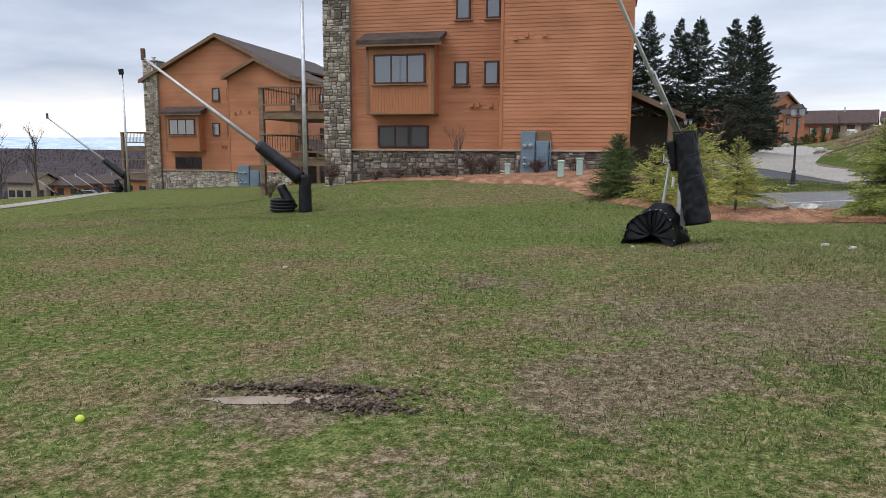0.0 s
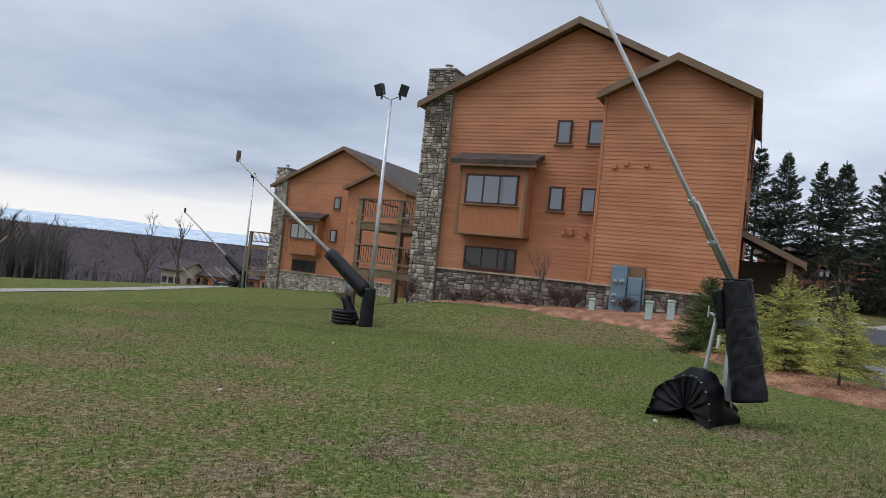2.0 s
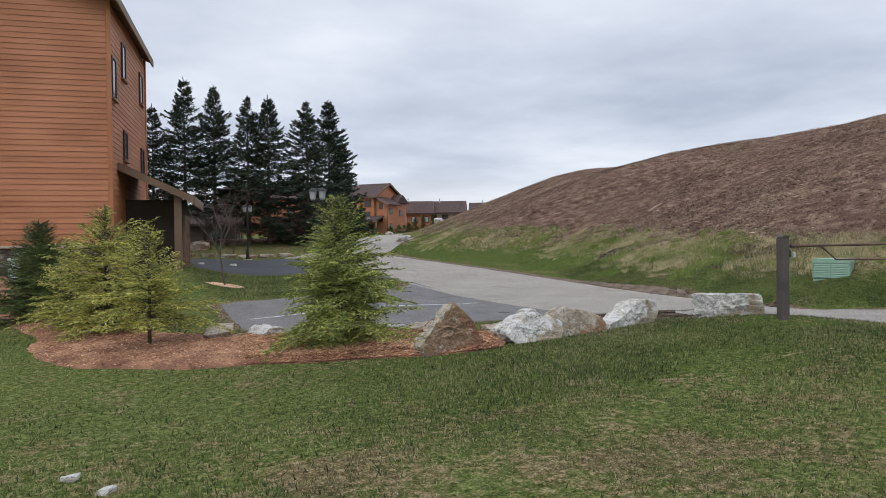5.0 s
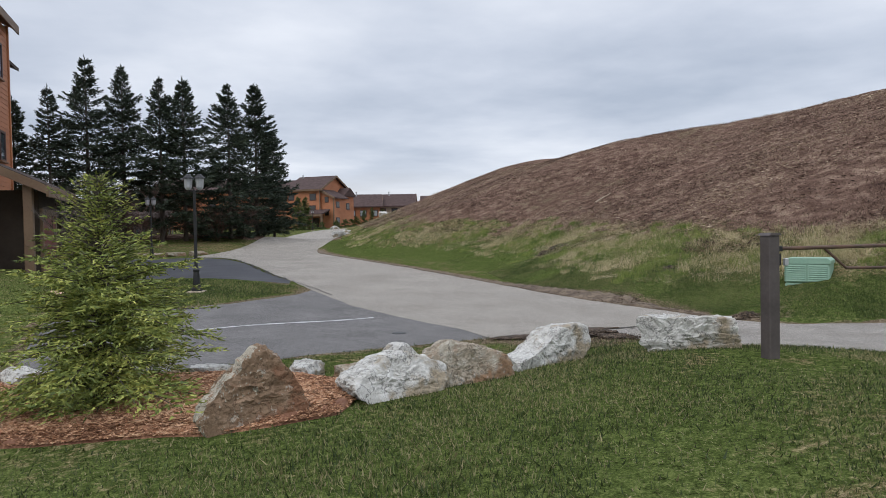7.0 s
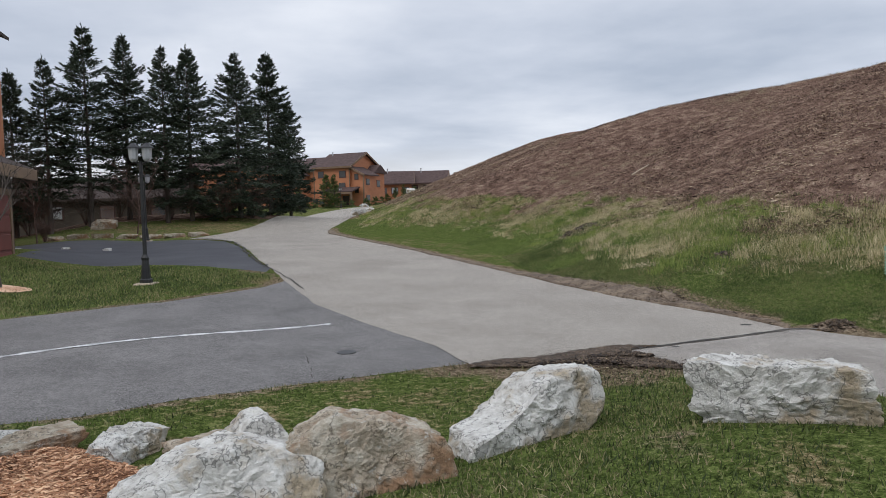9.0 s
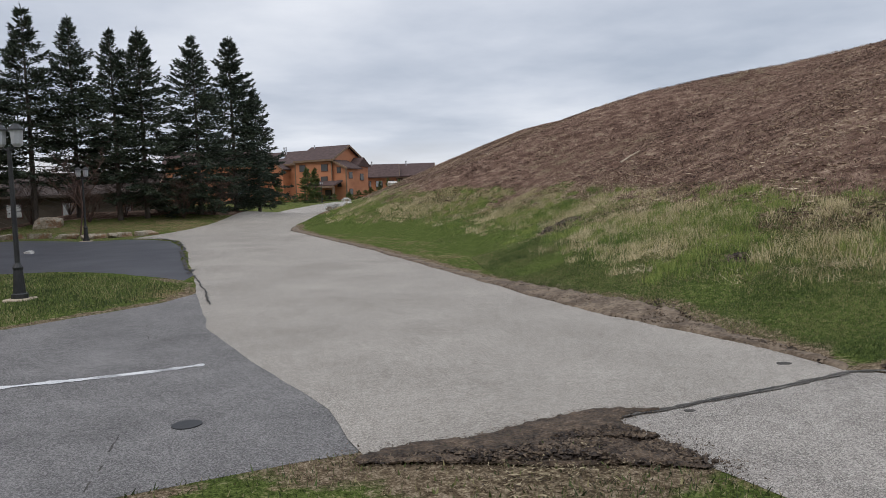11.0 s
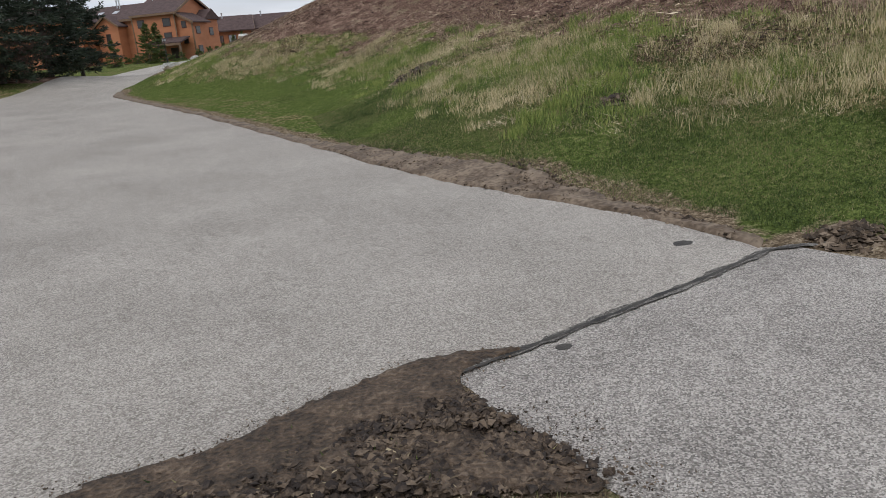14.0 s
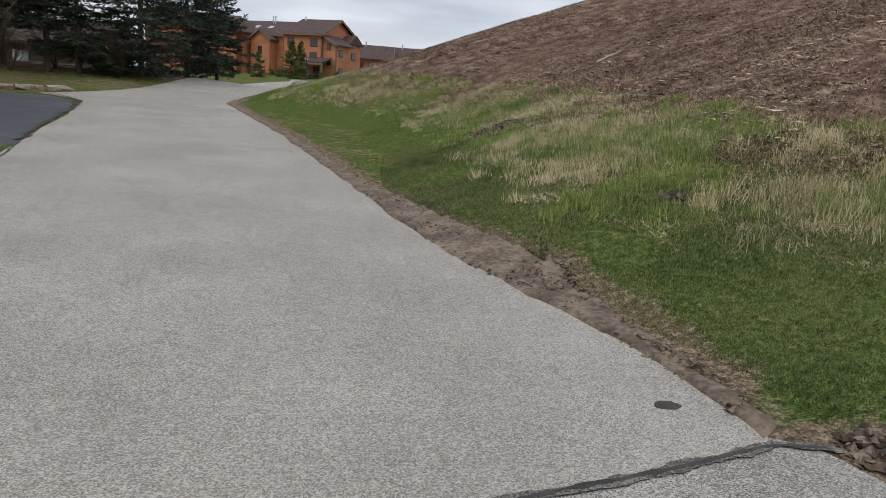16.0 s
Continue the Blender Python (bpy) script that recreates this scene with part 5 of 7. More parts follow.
# ---- trees ----
def conifer(name, at, height, radius, mat, label, seed, whorl, per, twigs, wide, length, start=0.08, low=-0.2, high=0.7, sag=0.25, group="", power=0.8, gaps=0.5, skirt=0.7):
    """A conifer: uneven boughs round the trunk, each a drooping feather of needle sprays."""
    rnd = random.Random(seed)
    t = thing(name, at, label, "tree", group, rz=rnd.uniform(0, 360))
    part("trunk", tube([(0, 0, -0.2), (0.02, 0.01, height * 0.5), (0, 0, height)], [height * 0.012 + 0.012, height * 0.007 + 0.008, 0.005], 8), "bark", t)
    tri, limbs, z = [], bmesh.new(), height * start
    up = Vector((0, 0, 1))

    def spray(p, d, k):
        side = Vector((rnd.gauss(0, 1), rnd.gauss(0, 1), rnd.gauss(0, 0.5))).cross(d).normalized() * wide * k
        tri.extend((p - side, p + side, p + d * length * k))

    while z < height * 0.97:
        f = z / height
        r = radius * max(0.02, 1 - f) ** power * min(1.0, skirt + 2.2 * (f - start))
        for k in range(max(4, int(per * (1 - 0.3 * f)))):
            a = rnd.uniform(0, 2 * math.pi)
            hole = noise.noise((math.cos(a) * 1.6 + seed, math.sin(a) * 1.6, z * 5.0 / height))
            rr = r * rnd.uniform(0.62, 1.08) * (1 + gaps * hole) + length * 0.15
            base = Vector((0, 0, z + rnd.uniform(-0.5, 0.5) * whorl))
            el = low + (high - low) * f ** 1.3 + rnd.gauss(0, 0.13)
            out = Vector((math.cos(a), math.sin(a), 0))
            cross = Vector((-out.y, out.x, 0))
            go = out * math.cos(el) + up * math.sin(el)
            bend = sag * rnd.uniform(0.5, 1.4) * (1 - f)
            at_ = lambda q: base + go * rr * q - up * bend * rr * q * q
            if height < 4 or k % 2 == 0:
                tube([at_(0), at_(0.5), at_(0.95)], [0.003 + 0.003 * height, 0.002 + 0.0018 * height, 0.002], 3, limbs, False)
            n = max(3, int(twigs * rr / radius) + 2)
            for i in range(n):
                q = 0.10 + 0.90 * (i + rnd.random()) / n
                p = at_(q)
                for w in (-1, 1):
                    tl = rr * 0.34 * (1 - 0.7 * q) * rnd.uniform(0.6, 1.3) + length * 0.35
                    d = (go * rnd.uniform(0.4, 0.9) + cross * w * rnd.uniform(0.5, 1.0) - up * rnd.uniform(0.0, 0.45)).normalized()
                    m = max(1, int(tl / (length * 0.5)))
                    for c in range(m):
                        e = (d + cross * rnd.gauss(0, 0.45) + up * rnd.gauss(-0.05, 0.3) + go * rnd.gauss(0.1, 0.3)).normalized()
                        spray(p + d * tl * c / m, e, rnd.uniform(0.6, 1.15) * (1 - 0.35 * f))
            spray(at_(0.93), (go - up * bend).normalized(), 0.8)
        z += whorl * rnd.uniform(0.7, 1.3) * (1 - 0.35 * f)
    for k in range(10):
        spray(Vector((0, 0, height * (0.95 + 0.005 * k))), Vector((rnd.gauss(0, 0.35), rnd.gauss(0, 0.35), 1)).normalized(), 0.5)
    part("limbwork", limbs, "bark", t)["kind"] = "stuff"
    part("crown", np_mesh("crown", [tuple(v) for v in tri], np.arange(len(tri)).reshape(-1, 3)), mat, t)
    return t


def spruce(at, height, radius, start, full, seed, label, group="row of spruces", mat="spruce"):
    """A spruce: whorls of drooping boughs, each a flat fan of needle sprays with upturned tips; dead limbs below the crown."""
    g = np.random.default_rng(seed)
    t = thing("spruce", at, label, "tree", group)
    part("trunk", tube([(0, 0, -0.3), (0.03, 0.02, height * 0.5), (0, 0, height)], [height * 0.014 + 0.01, height * 0.008, 0.008], 8), "bark", t)
    tri, limbs, z = [], bmesh.new(), height * start
    while z < height * 0.985:
        f = z / height
        shape = (1 - f) ** 0.86 * min(1.0, 0.66 + 1.6 * (f - start))
        for _ in range(int(g.integers(5, 8))):
            a = g.uniform(0, 2 * np.pi)
            lobe = noise.noise((math.cos(a) * 1.3 + seed, math.sin(a) * 1.3, z * 0.55))
            size = radius * shape * g.uniform(0.68, 1.08) * (1 + 0.7 * lobe) + 0.08
            out, side = np.array((math.cos(a), math.sin(a), 0)), np.array((-math.sin(a), math.cos(a), 0))
            el, sag = g.normal(0.05 + 0.55 * f * f, 0.10), g.uniform(0.15, 0.42) * (1 - 0.7 * f)
            zb = z + g.uniform(-0.12, 0.12)
            n = int((26 + 46 * full) * size) + 7
            q = g.random(n) ** 0.62
            lat = g.normal(0, 1, n) * (0.20 * size * (1.15 - q) + 0.05)
            rise = zb + size * (q * math.sin(el) - sag * q ** 2 + 0.16 * q ** 5) - 0.22 * np.abs(lat) + g.normal(0, 0.03, n)
            p = out * (size * q * math.cos(el))[:, None] + side * lat[:, None]
            p[:, 2] = rise
            d = out * g.uniform(0.4, 1.0, n)[:, None] + side * (np.sign(lat) * g.uniform(0.1, 0.9, n))[:, None] + g.normal(0, 0.28, (n, 3))
            d[:, 2] += -0.22 + 0.35 * q ** 2 + 0.5 * f ** 3
            d /= np.linalg.norm(d, axis=1)[:, None]
            w = np.cross(d, g.normal(0, 1, (n, 3)))
            w *= (0.036 * g.uniform(0.7, 1.3, n) / np.linalg.norm(w, axis=1))[:, None]
            k = (0.25 * g.uniform(0.6, 1.25, n) * (1 - 0.3 * f))[:, None]
            tri.append(np.stack([p - w, p + w, p + d * k], 1))
            if g.random() < 0.6:
                tube([(0, 0, zb), tuple(out * size * 0.5 + (0, 0, zb + size * (0.5 * math.sin(el) - 0.25 * sag))), tuple(out * size * 0.9 + (0, 0, zb + size * (0.9 * math.sin(el) - 0.8 * sag)))], [0.035 * (1 - f) + 0.008, 0.016, 0.004], 3, limbs, False)
        z += 0.30 * g.uniform(0.7, 1.3) * (1 - 0.45 * f)
    for _ in range(26):
        a, zb, size = g.uniform(0, 6.28), height * g.uniform(0.08, max(0.12, start)), radius * g.uniform(0.3, 0.75)
        tube([(0, 0, zb), (math.cos(a) * size, math.sin(a) * size, zb - 0.25 * size)], [0.016, 0.003], 3, limbs, False)
    for k in range(14):
        d = Vector((g.normal(0, 0.3), g.normal(0, 0.3), 1)).normalized() * 0.2
        p = Vector((0, 0, height * (0.955 + 0.004 * k)))
        tri.append(np.array([[p + Vector((0.02, 0, 0)), p - Vector((0.02, 0, 0)), p + d]]))
    part("limbwork", limbs, "bark", t)["kind"] = "stuff"
    tri = np.concatenate(tri).reshape(-1, 3)
    part("crown", np_mesh("crown", tri, np.arange(len(tri)).reshape(-1, 3)), mat, t)
    return t


for k, (x, y, top, r, start, full) in enumerate(((-11.8, 39.0, 11.9, 3.5, 0.20, 0.5), (-10.05, 40.4, 11.8, 3.3, 0.20, 0.5), (-7.9, 39.0, 10.9, 2.8, 0.22, 0.45), (-6.6, 39.0, 11.0, 3.4, 0.06, 0.62), (-4.0, 40.0, 10.9, 3.3, 0.05, 0.65), (-2.1, 43.8, 11.8, 3.5, 0.03, 0.8), (-13.6, 38.2, 10.0, 2.2, 0.22, 0.3), (-15.7, 40.0, 9.6, 2.8, 0.12, 0.6))):
    zg = float(land(x, y))
    spruce((x, y, zg), top - zg, r, start, full, 200 + k, "tall dark spruce in a row beyond the lot" if start < 0.2 else "tall dark spruce with a bare lower trunk")
for k, (x, y, h, r) in enumerate(((-0.6, 47.5, 8.0, 2.6),)):
    spruce(lz(x, y), h, r, 0.08, 0.7, 230 + k, "younger dark spruce behind the taller row")
YOUNG = "young evergreens"
conifer("hemlock", lz(-10.4, 5.2), 2.4, 1.45, "hemlock", "young yellow-green hemlock in the mulch bed", 301, 0.085, 13, 16, 0.0115, 0.066, 0.10, 0.05, 0.75, 0.30, YOUNG, 0.75, 1.0, 0.7)
conifer("hemlock", lz(-9.45, 3.3), 1.95, 1.15, "hemlock", "thin yellow-green hemlock with a bare lower trunk", 302, 0.09, 11, 15, 0.0115, 0.066, 0.20, 0.1, 0.8, 0.28, YOUNG, 0.7, 1.1, 0.7)
conifer("hemlock", lz(-11.3, 6.6), 1.8, 1.0, "hemlock", "young yellow-green hemlock behind a fuller one", 305, 0.09, 10, 14, 0.0115, 0.066, 0.06, 0.05, 0.75, 0.28, YOUNG, 0.7, 1.0, 0.7)
conifer("hemlock", lz(-6.65, 1.5), 2.2, 1.28, "hemlock_green", "full green hemlock standing alone in mulch", 303, 0.065, 14, 17, 0.0115, 0.066, 0.03, 0.0, 0.7, 0.32, YOUNG, 0.72, 1.0, 0.7)
conifer("evergreen_shrub", lz(-12.35, 8.6), 2.2, 1.2, "yew", "dense dark green conical evergreen by the house", 304, 0.05, 15, 13, 0.010, 0.09, 0.02, 0.15, 0.7, 0.12, YOUNG, 0.6, 0.3, 0.9)


def bare_tree(name, at, height, spread, seed, label, levels=4, mat="bark", group="", base=0.02, multi=1):
    """A leafless tree: limbs that fork."""
    rnd = random.Random(seed)
    t = thing(name, at, label, "tree" if height > 1.6 else "shrub", group)
    trunk, limbs = bmesh.new(), bmesh.new()

    def grow(p, d, length, r, level):
        q = p + d * length * 0.55 + Vector((rnd.gauss(0, 1), rnd.gauss(0, 1), 0)) * length * 0.05
        e = q + (d + Vector((rnd.gauss(0, 0.15), rnd.gauss(0, 0.15), 0.1))).normalized() * length * 0.45
        tube([p, q, e], [r, r * 0.8, r * 0.6], 6 if level == 0 else 3, trunk if level == 0 else limbs, False)
        if level < levels:
            for k in range(rnd.choice((3, 4)) if level else 5):
                a = rnd.uniform(0, 2 * math.pi)
                side = Vector((math.cos(a), math.sin(a), 0))
                s = rnd.uniform(0.35, 1.0)
                start = p + (q - p) * s / 0.55 if s < 0.55 else q + (e - q) * (s - 0.55) / 0.45
                grow(start, (d * 0.8 + side * spread + Vector((0, 0, 0.25))).normalized(), length * rnd.uniform(0.45, 0.65), r * 0.5, level + 1)

    for k in range(multi):
        a = rnd.uniform(0, 6.28)
        d = Vector((math.cos(a) * 0.35, math.sin(a) * 0.35, 1)).normalized() if multi > 1 else Vector((0.02, 0.01, 1))
        grow(Vector((0, 0, -0.05)), d, height * 0.55, max(0.005, height * base), 0)
    part("trunk", trunk, mat, t)
    part("crown", limbs, mat, t)
    return t


bare_tree("young_tree", lz(-8.6, 12.95), 3.2, 0.6, 401, "young leafless tree in a mulch ring", 5, base=0.011)
bare_tree("young_tree", lz(-8.8, 33.5), 4.2, 0.75, 402, "grey leafless ornamental tree by the lot", 5, "twig", base=0.010)
bare_tree("young_tree", lz(-12.6, 31.5), 4.0, 0.7, 403, "grey leafless ornamental tree by the lot", 5, "twig", base=0.010)
bare_tree("young_tree", lz(-19.0, 13.6), 2.8, 0.35, 404, "slim leafless sapling before the house", 4, base=0.012)
bushes = [(-24.9, 13.9, 1.3), (-23.0, 14.6, 0.6), (-22.0, 14.9, 0.7), (-20.9, 14.9, 0.75), (-19.9, 15.1, 0.6), (-18.6, 15.0, 1.1), (-17.8, 14.6, 1.0), (-15.6, 13.8, 0.8), (-14.0, 13.6, 0.8), (-27.4, 12.9, 1.0), (-11.9, 19.2, 1.3), (-12.4, 32, 1.2)]
bush = bare_tree("bare_shrub", lz(*bushes[0][:2]), 1.3, 0.9, 410, "low leafless reddish shrub by the wall", 4, "twig", "shrubs along the wall", 0.010, 14)
for k, (x, y, h) in enumerate(bushes[1:]):
    c = copy_thing(bush, pose(*lz(x, y), 0, 0, 53 * k))
    c.scale = (0.9, 0.9, h / 1.3)


thicket = bare_tree("thicket", lz(-15, 39.5), 3.0, 0.8, 420, "brown leafless thicket under the spruces", 4, "twig", "thicket under the spruces", 0.006, 10)
for k in range(8):
    c = copy_thing(thicket, pose(*lz(-13.8 + 1.5 * k, 38.6 + 1.6 * (k % 3)), 0, 0, 71 * k))
    c.scale = (1.1, 1.1, 0.8 + 0.12 * (k % 3))


# ---- lamps and poles ----
def street_lamp(at, rz):
    t = thing("street_lamp", at, "black cast-iron twin-headed street lamp", "street lamp", "street lamps", rz)
    part("footing", boxes([(-0.2, -0.2, -0.1, 0.2, 0.2, 0.03)], 0.02), "tanwall", t, "pale concrete footing")
    part("base", tube([(0, 0, 0.03), (0, 0, 0.1), (0, 0, 0.12), (0, 0, 0.5), (0, 0, 0.55), (0, 0, 0.62)], [0.13, 0.13, 0.1, 0.07, 0.085, 0.045], 12), "black", t)
    part("pole", tube([(0, 0, 0.6), (0, 0, 2.55)], [0.042, 0.034], 10), "black", t)
    part("crossarm", tube([(-0.14, 0, 2.55), (0, 0, 2.48), (0.14, 0, 2.55)], 0.02, 6), "black", t)
    for s in (-1, 1):
        head = part("lantern", tube([(0.14 * s, 0, 2.55), (0.14 * s, 0, 2.6), (0.14 * s, 0, 2.82)], [0.05, 0.088, 0.105], 8), "lampglass", t, "milky glass lantern")
        part("cap", tube([(0.14 * s, 0, 2.82), (0.14 * s, 0, 2.84), (0.14 * s, 0, 2.93)], [0.14, 0.135, 0.04], 8), "black", head)
    return t


lamp = street_lamp(lz(-5.88, 12.8), -15)
copy_thing(lamp, pose(*lz(-7.97, 30.2), 0, 0, -10))
copy_thing(lamp, pose(*lz(9.5, 96), 0, 0, 20))


def flood_pole(at, height, heads, rz=0):
    t = thing("floodlight_pole", at, "tall grey steel floodlight pole beside the slope", "light pole", "floodlight poles", rz)
    part("pole", tube([(0, 0, -0.3), (0, 0, height)], [0.095, 0.055], 12), "steel", t, smooth=True)
    if heads == 2:
        part("bracket", tube([(-0.32, 0, height + 0.3), (-0.3, 0, height + 0.12), (0, 0, height), (0.3, 0, height + 0.12), (0.34, 0, height + 0.3)], 0.03, 6), "steel", t)
    for s in ((-1, 1) if heads == 2 else (0,)):
        x = 0.36 * s
        lampbox = part("floodlight", prism([(-0.10, 0.25), (0.08, 0.25), (0.15, 0.66), (-0.10, 0.66)], x - 0.15, x + 0.15, axis="x"), "black", t, "black floodlight head")
        lampbox.location = (0, 0, height)
        lampbox.rotation_euler = (0.25, 0.22 * s, 0.3 * s)
        part("yoke", boxes([(x - 0.03, -0.03, 0.0, x + 0.03, 0.03, 0.3)]), "black", t).location = (0, 0, height)
    return t


flood_pole(lz(-23.85, 8.85), 8.28, 2, 10)
flood_pole(lz(-48.9, 31.6), 8.7, 1)
flood_pole(lz(-72, 8), 9, 1)


# ---- snow lances ----
def sleeve(p0, p1, r0, r1, seed, n=14, rings=12, wrinkle=0.012, taper=None):
    """A wrinkled fabric tube."""
    p0, p1 = Vector(p0), Vector(p1)
    d = (p1 - p0).normalized()
    u = d.cross(Vector((0.2, 1, 0.1))).normalized()
    v = d.cross(u)
    bm, last, first = bmesh.new(), None, None
    for i in range(rings + 1):
        s = i / rings
        ring_ = []
        for k in range(n * 2):
            a = math.pi * k / n
            r = (r0 + (r1 - r0) * s) * (1 + 0.10 * noise.noise((math.cos(a) * 1.5, math.sin(a) * 1.5, s * 3 + seed)))
            r += wrinkle * noise.noise((math.cos(a) * 3 + s * 6, math.sin(a) * 3, s * 14 + seed))
            ring_.append(bm.verts.new(p0 + (p1 - p0) * s + r * (math.cos(a) * u + math.sin(a) * v)))
        if last:
            for k in range(n * 2):
                bm.faces.new((last[k], last[(k + 1) % (2 * n)], ring_[(k + 1) % (2 * n)], ring_[k]))
        else:
            first = ring_
        last = ring_
    bm.faces.new(first[::-1]), bm.faces.new(last)
    return bm


near_gun = thing("snow_lance", lz(-11.4, -2.6), "aluminium snow-making lance in a black padded cover", "snow gun", "snow lances")
o = Vector(lz(-11.4, -2.6))
part("stand_pipe", tube([(0.02, 0, -0.1), (0.02, 0, 1.9)], 0.055, 10), "steel", near_gun)
part("padding", sleeve((0.34, -0.06, 0.36), (0.03, -0.02, 2.0), 0.235, 0.20, 3, 24, 40, 0.022), "vinyl", near_gun, "black padded vinyl sleeve", True)
part("rim", tube([(0.03 + 0.205 * math.cos(a * 0.524), -0.02 + 0.205 * math.sin(a * 0.524), 2.0 + 0.01 * math.cos(a * 0.524)) for a in range(13)], 0.012, 5, None, False), "vinyl", near_gun)
part("inner_sleeve", sleeve((-0.10, 0.0, 1.30), (-0.19, 0.0, 1.84), 0.05, 0.115, 8, 10, 16, 0.03), "vinyl", near_gun, "", True)
AX = Vector((-0.530, -0.604, 1.0))
LB = Vector((-0.11, 0.22, 2.06))
part("lance_tube", tube([LB - AX * 0.35, LB + AX * 0.95, LB + AX * 3.4], [0.040, 0.031, 0.028], 12), "lance", near_gun, "long aluminium tube", True)
part("brace_tube", tube([LB - AX * 0.3 + Vector((0.06, 0, 0)), LB + AX * 0.95 + Vector((0.05, 0, 0.02))], 0.024, 8), "lance", near_gun, "", True)
part("tube_clamp", tube([LB + AX * 0.93, LB + AX * 1.0], 0.055, 10), "steel", near_gun)
part("tube_clamp", tube([LB + AX * 0.42, LB + AX * 0.46], 0.06, 10), "steel", near_gun)
part("tube_upper", tube([LB + AX * 3.4, LB + AX * 7.0], 0.025, 10), "lance", near_gun)
part("valve_pipe", tube([(-0.3, 0.02, 0.45), (-0.2, 0.02, 1.38), (-0.2, 0.02, 1.46), (-0.28, 0.02, 1.5)], [0.03, 0.025, 0.03, 0.02], 8), "steel", near_gun, "thin steel valve pipe")
part("valve_handle", tube([(-0.30, 0.02, 1.44), (-0.3, 0.02, 1.6)], 0.015, 6), "steel", near_gun)
part("coupling", tube([(-0.13, -0.1, 1.02), (-0.12, -0.1, 1.2)], 0.026, 8), "whiterock", near_gun, "pale hose coupling")
part("leg", tube([(0.10, 0, 0.0), (0.06, 0, 0.6)], 0.035, 8), "steel", near_gun)


def hood_point(u, v):
    """The hood's cloth: u runs over the arch from one foot to the other, v from the mouth to the gathered end."""
    a = math.pi * u
    fold = math.sin(u * 40 + 3 * noise.noise((u * 5, v * 2, 9))) * (0.35 + 0.65 * v)
    crease = abs(noise.noise((u * 3.2 + v * 0.8, v * 1.6, 2))) - 0.25
    w = 0.52 * (1 - 0.40 * v ** 0.8)
    high = (0.66 + 0.14 * math.sin(math.pi * min(1, v * 1.5)) - 0.36 * v ** 1.5) * (1 + 0.18 * math.cos(a))
    x = -0.45 + 0.95 * v + 0.10 * (math.sin(a) - 0.4) * (1 - v) + 0.10 * noise.noise((u * 3, v * 3, 4))
    y = -w * math.cos(a) * (1 + 0.12 * noise.noise((u * 4, v * 2, 6)))
    z = high * max(0.0, math.sin(a)) ** 0.8
    r = (0.022 * fold + 0.10 * crease) * min(1.0, 5 * u, 5 * (1 - u))
    return Vector((x + 0.3 * r, y - r * math.cos(a), max(0.0, z + r * math.sin(a))))


def hood(parent):
    """The black fabric hood dropped on the ground: an open, crumpled half tunnel."""
    bm = bmesh.new()
    nu, nv = 90, 30
    grid_ = [[bm.verts.new(hood_point(i / nu, j / nv)) for j in range(nv + 1)] for i in range(nu + 1)]
    for i in range(nu):
        for j in range(nv):
            bm.faces.new((grid_[i][j], grid_[i + 1][j], grid_[i + 1][j + 1], grid_[i][j + 1]))
    bm.faces.new([grid_[i][nv] for i in range(nu + 1)])
    bmesh.ops.solidify(bm, geom=bm.faces[:], thickness=0.008)
    return part("hood", bm, "vinyl", parent, "crumpled black fabric hood lying open on the grass", True)


hd = hood(near_gun)
hd.matrix_basis = pose(-0.30, -0.12, -0.03, 0, 0, 58)
bm = bmesh.new()
rings_ = []
for j in range(9):
    q = j / 8
    ring_ = []
    for i in range(73):
        p_ = hood_point(i / 72, 0.03)
        e_ = Vector((-0.26, 0.06, 0.22))
        w_ = p_ + (e_ - p_) * q
        w_ += Vector((0.35, 0.5, 1.0)) * 0.06 * (1 - q) * q * 4 * math.sin(i * 0.9 + 2.5 * noise.noise((i * 0.12, q * 2, 5)))
        ring_.append(bm.verts.new((w_.x + 0.01, w_.y, max(0.005, w_.z - 0.015))))
    rings_.append(ring_)
for a, b in zip(rings_, rings_[1:]):
    for i in range(72):
        bm.faces.new((a[i], a[i + 1], b[i + 1], b[i]))
part("lining", bm, "vinyl", hd, "", True)
for k in range(12):
    p_ = hood_point((k + 0.5) / 12, 0.02)
    part("grommet", tube([p_ + Vector((-0.012, 0, 0)), p_ + Vector((0.012, 0, 0))], 0.010, 6), "steel", hd)
for k in range(3):
    z = 0.75 + 0.38 * k
    x = 0.34 - 0.31 * (z - 0.36) / 1.64
    part("strap", tube([(x + 0.235 * math.cos(q * 0.45 - 2.6), -0.04 + 0.235 * math.sin(q * 0.45 - 2.6), z + 0.035 * q) for q in range(8)], 0.005, 4, None, False), "black", near_gun)


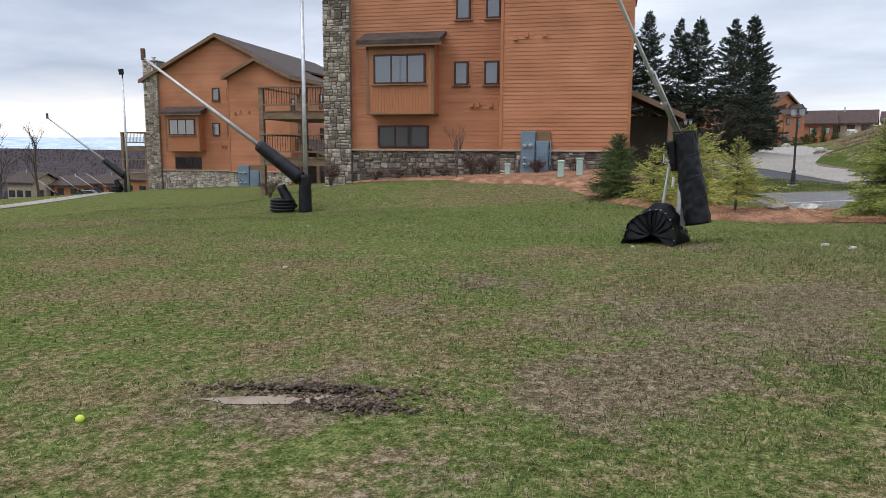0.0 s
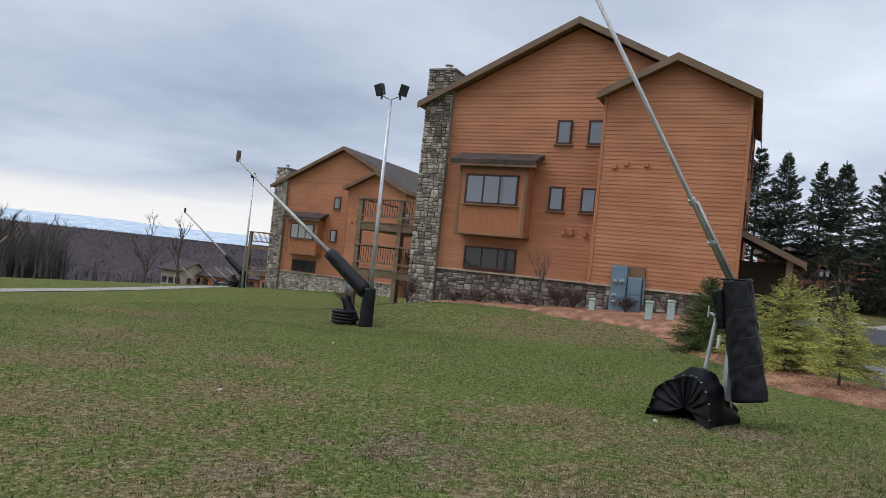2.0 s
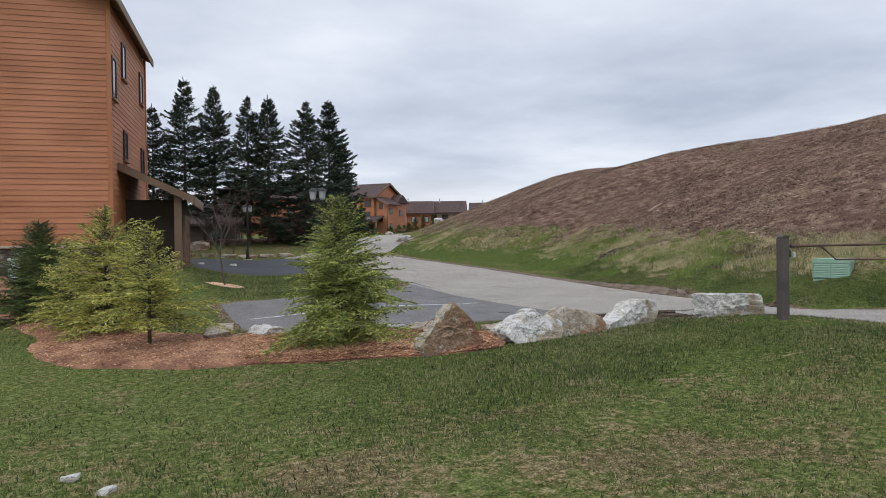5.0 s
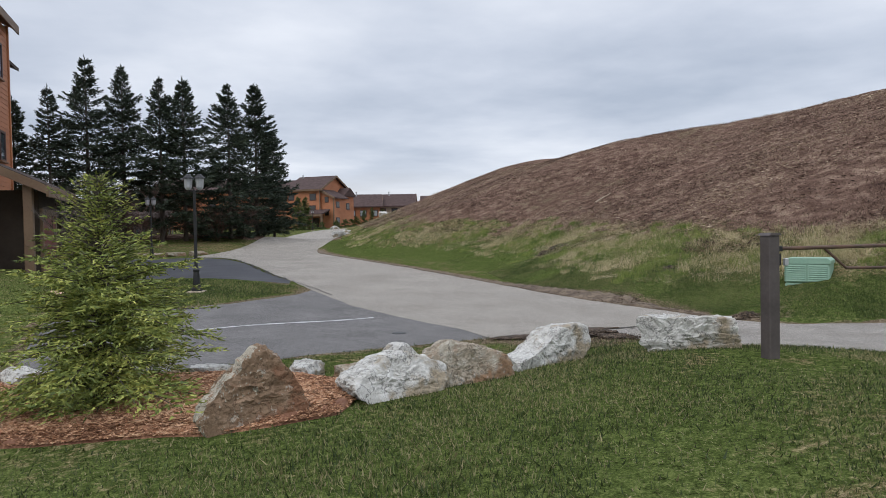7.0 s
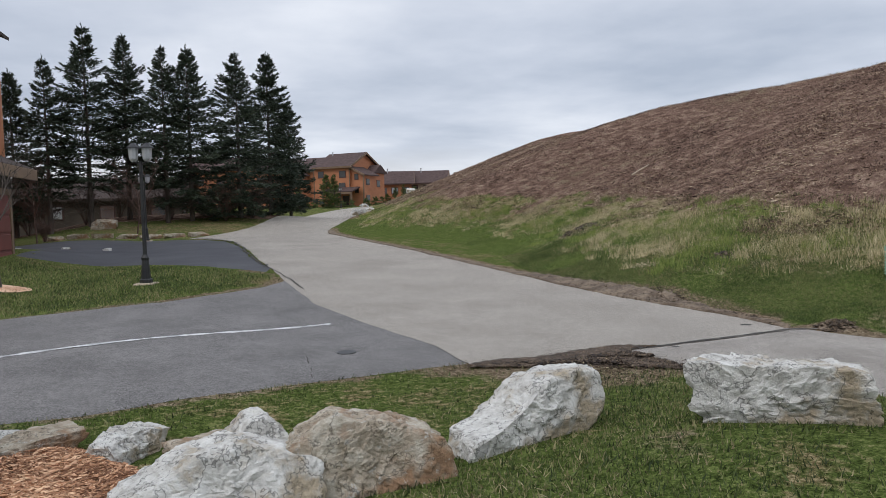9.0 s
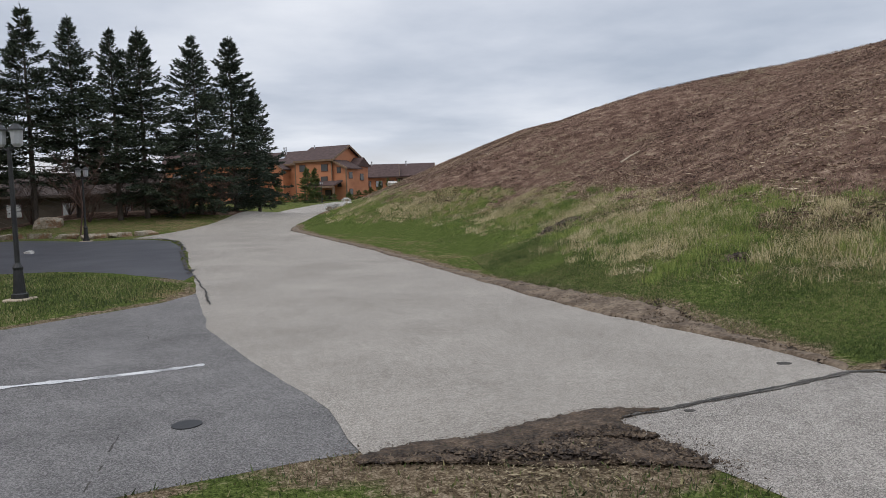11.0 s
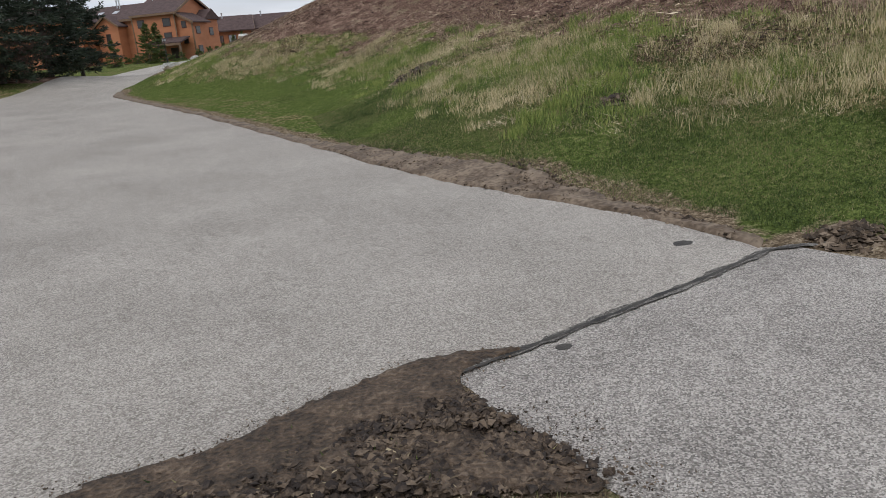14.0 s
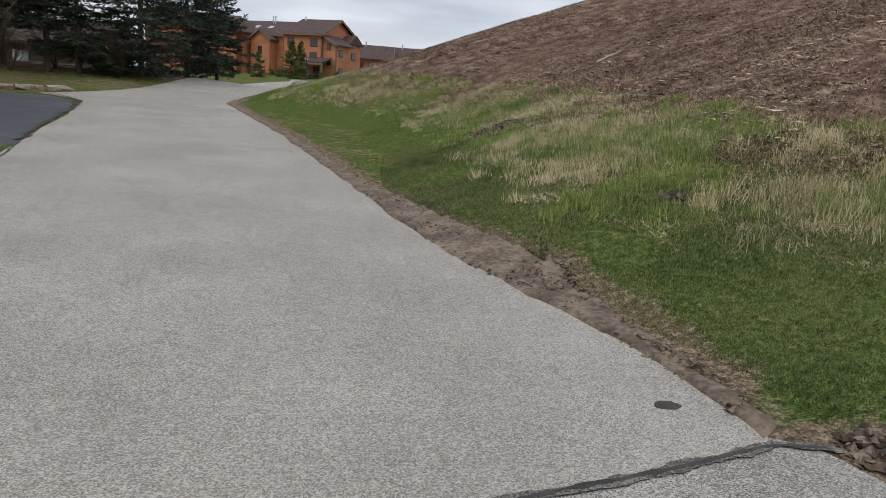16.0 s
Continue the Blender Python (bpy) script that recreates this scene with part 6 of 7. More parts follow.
def lance(at, rz, scale=1.0):
    t = thing("snow_lance", at, "raised snow-making lance with black padded covers", "snow gun", "snow lances", rz)
    part("lower_cover", sleeve((0.1, 0, -0.05), (0.12, 0, 1.4), 0.25, 0.22, 5, 12, 14, 0.03), "vinyl", t, "black padded cover", True)
    part("upper_cover", sleeve((-0.05, 0, 1.25), (-1.75, 0, 2.5), 0.27, 0.24, 7, 12, 14, 0.02), "vinyl", t, "", True)
    part("lance_tube", tube([(-1.6, 0, 2.4), (-4.3, 0, 4.26), (-6.6, 0, 5.85)], [0.09, 0.07, 0.05], 10), "lance", t, "pale aluminium tube", True)
    part("nozzle_head", boxes([(-6.75, -0.06, 5.8, -6.58, 0.06, 6.25)], 0.02), "rust", t, "orange nozzle head")
    part("small_cover", sleeve((-0.45, 0.1, 0.1), (-0.95, 0.1, 0.95), 0.2, 0.18, 9, 10, 10, 0.02), "vinyl", t, "", True)
    for k in range(4):
        part("hose_coil", tube([(-0.85 + 0.42 * math.cos(q * 0.45), 0.35 * math.sin(q * 0.45), 0.07 + 0.12 * k) for q in range(15)], 0.065, 8, None, False), "vinyl", t, "", True)
    part("hydrant", boxes([(-0.12, -0.05, 0.2, -0.02, 0.05, 0.75)], 0.02), "reddoor", t, "red hydrant valve")
    return t


gun = lance(lz(-23.95, 8.75), -1)
copy_thing(gun, pose(*lz(-50.2, 33.0), 0, 0, 3))
for k, (x, y, rz, f) in enumerate(((-88, 33.6, 180, 1.0), (-91.1, 72, 4, 0.6), (-86.9, 72, 7, 0.6), (-84.2, 72, 10, 0.6), (-82.1, 72, 13, 0.6))):
    copy_thing(gun, pose(*lz(x, y), 0, 0, rz)).scale = (f, f, f)


# ---- boxes, posts and small fixtures ----
meter = thing("meter_panel", (-16.36, 14.36, 0.55), "grey-blue electric meter cabinets on a wooden board", "electric box")
part("backboard", boxes([(0.0, 0.06, 0.15, 1.26, 0.14, 1.76)], 0.01), "trim", meter, "bare plywood board")
part("cabinet", boxes([(0.02, -0.16, -0.1, 0.62, 0.06, 1.72)], 0.02), "ebox", meter)
part("cabinet", boxes([(0.66, -0.14, -0.05, 1.2, 0.06, 1.32)], 0.02), "ebox", meter)
part("cabinet", boxes([(1.24, -0.10, 0.3, 1.30, 0.06, 1.3)], 0.01), "ebox", meter)
for x, z in ((0.2, 0.3), (0.45, 0.32), (0.2, 1.1), (0.45, 1.12), (0.2, 0.55)):
    c = part("meter", tube([(x, -0.16, z), (x, -0.20, z), (x, -0.27, z)], [0.095, 0.09, 0.075], 14), "steel", meter, "round electric meter")
    part("meter_glass", tube([(x, -0.27, z), (x, -0.285, z)], [0.07, 0.04], 14), "glass", c)
for z in (0.35, 0.9):
    part("breaker_door", boxes([(0.70, -0.155, z - 0.25, 1.16, -0.14, z + 0.25)], 0.008), "ebox", meter)
copy_thing(meter, pose(-42.0, 36.2, -1.55)).scale = (1.55, 1, 1)


def pedestal(x, y, w, hgt, label):
    t = thing("utility_pedestal", lz(x, y, 0.04), label, "utility box", "utility pedestals")
    part("body", boxes([(-w / 2, -w * 0.4, -0.1, w / 2, w * 0.4, hgt)], 0.02), "pedestal", t)
    part("cap", boxes([(-w / 2 - 0.015, -w * 0.4 - 0.015, hgt, w / 2 + 0.015, w * 0.4 + 0.015, hgt + 0.09)], 0.025), "pedestal", t)


pedestal(-14.45, 11.6, 0.24, 0.56, "pale grey-green plastic utility pedestal in mulch")
pedestal(-13.75, 11.75, 0.24, 0.58, "pale grey-green plastic utility pedestal in mulch")
pedestal(-16.75, 13.2, 0.22, 0.4, "short green utility pedestal by the house wall")

box = thing("transformer_box", (5.25, 4.69, 0.50), "mint green louvred transformer box on the bank", "utility box", rz=-55)
part("pad", boxes([(-0.375, -0.285, -0.35, 0.375, 0.285, 0.012)], 0.005), "transformer", box)
part("body", boxes([(-0.38, -0.29, 0.01, 0.38, 0.29, 0.40)], 0.03), "transformer", box)
part("lid", prism([(-0.395, 0.38), (0.395, 0.38), (0.395, 0.44), (0.34, 0.485), (-0.34, 0.485), (-0.395, 0.44)], -0.305, 0.305), "transformer", box)
for k in range(8):
    z = 0.05 + k * 0.040
    for s in (-1, 1):
        part("louvre", prism([(0, 0), (0.022, 0.004), (0.0, 0.034)], -0.27 if s < 0 else 0.02, -0.02 if s < 0 else 0.27, bm=None), "transformer", box).matrix_basis = Matrix.Translation((-0.38, 0, z)) @ Matrix.Rotation(0, 4, "Z") @ Matrix.Diagonal((-1, 1, 1, 1))
        part("louvre", prism([(0, 0), (-0.022, 0.004), (0.0, 0.034)], -0.35 if s < 0 else 0.02, -0.02 if s < 0 else 0.35, axis="x"), "transformer", box).location = (0, -0.29, z)

gate = thing("gate_post", lz(-0.77, -0.55), "dark brown square steel gate post with a bar", "gate post")
part("post", boxes([(-0.062, -0.062, -0.1, 0.062, 0.062, 1.14)], 0.010), "post", gate)
part("post_cap", prism([(-0.072, 1.14), (0.072, 1.14), (0.05, 1.165), (-0.05, 1.165)], -0.072, 0.072), "post", gate)
part("hinge", boxes([(0.06, -0.03, 0.99, 0.13, 0.03, 1.04), (0.06, -0.04, 0.86, 0.10, 0.04, 0.97)], 0.006), "black", gate)
part("gate_bar", tube([(0.06, 0, 1.015), (4.4, -0.9, 1.05)], 0.018, 8), "rust", gate, "long rusty gate bar")
part("gate_brace", tube([(0.55, -0.1, 1.01), (0.76, -0.15, 0.82), (4.4, -0.9, 0.78)], 0.014, 8), "rust", gate)
part("padlock", boxes([(0.1, -0.09, 0.86, 0.14, -0.05, 0.93)], 0.008), "steel", gate)

stick = tagged(part("fallen_stick", tube([lz(10.2, 20.5, 0.05), lz(10.6, 20.6, 0.06), lz(11.1, 20.75, 0.07)], [0.035, 0.03, 0.018], 6), "tanwall"), "pale dead stick lying on the brown bank", "stick")
ball = bmesh.new()
bmesh.ops.create_icosphere(ball, subdivisions=2, radius=0.030)
bx, by = -16.12, -12.12
ob = part("lime_ball", ball, "lime", None, "", True)
ob.location = lz(bx, by, 0.02)
tagged(ob, "small lime-yellow ball on the grass", "ball")


# ---- far houses ----
def lodge(at, rz, w, d, eave, ridge, mat, label, floors=3, bays=4, porch=True, roof="shingle"):
    """A plain gabled house; its ridge runs along x, windows on the front and the right gable."""
    t = thing("lodge", at, label, "house", "far houses", rz)
    part("wall", prism([(0, -3), (d, -3), (d, eave), (d / 2, ridge - 0.25), (0, eave)], 0, w, axis="x"), mat, t)
    for s in (0, 1):
        y0, yr = (-0.6, d / 2) if s == 0 else (d + 0.6, d / 2)
        drop = (ridge - eave) / (d / 2) * 0.6
        part("roof", prism([(y0, eave - drop + 0.1), (yr, ridge), (yr, ridge + 0.22), (y0, eave - drop + 0.32)], -0.6, w + 0.6, axis="x"), roof, t)
        part("fascia", prism([(y0, eave - drop - 0.05), (yr, ridge - 0.1), (yr, ridge + 0.2), (y0, eave - drop + 0.28)], w + 0.6, w + 0.66, axis="x"), "fascia", t)
    for f in range(floors):
        z = 0.9 + f * 2.9
        for b in range(bays):
            x = (b + 0.5) * w / bays
            wd = part("window", boxes([(x - 0.65, -0.06, z, x + 0.65, 0.02, z + 1.25)], 0.02), "frame", t)
            part("pane", boxes([(x - 0.55, -0.08, z + 0.1, x + 0.55, -0.06, z + 1.15)]), "glass", wd)
        for y in (d * 0.3, d * 0.7):
            wd = part("window", boxes([(w - 0.02, y - 0.55, z, w + 0.06, y + 0.55, z + 1.25)], 0.02), "frame", t)
            part("pane", boxes([(w + 0.06, y - 0.45, z + 0.1, w + 0.08, y + 0.45, z + 1.15)]), "glass", wd)
    if porch:
        part("porch_roof", prism([(-3.0, 2.7), (0, 3.6), (0, 3.8), (-3.0, 2.9)], w * 0.5, w * 0.98, axis="x"), roof, t)
        for x in (w * 0.53, w * 0.95):
            part("porch_post", boxes([(x - 0.15, -2.9, -1, x + 0.15, -2.6, 2.75)]), "fascia", t)
    part("flue", tube([(w * 0.3, d * 0.42, ridge - 0.8), (w * 0.3, d * 0.42, ridge + 0.5), (w * 0.3, d * 0.42, ridge + 0.7)], [0.1, 0.1, 0.15], 8), "steel", t)
    return t


def far_window(parent, x0, x1, z0, z1, y, axis="y"):
    """A small far window: frame and pane on a front (axis y) or an end wall (axis x)."""
    put = (lambda a, b, c, d, e, f: (a, b, c, d, e, f)) if axis == "y" else (lambda a, b, c, d, e, f: (-e, a, c, -b, d, f))
    w = part("window", boxes([put(x0, y - 0.05, z0, x1, y + 0.02, z1)], 0.02), "frame", parent)
    part("pane", boxes([put(x0 + 0.1, y - 0.07, z0 + 0.1, x1 - 0.1, y - 0.05, z1 - 0.1)]), "glass_dark", w)


def gable_roof(parent, x0, x1, y0, y1, eave, ridge, over=0.5, end=True):
    """Two roof slopes with the ridge along x, and rake boards at the right-hand end."""
    ym, slope = (y0 + y1) / 2, (ridge - eave) / ((y1 - y0) / 2)
    for ye in (y0 - over, y1 + over):
        ze = eave - slope * over
        part("roof", prism([(ye, ze + 0.04), (ym, ridge + 0.04), (ym, ridge + 0.22), (ye, ze + 0.22)], x0, x1 + over, axis="x"), "roofred", parent)
        if end:
            part("fascia", prism([(ye, ze - 0.14), (ym, ridge - 0.14), (ym, ridge + 0.2), (ye, ze + 0.2)], x1 + over, x1 + over + 0.06, axis="x"), "fascia", parent)
    part("eave_board", boxes([(x0, y0 - over - 0.05, eave - slope * over - 0.1, x1 + over, y0 - over, eave - slope * over + 0.2)]), "fascia", parent)


# the orange lodge at the end of the road
end_lodge = thing("lodge", (13.4 - 0.766 * 7.0, 113.4 + 0.643 * 7.0, 2.8), "orange three-storey lodge with red-brown roofs at the road's end", "house", "far houses", -40)
part("wall", prism([(0, -3), (10, -3), (10, 6.4), (5, 8.7), (0, 6.4)], 0, 7.0, axis="x"), "siding", end_lodge)
gable_roof(end_lodge, 0, 7.0, 0, 10, 6.45, 8.8)
part("wall", prism([(0.6, -3), (10, -3), (10, 6.1), (5.3, 8.2), (0.6, 6.1)], -12.0, 0.0, axis="x"), "siding", end_lodge)
gable_roof(end_lodge, -12.0, -0.6, 0.6, 10, 6.15, 8.35, 0.5, False)
for x0, front, eave, peak in ((-5.2, -1.3, 5.3, 6.6), (-11.0, -2.4, 6.2, 7.9)):
    w = 3.6 if x0 > -6 else 5.0
    xm, slope = x0 + w / 2, (peak - eave) / (w / 2)
    part("wall", prism([(x0, -3), (x0 + w, -3), (x0 + w, eave), (xm, peak), (x0, eave)], front, 0.8), "siding", end_lodge)
    for xe in (x0 - 0.4, x0 + w + 0.4):
        part("roof", prism([(xe, eave - 0.4 * slope + 0.03), (xm, peak + 0.03), (xm, peak + 0.2), (xe, eave - 0.4 * slope + 0.2)], front - 0.4, 4.0), "roofred", end_lodge)
        part("fascia", prism([(xe, eave - 0.4 * slope - 0.12), (xm, peak - 0.12), (xm, peak + 0.18), (xe, eave - 0.4 * slope + 0.18)], front - 0.46, front - 0.4), "fascia", end_lodge)
    far_window(end_lodge, xm - 0.4, xm + 0.4, 2.9, 4.2, front)
part("wall", prism([(7.0, -3), (9.4, -3), (9.4, 5.0), (7.0, 6.2)], 0.4, 4.5), "siding", end_lodge)
part("shed_roof", prism([(7.0, 6.2), (9.9, 4.75), (9.9, 4.95), (7.0, 6.4)], 0.0, 4.9), "roofred", end_lodge)
part("fascia", prism([(7.0, 6.05), (9.9, 4.6), (9.9, 4.95), (7.0, 6.4)], -0.06, 0.0), "fascia", end_lodge)
part("wall", boxes([(7.0, 5.2, -3, 8.6, 9.0, 5.4)]), "siding", end_lodge)
part("shed_roof", prism([(4.7, 5.35), (9.5, 5.35), (7.1, 6.9)], 7.0, 9.0, axis="x"), "roofred", end_lodge)
for x in (0.0, 7.0, 9.4):
    part("corner_board", boxes([(x - 0.09, (0.34 if x > 9 else -0.06), -2, x + 0.09, (0.5 if x > 9 else 0.06), 4.9 if x > 9 else 6.3)]), "fascia", end_lodge)
for x0, x1, z0, z1 in ((0.8, 2.0, 4.6, 5.75), (5.0, 6.3, 4.5, 5.7), (4.9, 6.2, 2.9, 3.7)):
    far_window(end_lodge, x0, x1, z0, z1, 0.0)
for x0, x1, z0, z1, y in ((7.7, 8.5, 4.1, 5.1, 0.4), (7.7, 8.5, 1.9, 3.0, 0.4)):
    far_window(end_lodge, x0, x1, z0, z1, y)
for y0, y1, z0, z1, x in ((1.2, 2.4, 3.2, 4.3, 9.4), (1.2, 2.4, 0.5, 1.6, 9.4), (6.2, 7.4, 3.0, 4.2, 8.6)):
    far_window(end_lodge, y0, y1, z0, z1, -x, "x")
part("porch_roof", prism([(-2.7, 2.0), (0, 2.75), (0, 2.95), (-2.7, 2.2)], 3.2, 9.0, axis="x"), "roofred", end_lodge)
part("porch_beam", boxes([(3.2, -2.75, 1.75, 9.0, -2.6, 2.05)]), "fascia", end_lodge)
for x in (3.4, 6.1, 8.8):
    part("porch_post", boxes([(x - 0.14, -2.7, -2, x + 0.14, -2.45, 1.8)]), "fascia", end_lodge)
part("porch_door", boxes([(5.6, -0.05, -1, 6.8, 0.0, 1.5)]), "wood_dark", end_lodge)
for x, y in ((1.2, 4.2), (-4.6, 4.2), (-5.2, 4.4)):
    part("flue", tube([(x, y, 7.6), (x, y, 9.1), (x, y, 9.15), (x, y, 9.3)], [0.09, 0.09, 0.14, 0.12], 8), "steel", end_lodge)
for x in (-7.6, -4.9):
    part("skylight", prism([(2.4, 7.15), (3.3, 7.57), (3.3, 7.66), (2.4, 7.24)], x, x + 0.9, axis="x"), "lampglass", end_lodge)
lodge((-12, 119, 2.6), -4, 13, 9.0, 6.4, 8.6, "siding", "orange lodge half hidden behind the spruces", 2, 4, False, "roofred")
lodge((20.9, 128.3, 3.9), -12, 6.4, 8.0, 2.9, 5.2, "siding", "low orange lodge with a red-brown shingle roof", 1, 3, False, "roofred")
lodge((27.2, 129.5, 4.3), -20, 7.0, 8.5, 2.6, 4.9, "tanwall", "low tan lodge with a red-brown shingle roof", 1, 3, False, "roofred")
lodge((43, 150, 4), -20, 9, 7, 4.0, 6.0, "siding", "orange lodge peeping over the bank", 1, 2, False, "roofred")
lodge((-26, 66, 0.6), -4, 17, 8, 2.7, 4.6, "wood_dark", "low brown lodge behind the spruces", 1, 4, False)
spruce(lz(8.0, 100), 4.9, 1.9, 0.03, 0.9, 505, "broad green spruce before the far lodge", "far garden trees", "yew")
spruce(lz(9.3, 101.5), 4.9, 1.5, 0.03, 0.9, 506, "broad green spruce before the far lodge", "far garden trees", "yew")
spruce(lz(3.4, 92), 2.9, 1.2, 0.03, 0.9, 507, "small spruce on the far verge", "far garden trees", "yew")
for k, (x, y, h) in enumerate(((23.6, 125, 2.6), (25.3, 125.5, 3.0), (27.6, 126.5, 2.6))):
    conifer("cypress", lz(x, y), h, 0.8, "yew", "narrow dark evergreen by the far lodges", 510 + k, 0.25, 8, 5, 0.07, 0.3, 0.02, 0.4, 0.9, 0.1, "far garden trees", 0.45, 0.3, 0.8)

for k, (x, y, h) in enumerate(((5.6, 107.5, 0.9), (6.9, 107.2, 1.1), (11.6, 108.4, 0.9), (12.9, 108.8, 1.0), (15.4, 109.5, 1.1), (17.2, 111.0, 1.3), (18.6, 113.0, 1.2), (20.4, 117.0, 1.6))):
    spruce(lz(x, y), h, 1.1, 0.02, 1.0, 520 + k, "low dark clipped evergreen shrub before a lodge", "far garden shrubs", "yew")

# village below to the west
def vz(x, y):
    return float(land(x, y))


for k, (x, y, w, d, e, r, mat, lab, fl) in enumerate((
        (-121.5, 93, 5.4, 7, 3.6, 5.3, "tanwall", "tan village house with a stepped gable", 1), (-115, 97, 8, 8, 2.7, 4.2, "siding", "orange village row house", 1), (-107, 98, 7, 8, 2.7, 4.2, "siding", "orange village row house", 1),
        (-99, 96, 8, 8, 3.2, 4.6, "siding", "orange village house near the track", 1), (-138, 120, 10, 8, 3.5, 5.5, "tanwall", "pale village house among trees", 1))):
    lodge((x, y, vz(x, y) + 0.4), 8 * (k % 3), w, d, e, r, mat, lab, fl, 3, False)
shed = thing("lift_shed", (-90, 24.0, -5.0), "dark wooden lift hut with a green metal roof", "hut", rz=86)
part("wall", boxes([(-3.0, -3, -7, 3.0, 3, 1.5)], 0.03), "wood_dark", shed)
for s in (-1, 1):
    part("roof", prism([(s * 3.8, 1.15), (0, 2.7), (0, 2.85), (s * 3.8, 1.3)], -3.6, 3.6), "greenroof", shed, "green metal roof")
part("door", boxes([(-0.5, -3.05, 0.0, 0.5, -2.98, 2.0)], 0.01), "black", shed)
tower = thing("lift_tower", (-93, 21.7, -8.4), "dark steel chairlift tower with sheaves", "lift tower")
part("mast", tube([(0, 0, -3), (0, 0, 9.5)], 0.2, 10), "black", tower)
part("crossarm", boxes([(-0.12, -0.4, 9.1, 0.12, 2.2, 9.3)], 0.02), "black", tower)
part("sheave", boxes([(-0.5, 1.9, 8.5, 0.5, 2.1, 8.9)], 0.05), "black", tower)
mast = thing("steel_mast", (-84, 22.0, -8.0), "plain dark steel mast near the lift hut", "pole")
part("mast", tube([(0, 0, -3), (0, 0, 8.4)], 0.22, 12), "black", mast)
for k, (x, y, col, lab) in enumerate(((-88, 74, "carblue", "dark blue car parked in the village"), (-93, 84, "yellow", "yellow car parked in the village"))):
    car = thing("car", (x, y, vz(x, y)), lab, "car", "parked cars", 20)
    part("body", prism([(-2.1, 0.3), (2.1, 0.3), (2.1, 0.8), (1.2, 0.95), (0.7, 1.45), (-1.0, 1.45), (-1.6, 0.95), (-2.1, 0.85)], -0.85, 0.85), col, car)
    part("windows", prism([(-1.35, 0.98), (1.05, 0.98), (0.62, 1.38), (-0.92, 1.38)], -0.87, 0.87), "glass", car)
    for wx in (-1.3, 1.3):
        for wy in (-0.8, 0.8):
            part("wheel", tube([(wx, wy - 0.1, 0.32), (wx, wy + 0.1, 0.32)], 0.32, 12), "black", car)


# ---- woods and far hills ----
def woods(name, spots, rnd, label, tall=(9, 16)):
    """Bare winter woods: trunks with fans of thin limbs."""
    vs = []
    for x, y, far in spots:
        z, h = float(land(x, y)), rnd.uniform(*tall) * (1.0 if far < 250 else 0.65)
        w = 0.05 + far * 0.0006
        vs += [(x - w * 2, y, z - 1), (x + w * 2, y, z - 1), (x, y, z + h * 0.9)]
        for k in range(22 if far < 160 else 12 if far < 350 else 9):
            a, s = rnd.uniform(0, 6.28), rnd.uniform(0.3, 0.8)
            r = h * rnd.uniform(0.12, 0.28)
            bx_, by_, bz = x + 0.2 * math.cos(a), y + 0.2 * math.sin(a), z + h * s
            tx, ty, tz = x + r * math.cos(a), y + r * math.sin(a), z + h * min(1.0, s + rnd.uniform(0.12, 0.35))
            ww = 0.03 + far * 0.0009
            vs += [(bx_ - ww, by_ + ww, bz), (bx_ + ww, by_ - ww, bz), (tx, ty, tz)]
    me_ = np_mesh(name, vs, np.arange(len(vs)).reshape(-1, 3))
    return tagged(part(name, me_, "farwood"), label, "woods", kind="stuff")


rnd = random.Random(77)
spots = []
for k in range(9000):
    far = 105 + 900 * rnd.random() ** 1.9
    az = radians(rnd.uniform(-100, -12))
    x, y = -12 + far * math.sin(az), -14 + far * math.cos(az)
    s = -0.85 * x + 0.35 * y - 48
    if s < 42 or (far < 190 and -52 < math.degrees(az) < -33) or (far < 150 and math.degrees(az) > -40):
        continue
    spots.append((x, y, far))
woods("bare_woods", spots, rnd, "bare brown winter woods down the valley", (6, 11))
spots = []
for k in range(7000):
    far = 950 + 1500 * rnd.random()
    az = radians(rnd.uniform(-105, -10))
    spots.append((-12 + far * math.sin(az), -14 + far * math.cos(az), far))
woods("far_woods", spots, rnd, "far brown wooded ridge", (4, 7))
for k, (x, y, h) in enumerate(((-84, 30, 8.5), (-87, 36, 9.5), (-90, 43, 9.5), (-86, 39, 8.5), (-92, 34, 9), (-94, 47, 9.5), (-82, 52, 9), (-88, 33, 8), (-85, 41, 9), (-89, 40, 9.8), (-91, 38.5, 9.0), (-84, 35, 8), (-93, 41, 10), (-80, 56, 9.5))):
    bare_tree("woodland_tree", lz(x, y), h, 0.5, 600 + k, "tall leafless tree at the edge of the slope", 4, "bark", "trees at the slope's edge")
# Backdrop strips; their blue glow stands in for haze over distant slopes.
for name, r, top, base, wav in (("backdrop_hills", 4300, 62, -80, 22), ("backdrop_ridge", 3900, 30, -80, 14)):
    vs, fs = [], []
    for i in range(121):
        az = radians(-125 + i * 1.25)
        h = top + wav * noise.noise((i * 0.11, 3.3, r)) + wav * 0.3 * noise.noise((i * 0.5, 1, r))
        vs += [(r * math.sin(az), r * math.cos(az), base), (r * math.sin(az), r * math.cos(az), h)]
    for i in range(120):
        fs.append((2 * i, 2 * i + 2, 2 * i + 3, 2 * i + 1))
    tagged(part(name, np_mesh(name, vs, fs), "farhills"), "glowing backdrop hills with blue haze painted in, on the western horizon", "hills", kind="structure")


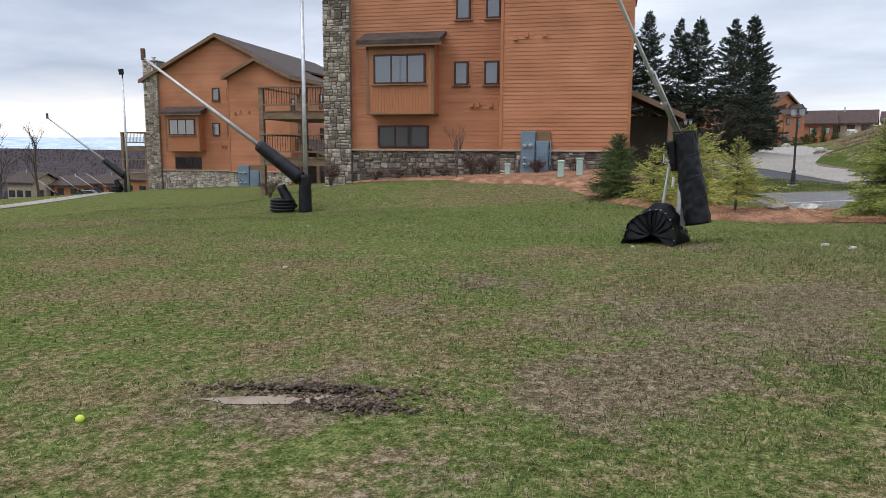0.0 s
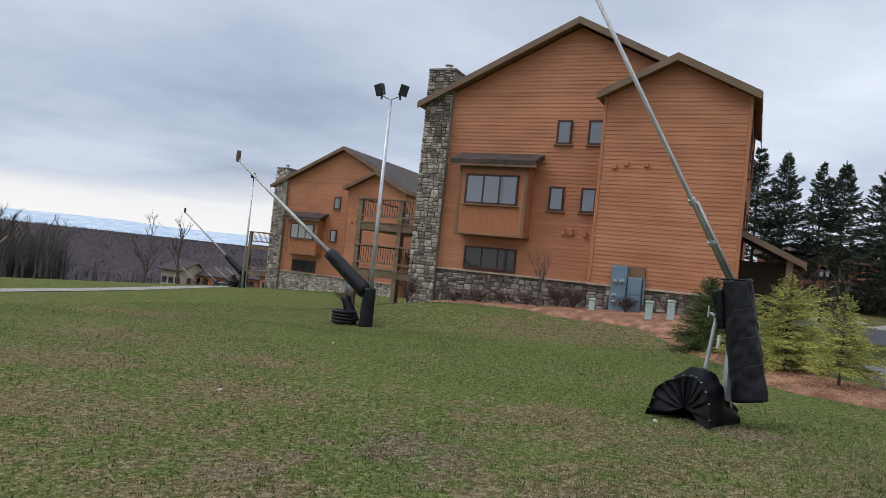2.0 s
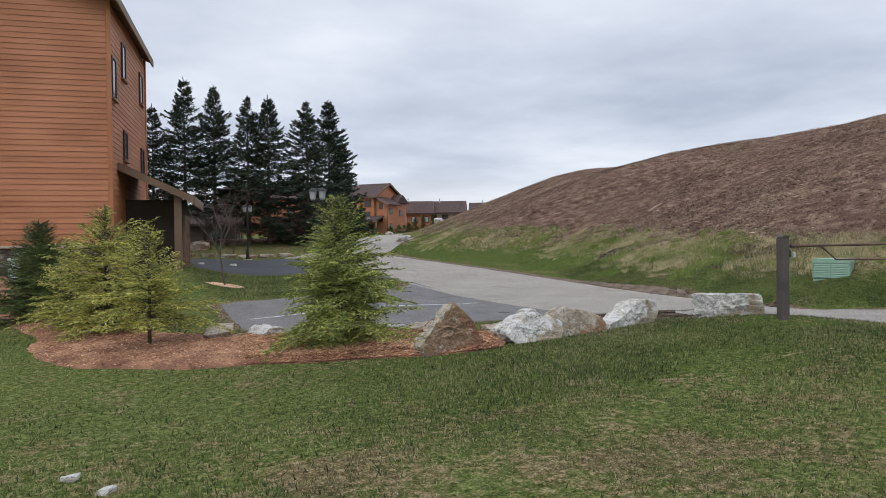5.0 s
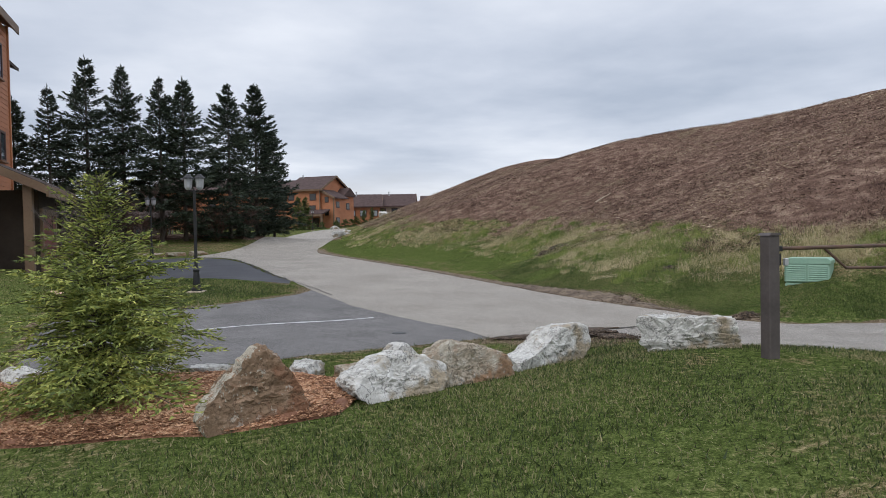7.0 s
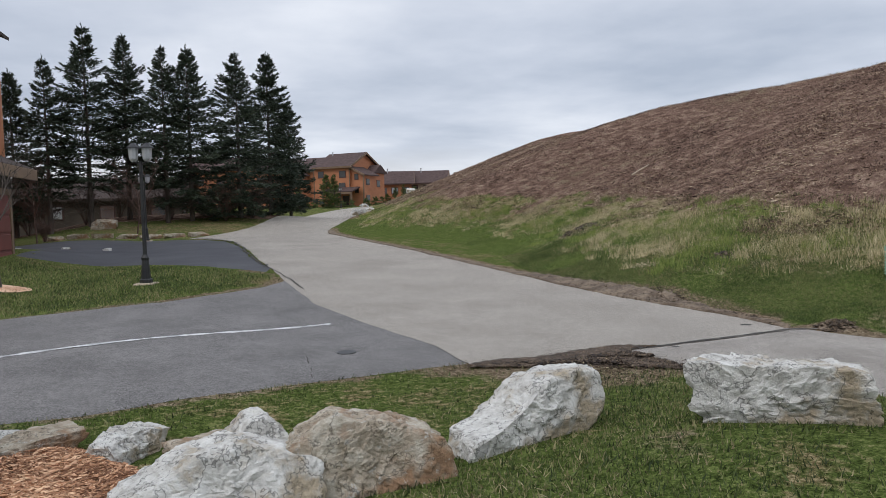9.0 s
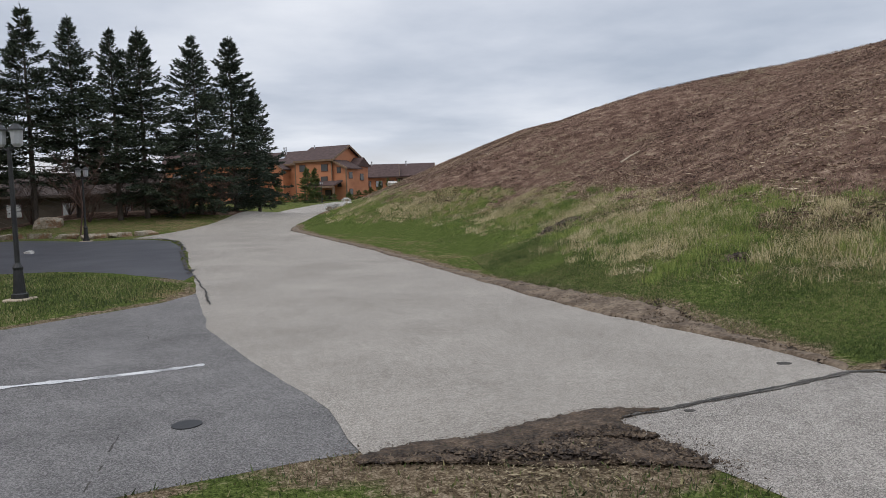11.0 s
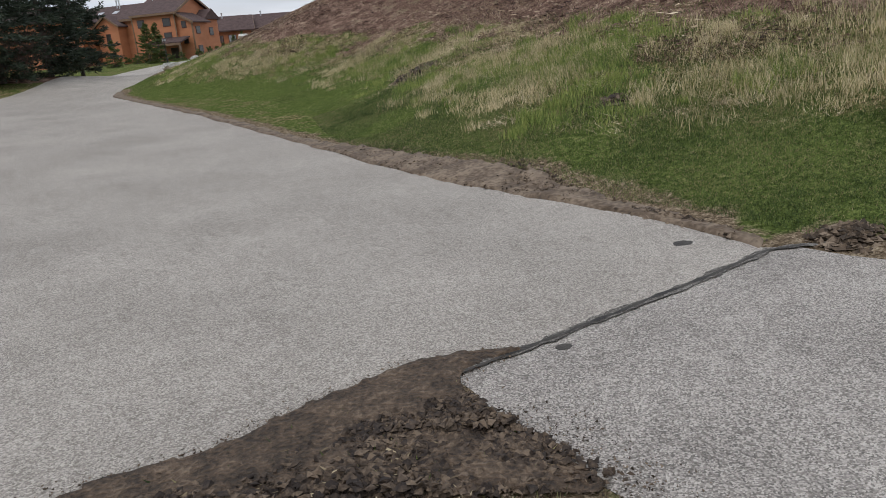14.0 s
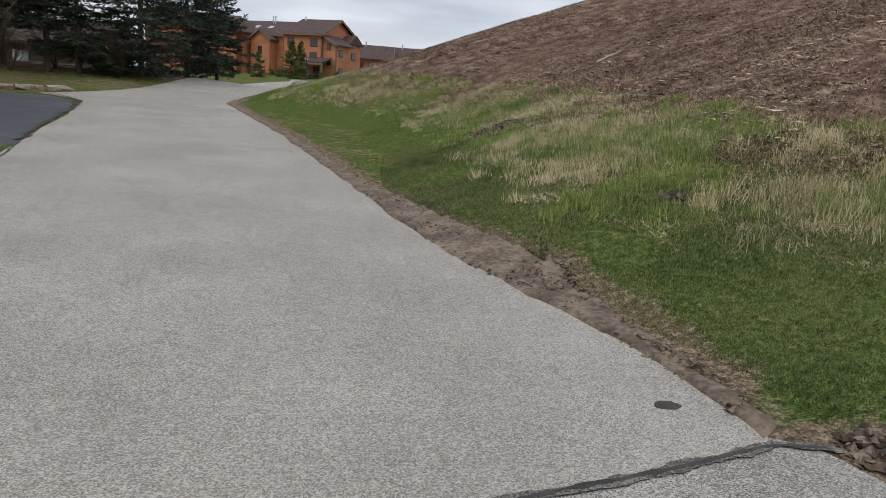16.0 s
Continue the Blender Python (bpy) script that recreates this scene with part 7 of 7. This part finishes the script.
# ---- grass, weeds, chips and clods ----
def blades(name, n, pick, height, width, mat, label, seed, lean=0.5):
    """Single blades of grass on the land: pick gives x, y and a height factor."""
    g = np.random.default_rng(seed)
    x, y, f = pick(g, n)
    keep = np.ones(len(x), bool)
    for zone in paved:
        keep &= ~inside(x, y, zone)
    keep &= ~inside(x, y, MULCH)
    x, y, f = x[keep], y[keep], f[keep]
    z = land(x, y) - 0.005
    a, k = g.uniform(0, 2 * np.pi, len(x)), g.uniform(0.6, 1.4, len(x)) * f
    l = g.uniform(0, lean, len(x))
    b = g.uniform(0, 2 * np.pi, len(x))
    w, h = width * (0.7 + 0.6 * g.random(len(x))), height * k
    v = np.empty((len(x), 3, 3))
    v[:, 0] = np.stack([x - w * np.cos(a), y - w * np.sin(a), z], -1)
    v[:, 1] = np.stack([x + w * np.cos(a), y + w * np.sin(a), z], -1)
    v[:, 2] = np.stack([x + h * l * np.cos(b), y + h * l * np.sin(b), z + h], -1)
    me_ = np_mesh(name, v.reshape(-1, 3), np.arange(len(x) * 3).reshape(-1, 3))
    return tagged(part(name, me_, mat), label, "grass", kind="stuff")


def patchy(x, y, s, seed):
    """Cheap smooth noise for many points."""
    return (np.sin(x * s + seed) * np.cos(y * s * 1.13 - seed * 2) + np.sin((x + y) * s * 0.63 + seed * 3) + np.sin((x - 1.7 * y) * s * 0.41 + seed)) / 3


def near_lawn(g, n):
    # thick along the way that is walked, thinner outwards
    t = g.random(n)
    px, py = -13.5 + 13.5 * t + g.normal(0, 3.2, n), -14.0 + 16.5 * t + g.normal(0, 3.2, n)
    keep = (patchy(px, py, 1.9, 4) + patchy(px, py, 5.1, 9) * 0.6 + g.normal(0, 0.25, n) > -0.35) & (px < 2.0)
    return px[keep], py[keep], 0.75 + 0.35 * patchy(px, py, 1.3, 2)[keep]


def part_of_lawn(lush_side):
    def pick(g, n):
        px, py, f = near_lawn(g, n)
        bare = ((px + 0.7) / 1.35) ** 2 + ((py - 3.45) / 0.5) ** 2 < g.uniform(0.5, 1.4, len(px))
        px, py, f = px[~bare], py[~bare], f[~bare]
        side = (np.minimum((px + 7) / 2, (py + 3.5) / 1.7) + g.normal(0, 0.35, len(px)) > 0) == lush_side
        return px[side], py[side], f[side]
    return pick


blades("lawn_grass", 400000, part_of_lawn(False), 0.034, 0.0042, "blade", "short patchy lawn grass", 1, 1.1)
blades("lush_grass", 400000, part_of_lawn(True), 0.040, 0.0042, "blade_lush", "thicker green lawn grass near the boulders", 7, 1.0)


def worn_lawn(g, n):
    t = g.random(n)
    px, py = -13.8 + 12.5 * t + g.normal(0, 2.6, n), -13.2 + 14.0 * t + g.normal(0, 2.6, n)
    keep = (patchy(px, py, 1.6, 6) + 0.8 * patchy(px, py, 4.3, 1) + g.normal(0, 0.3, n) > 0.0) & (px < 1.0)
    return px[keep], py[keep], np.ones(keep.sum())


blades("lawn_thatch", 260000, worn_lawn, 0.012, 0.0038, "thatch", "dead thatch and straw in the worn lawn", 26, 5.0)


def wide_lawn(g, n):
    px, py = g.uniform(-34, 2, n), g.uniform(-12, 14, n)
    keep = patchy(px, py, 1.1, 4) + g.normal(0, 0.35, n) > -0.3
    return px[keep], py[keep], 1 + 0.3 * patchy(px, py, 1.3, 2)[keep]


blades("far_lawn_grass", 150000, wide_lawn, 0.04, 0.008, "blade_green", "lawn grass towards the house", 2, 1.1)


def verge(g, n):
    u = g.uniform(0.25, 5.2, n)
    py = 3.6 + 42 * g.random(n) ** 2.0
    px = toe(py) + u
    f = 0.30 + 0.6 * ss(1.4, 3.0, u) * ss(4, 8, py) + 0.3 * patchy(px, py, 1.7, 5)
    keep = (patchy(px, py, 1.5, 7) + g.normal(0, 0.4, n) > -0.4) & (g.random(n) > 0.75 * ss(3.0, 4.6, u + 0.7 * patchy(px, py, 1.1, 3)))
    return px[keep], py[keep], f[keep]


blades("verge_grass", 260000, verge, 0.062, 0.0045, "blade_bank", "green grass at the foot of the bank", 3, 0.8)


def toe_grass(g, n):
    py = 2.6 + 13 * g.random(n) ** 1.3
    px = toe(py) + g.uniform(0.1, 2.6, n)
    keep = (patchy(px, py, 2.2, 7) + 0.7 * patchy(px, py, 6.1, 2) + g.normal(0, 0.35, n) > -0.45) & (np.hypot(px - 5.25, py - 4.69) > 0.42)
    return px[keep], py[keep], 0.75 + 0.4 * patchy(px, py, 1.9, 2)[keep]


blades("toe_grass", 230000, toe_grass, 0.034, 0.0040, "blade_bank", "short green grass between road and bank", 27, 1.1)
blades("toe_thatch", 50000, toe_grass, 0.010, 0.0036, "thatch", "dead straw in the grass by the road", 28, 4.5)


def in_tufts(g, n, per, lo, hi, spread, gate, seed):
    """Tufts gathered in patches on the bank, u metres up from its foot."""
    m = n // per
    u0, y0 = np.clip(g.normal((lo + hi) / 2 + 0.2, (hi - lo) / 3.6, m), lo - 0.6, hi + 0.5), 3.4 + 38 * g.random(m) ** 2.0
    x0 = toe(y0) + u0
    ok = (u0 > 1.2 + 0.6 * np.clip(7 - y0, 0, 3)) & (np.hypot(x0 - 5.25, y0 - 4.69) > 0.9)
    ok &= patchy(x0, y0, 1.2, seed) + 0.7 * patchy(x0, y0, 3.3, seed + 2) + g.normal(0, 0.3, m) > gate
    pick = g.integers(0, ok.sum(), n)
    size = g.uniform(0.3, 1.0, ok.sum()) * spread
    return x0[ok][pick] + g.normal(0, 1, n) * size[pick], y0[ok][pick] + g.normal(0, 1, n) * size[pick] * 1.4, g.uniform(0.5, 1.35, ok.sum())[pick]


blades("dry_tufts", 100000, lambda g, n: in_tufts(g, n, 40, 1.5, 4.3, 0.13, 0.02, 3), 0.105, 0.0042, "weed", "tufts of dry yellow grass on the bank", 4, 0.75)
blades("straw_mats", 120000, lambda g, n: in_tufts(g, n, 60, 1.7, 4.5, 0.17, 0.25, 8), 0.035, 0.0045, "straw", "pale matted straw on the bank", 24, 4.5)
blades("green_tufts", 100000, lambda g, n: in_tufts(g, n, 40, 1.2, 4.2, 0.12, 0.2, 13), 0.10, 0.0045, "blade_tall", "tufts of fresh green grass on the bank", 25, 0.7)


def dead_brush(g, n):
    u = 3.3 + 17 * g.random(n) ** 1.5
    py = 2.0 + 66 * g.random(n) ** 1.8
    px = toe(py) + u
    keep = patchy(px, py, 0.9, 6) + 0.6 * patchy(px, py, 2.7, 3) + g.normal(0, 0.5, n) + 0.5 * ss(3.4, 4.4, u + 0.6 * patchy(px, py, 1.1, 3)) > 0.25
    return px[keep], py[keep], 1 + 0.5 * patchy(px, py, 0.7, 1)[keep]


blades("dead_brush", 260000, dead_brush, 0.065, 0.0075, "brush", "flattened brown dead weeds on the bank", 5, 3.6)


def island_lawn(g, n):
    px, py = g.uniform(-10, -3, n), g.uniform(9.4, 18.5, n)
    keep = inside(px, py, ISLAND) & (along(px, py, ISLAND + ISLAND[:1]) > g.uniform(0.05, 0.5, n))
    return px[keep], py[keep], np.ones(keep.sum())


blades("island_grass", 40000, island_lawn, 0.05, 0.007, "blade_green", "green mown grass on the lot's island", 6, 0.9)


def flakes(name, n, pick, size, mat, label, category, seed, flat=0.35, stretch=0.0):
    """Loose chips or clods: small four-sided lumps."""
    g = np.random.default_rng(seed)
    x, y, lift = pick(g, n)
    m_ = len(x)
    z = land(x, y) + lift
    q = g.normal(0, 1, (m_, 4, 3)) * size * g.uniform(0.5, 1.4, (m_, 1, 1))
    q[:, :, 2] *= flat
    if stretch:
        a_ = g.uniform(0, 2 * np.pi, m_)
        q += (g.normal(0, stretch, (m_, 4)) * size)[:, :, None] * np.stack([np.cos(a_), np.sin(a_), 0 * a_], -1)[:, None]
    v = q + np.stack([x, y, z], -1)[:, None]
    tri = np.array([[0, 1, 2], [0, 3, 1], [1, 3, 2], [0, 2, 3]])
    f_ = (np.arange(m_)[:, None, None] * 4 + tri).reshape(-1, 3)
    return tagged(part(name, np_mesh(name, v.reshape(-1, 3), f_), mat), label, category, kind="stuff")


def lumps(name, n, pick, size, mat, label, category, seed, flat=0.7):
    """Rounded clods: eight-sided lumps of uneven size, half sunk."""
    g = np.random.default_rng(seed)
    x, y, lift = pick(g, n)
    m_ = len(x)
    unit = np.array([(1, 0, 0), (0, 1, 0), (-1, 0, 0), (0, -1, 0), (0, 0, 1), (0, 0, -1)], float)
    q = (unit + g.normal(0, 0.28, (m_, 6, 3))) * (size * g.uniform(0.35, 1.0, (m_, 1, 1)) ** 1.6 * 1.5)
    q[:, :, 2] *= flat
    a_ = g.uniform(0, 2 * np.pi, m_)[:, None]
    q[:, :, 0], q[:, :, 1] = q[:, :, 0] * np.cos(a_) * 1.3 - q[:, :, 1] * np.sin(a_), q[:, :, 0] * np.sin(a_) * 1.3 + q[:, :, 1] * np.cos(a_)
    v = q + np.stack([x, y, land(x, y) + lift], -1)[:, None]
    tri = np.array([[0, 1, 4], [1, 2, 4], [2, 3, 4], [3, 0, 4], [1, 0, 5], [2, 1, 5], [3, 2, 5], [0, 3, 5]])
    f_ = (np.arange(m_)[:, None, None] * 6 + tri).reshape(-1, 3)
    return tagged(part(name, np_mesh(name, v.reshape(-1, 3), f_), mat), label, category, kind="stuff")


def on_mulch(g, n):
    near_ = g.random(n) < 0.6
    px, py = np.where(near_, g.uniform(-8.0, -4.2, n), g.uniform(-13.2, -4.2, n)), np.where(near_, g.uniform(-0.2, 3.6, n), g.uniform(-0.2, 9.2, n))
    ring_ = ragged(rounded(MULCH, 1), 0.3, 0.10, 7)
    keep = inside(px, py, ring_)
    px, py = px[keep], py[keep]
    return px, py, 0.025 + g.uniform(0.045, 0.085, len(px)) * np.minimum(1, along(px, py, ring_ + ring_[:1]) / 0.15)


flakes("mulch_chips", 260000, on_mulch, 0.0062, "chip", "loose orange cedar chips", "mulch", 11, 0.5, 3.0)


def heap(cx_, cy_, r, high):
    def pick(g, n):
        a, s = g.uniform(0, 2 * np.pi, n), np.minimum(np.abs(g.normal(0, 0.5, n)), g.uniform(0.7, 1.1, n))
        return cx_ + r[0] * s * np.cos(a), cy_ + r[1] * s * np.sin(a), high * np.exp(-s * s * 2) * g.random(n)
    return pick


def churned(g, n):
    px, py = g.uniform(-2.2, 0.3, n), g.uniform(2.3, 4.0, n)
    keep = inside(px, py, CORNER) & (py < 3.72 + 0.15 * patchy(px, py, 4.0, 2)) & (patchy(px, py, 5.0, 7) + g.normal(0, 0.3, n) > -0.25)
    px, py = px[keep], py[keep]
    rise = np.clip((3.85 - py) / 0.4, 0.2, 1.0)
    return px, py, 0.020 + (0.015 + 0.035 * (patchy(px, py, 7.0, 1) > 0)) * g.random(len(px)) * rise


lumps("mud_clods", 34000, churned, 0.0145, "clod", "churned brown mud by the road's edge", "mud", 12)


def crumbs(g, n):
    # fine dirt over the mud, spilling a little onto the paving
    px, py = g.uniform(-2.0, 0.5, n), g.uniform(2.6, 4.4, n)
    ring_ = CORNER + CORNER[:1]
    off = np.where(inside(px, py, CORNER), 0, along(px, py, ring_))
    keep = g.random(n) < np.where(off > 0, 0.5 * np.exp(-off / np.where(py < 3.6 - 0.3 * px, 0.10, 0.025)), 0.35)
    return px[keep], py[keep], np.full(keep.sum(), 0.019)


flakes("mud_crumbs", 40000, crumbs, 0.004, "mud", "fine brown dirt crumbs at the road's corner", "dirt", 21, 0.8)


def mud_straw(g, n):
    px, py = g.normal(-0.75, 0.28, n), g.normal(3.15, 0.2, n)
    return px, py, np.full(n, 0.05) * g.random(n)


flakes("straw_litter", 1500, mud_straw, 0.0028, "thatch", "dead straw torn into the mud", "straw", 18, 1.0, 6.0)
RUT = [(-15.55, -11.62), (-15.2, -11.50), (-14.9, -11.40), (-14.5, -11.38), (-14.3, -11.48), (-14.6, -11.58), (-15.0, -11.62), (-15.3, -11.68)]
surface("wet_rut", ragged(RUT, 0.08, 0.05, 23), 0.012, "wetmud", "smooth pale wet mud in a rut", "mud", cell=0.15)
lumps("rut_clods", 650, heap(-14.75, -11.33, (1.15, 0.20), 0.05), 0.020, "mud", "torn brown turf round a rut", "mud", 13)
lumps("rut_clods", 500, heap(-14.35, -11.62, (0.55, 0.14), 0.05), 0.020, "mud", "torn brown turf round a rut", "mud", 33)
lumps("edge_clods", 900, heap(3.17, 4.08, (0.26, 0.24), 0.09), 0.024, "soilbits", "brown clods at the drive's corner", "mud", 14)
lumps("verge_clods", 900, heap(2.82, 5.4, (0.16, 1.0), 0.04), 0.022, "soilbits", "torn soil along the road", "mud", 15)
lumps("verge_clods", 900, heap(2.75, 7.3, (0.35, 1.0), 0.03), 0.020, "soilbits", "torn soil along the road", "mud", 16)
lumps("bank_soil", 900, heap(5.6, 15.5, (0.75, 0.40), 0.08), 0.05, "clod", "bare dark soil on the bank", "mud", 17)
lumps("bank_soil", 260, heap(4.48, 7.95, (0.3, 0.22), 0.05), 0.030, "clod", "bare dark soil on the bank", "mud", 37)


def bank_litter(g, n):
    # straw lies thickest on the brown upper bank and in mats below it
    u = 3.6 + 16 * g.random(n) ** 1.4
    py = 2.0 + 60 * g.random(n) ** 1.5
    px = toe(py) + u
    keep = patchy(px, py, 1.1, 6) + 0.7 * patchy(px, py, 3.1, 2) + g.normal(0, 0.4, n) + 0.35 * ss(4, 6.5, u) > 0.15
    return px[keep], py[keep], g.uniform(0.0, 0.05, keep.sum())


flakes("bank_straw", 90000, bank_litter, 0.011, "brush", "matted straw and dead stems on the bank", "straw", 19, 0.8, 4.5)


def torn_verge(g, n):
    py = 4.6 + 22 * g.random(n) ** 1.5
    px = toe(py) + g.normal(0.12, 0.22, n)
    keep = inside(px, py, VERGE) & (patchy(px, py, 4.0, 3) + g.normal(0, 0.4, n) > -0.1)
    return px[keep], py[keep], g.uniform(0.01, 0.04, keep.sum())


flakes("verge_soil", 16000, torn_verge, 0.012, "soilbits", "crumbled brown soil along the road", "soil", 20, 0.8)
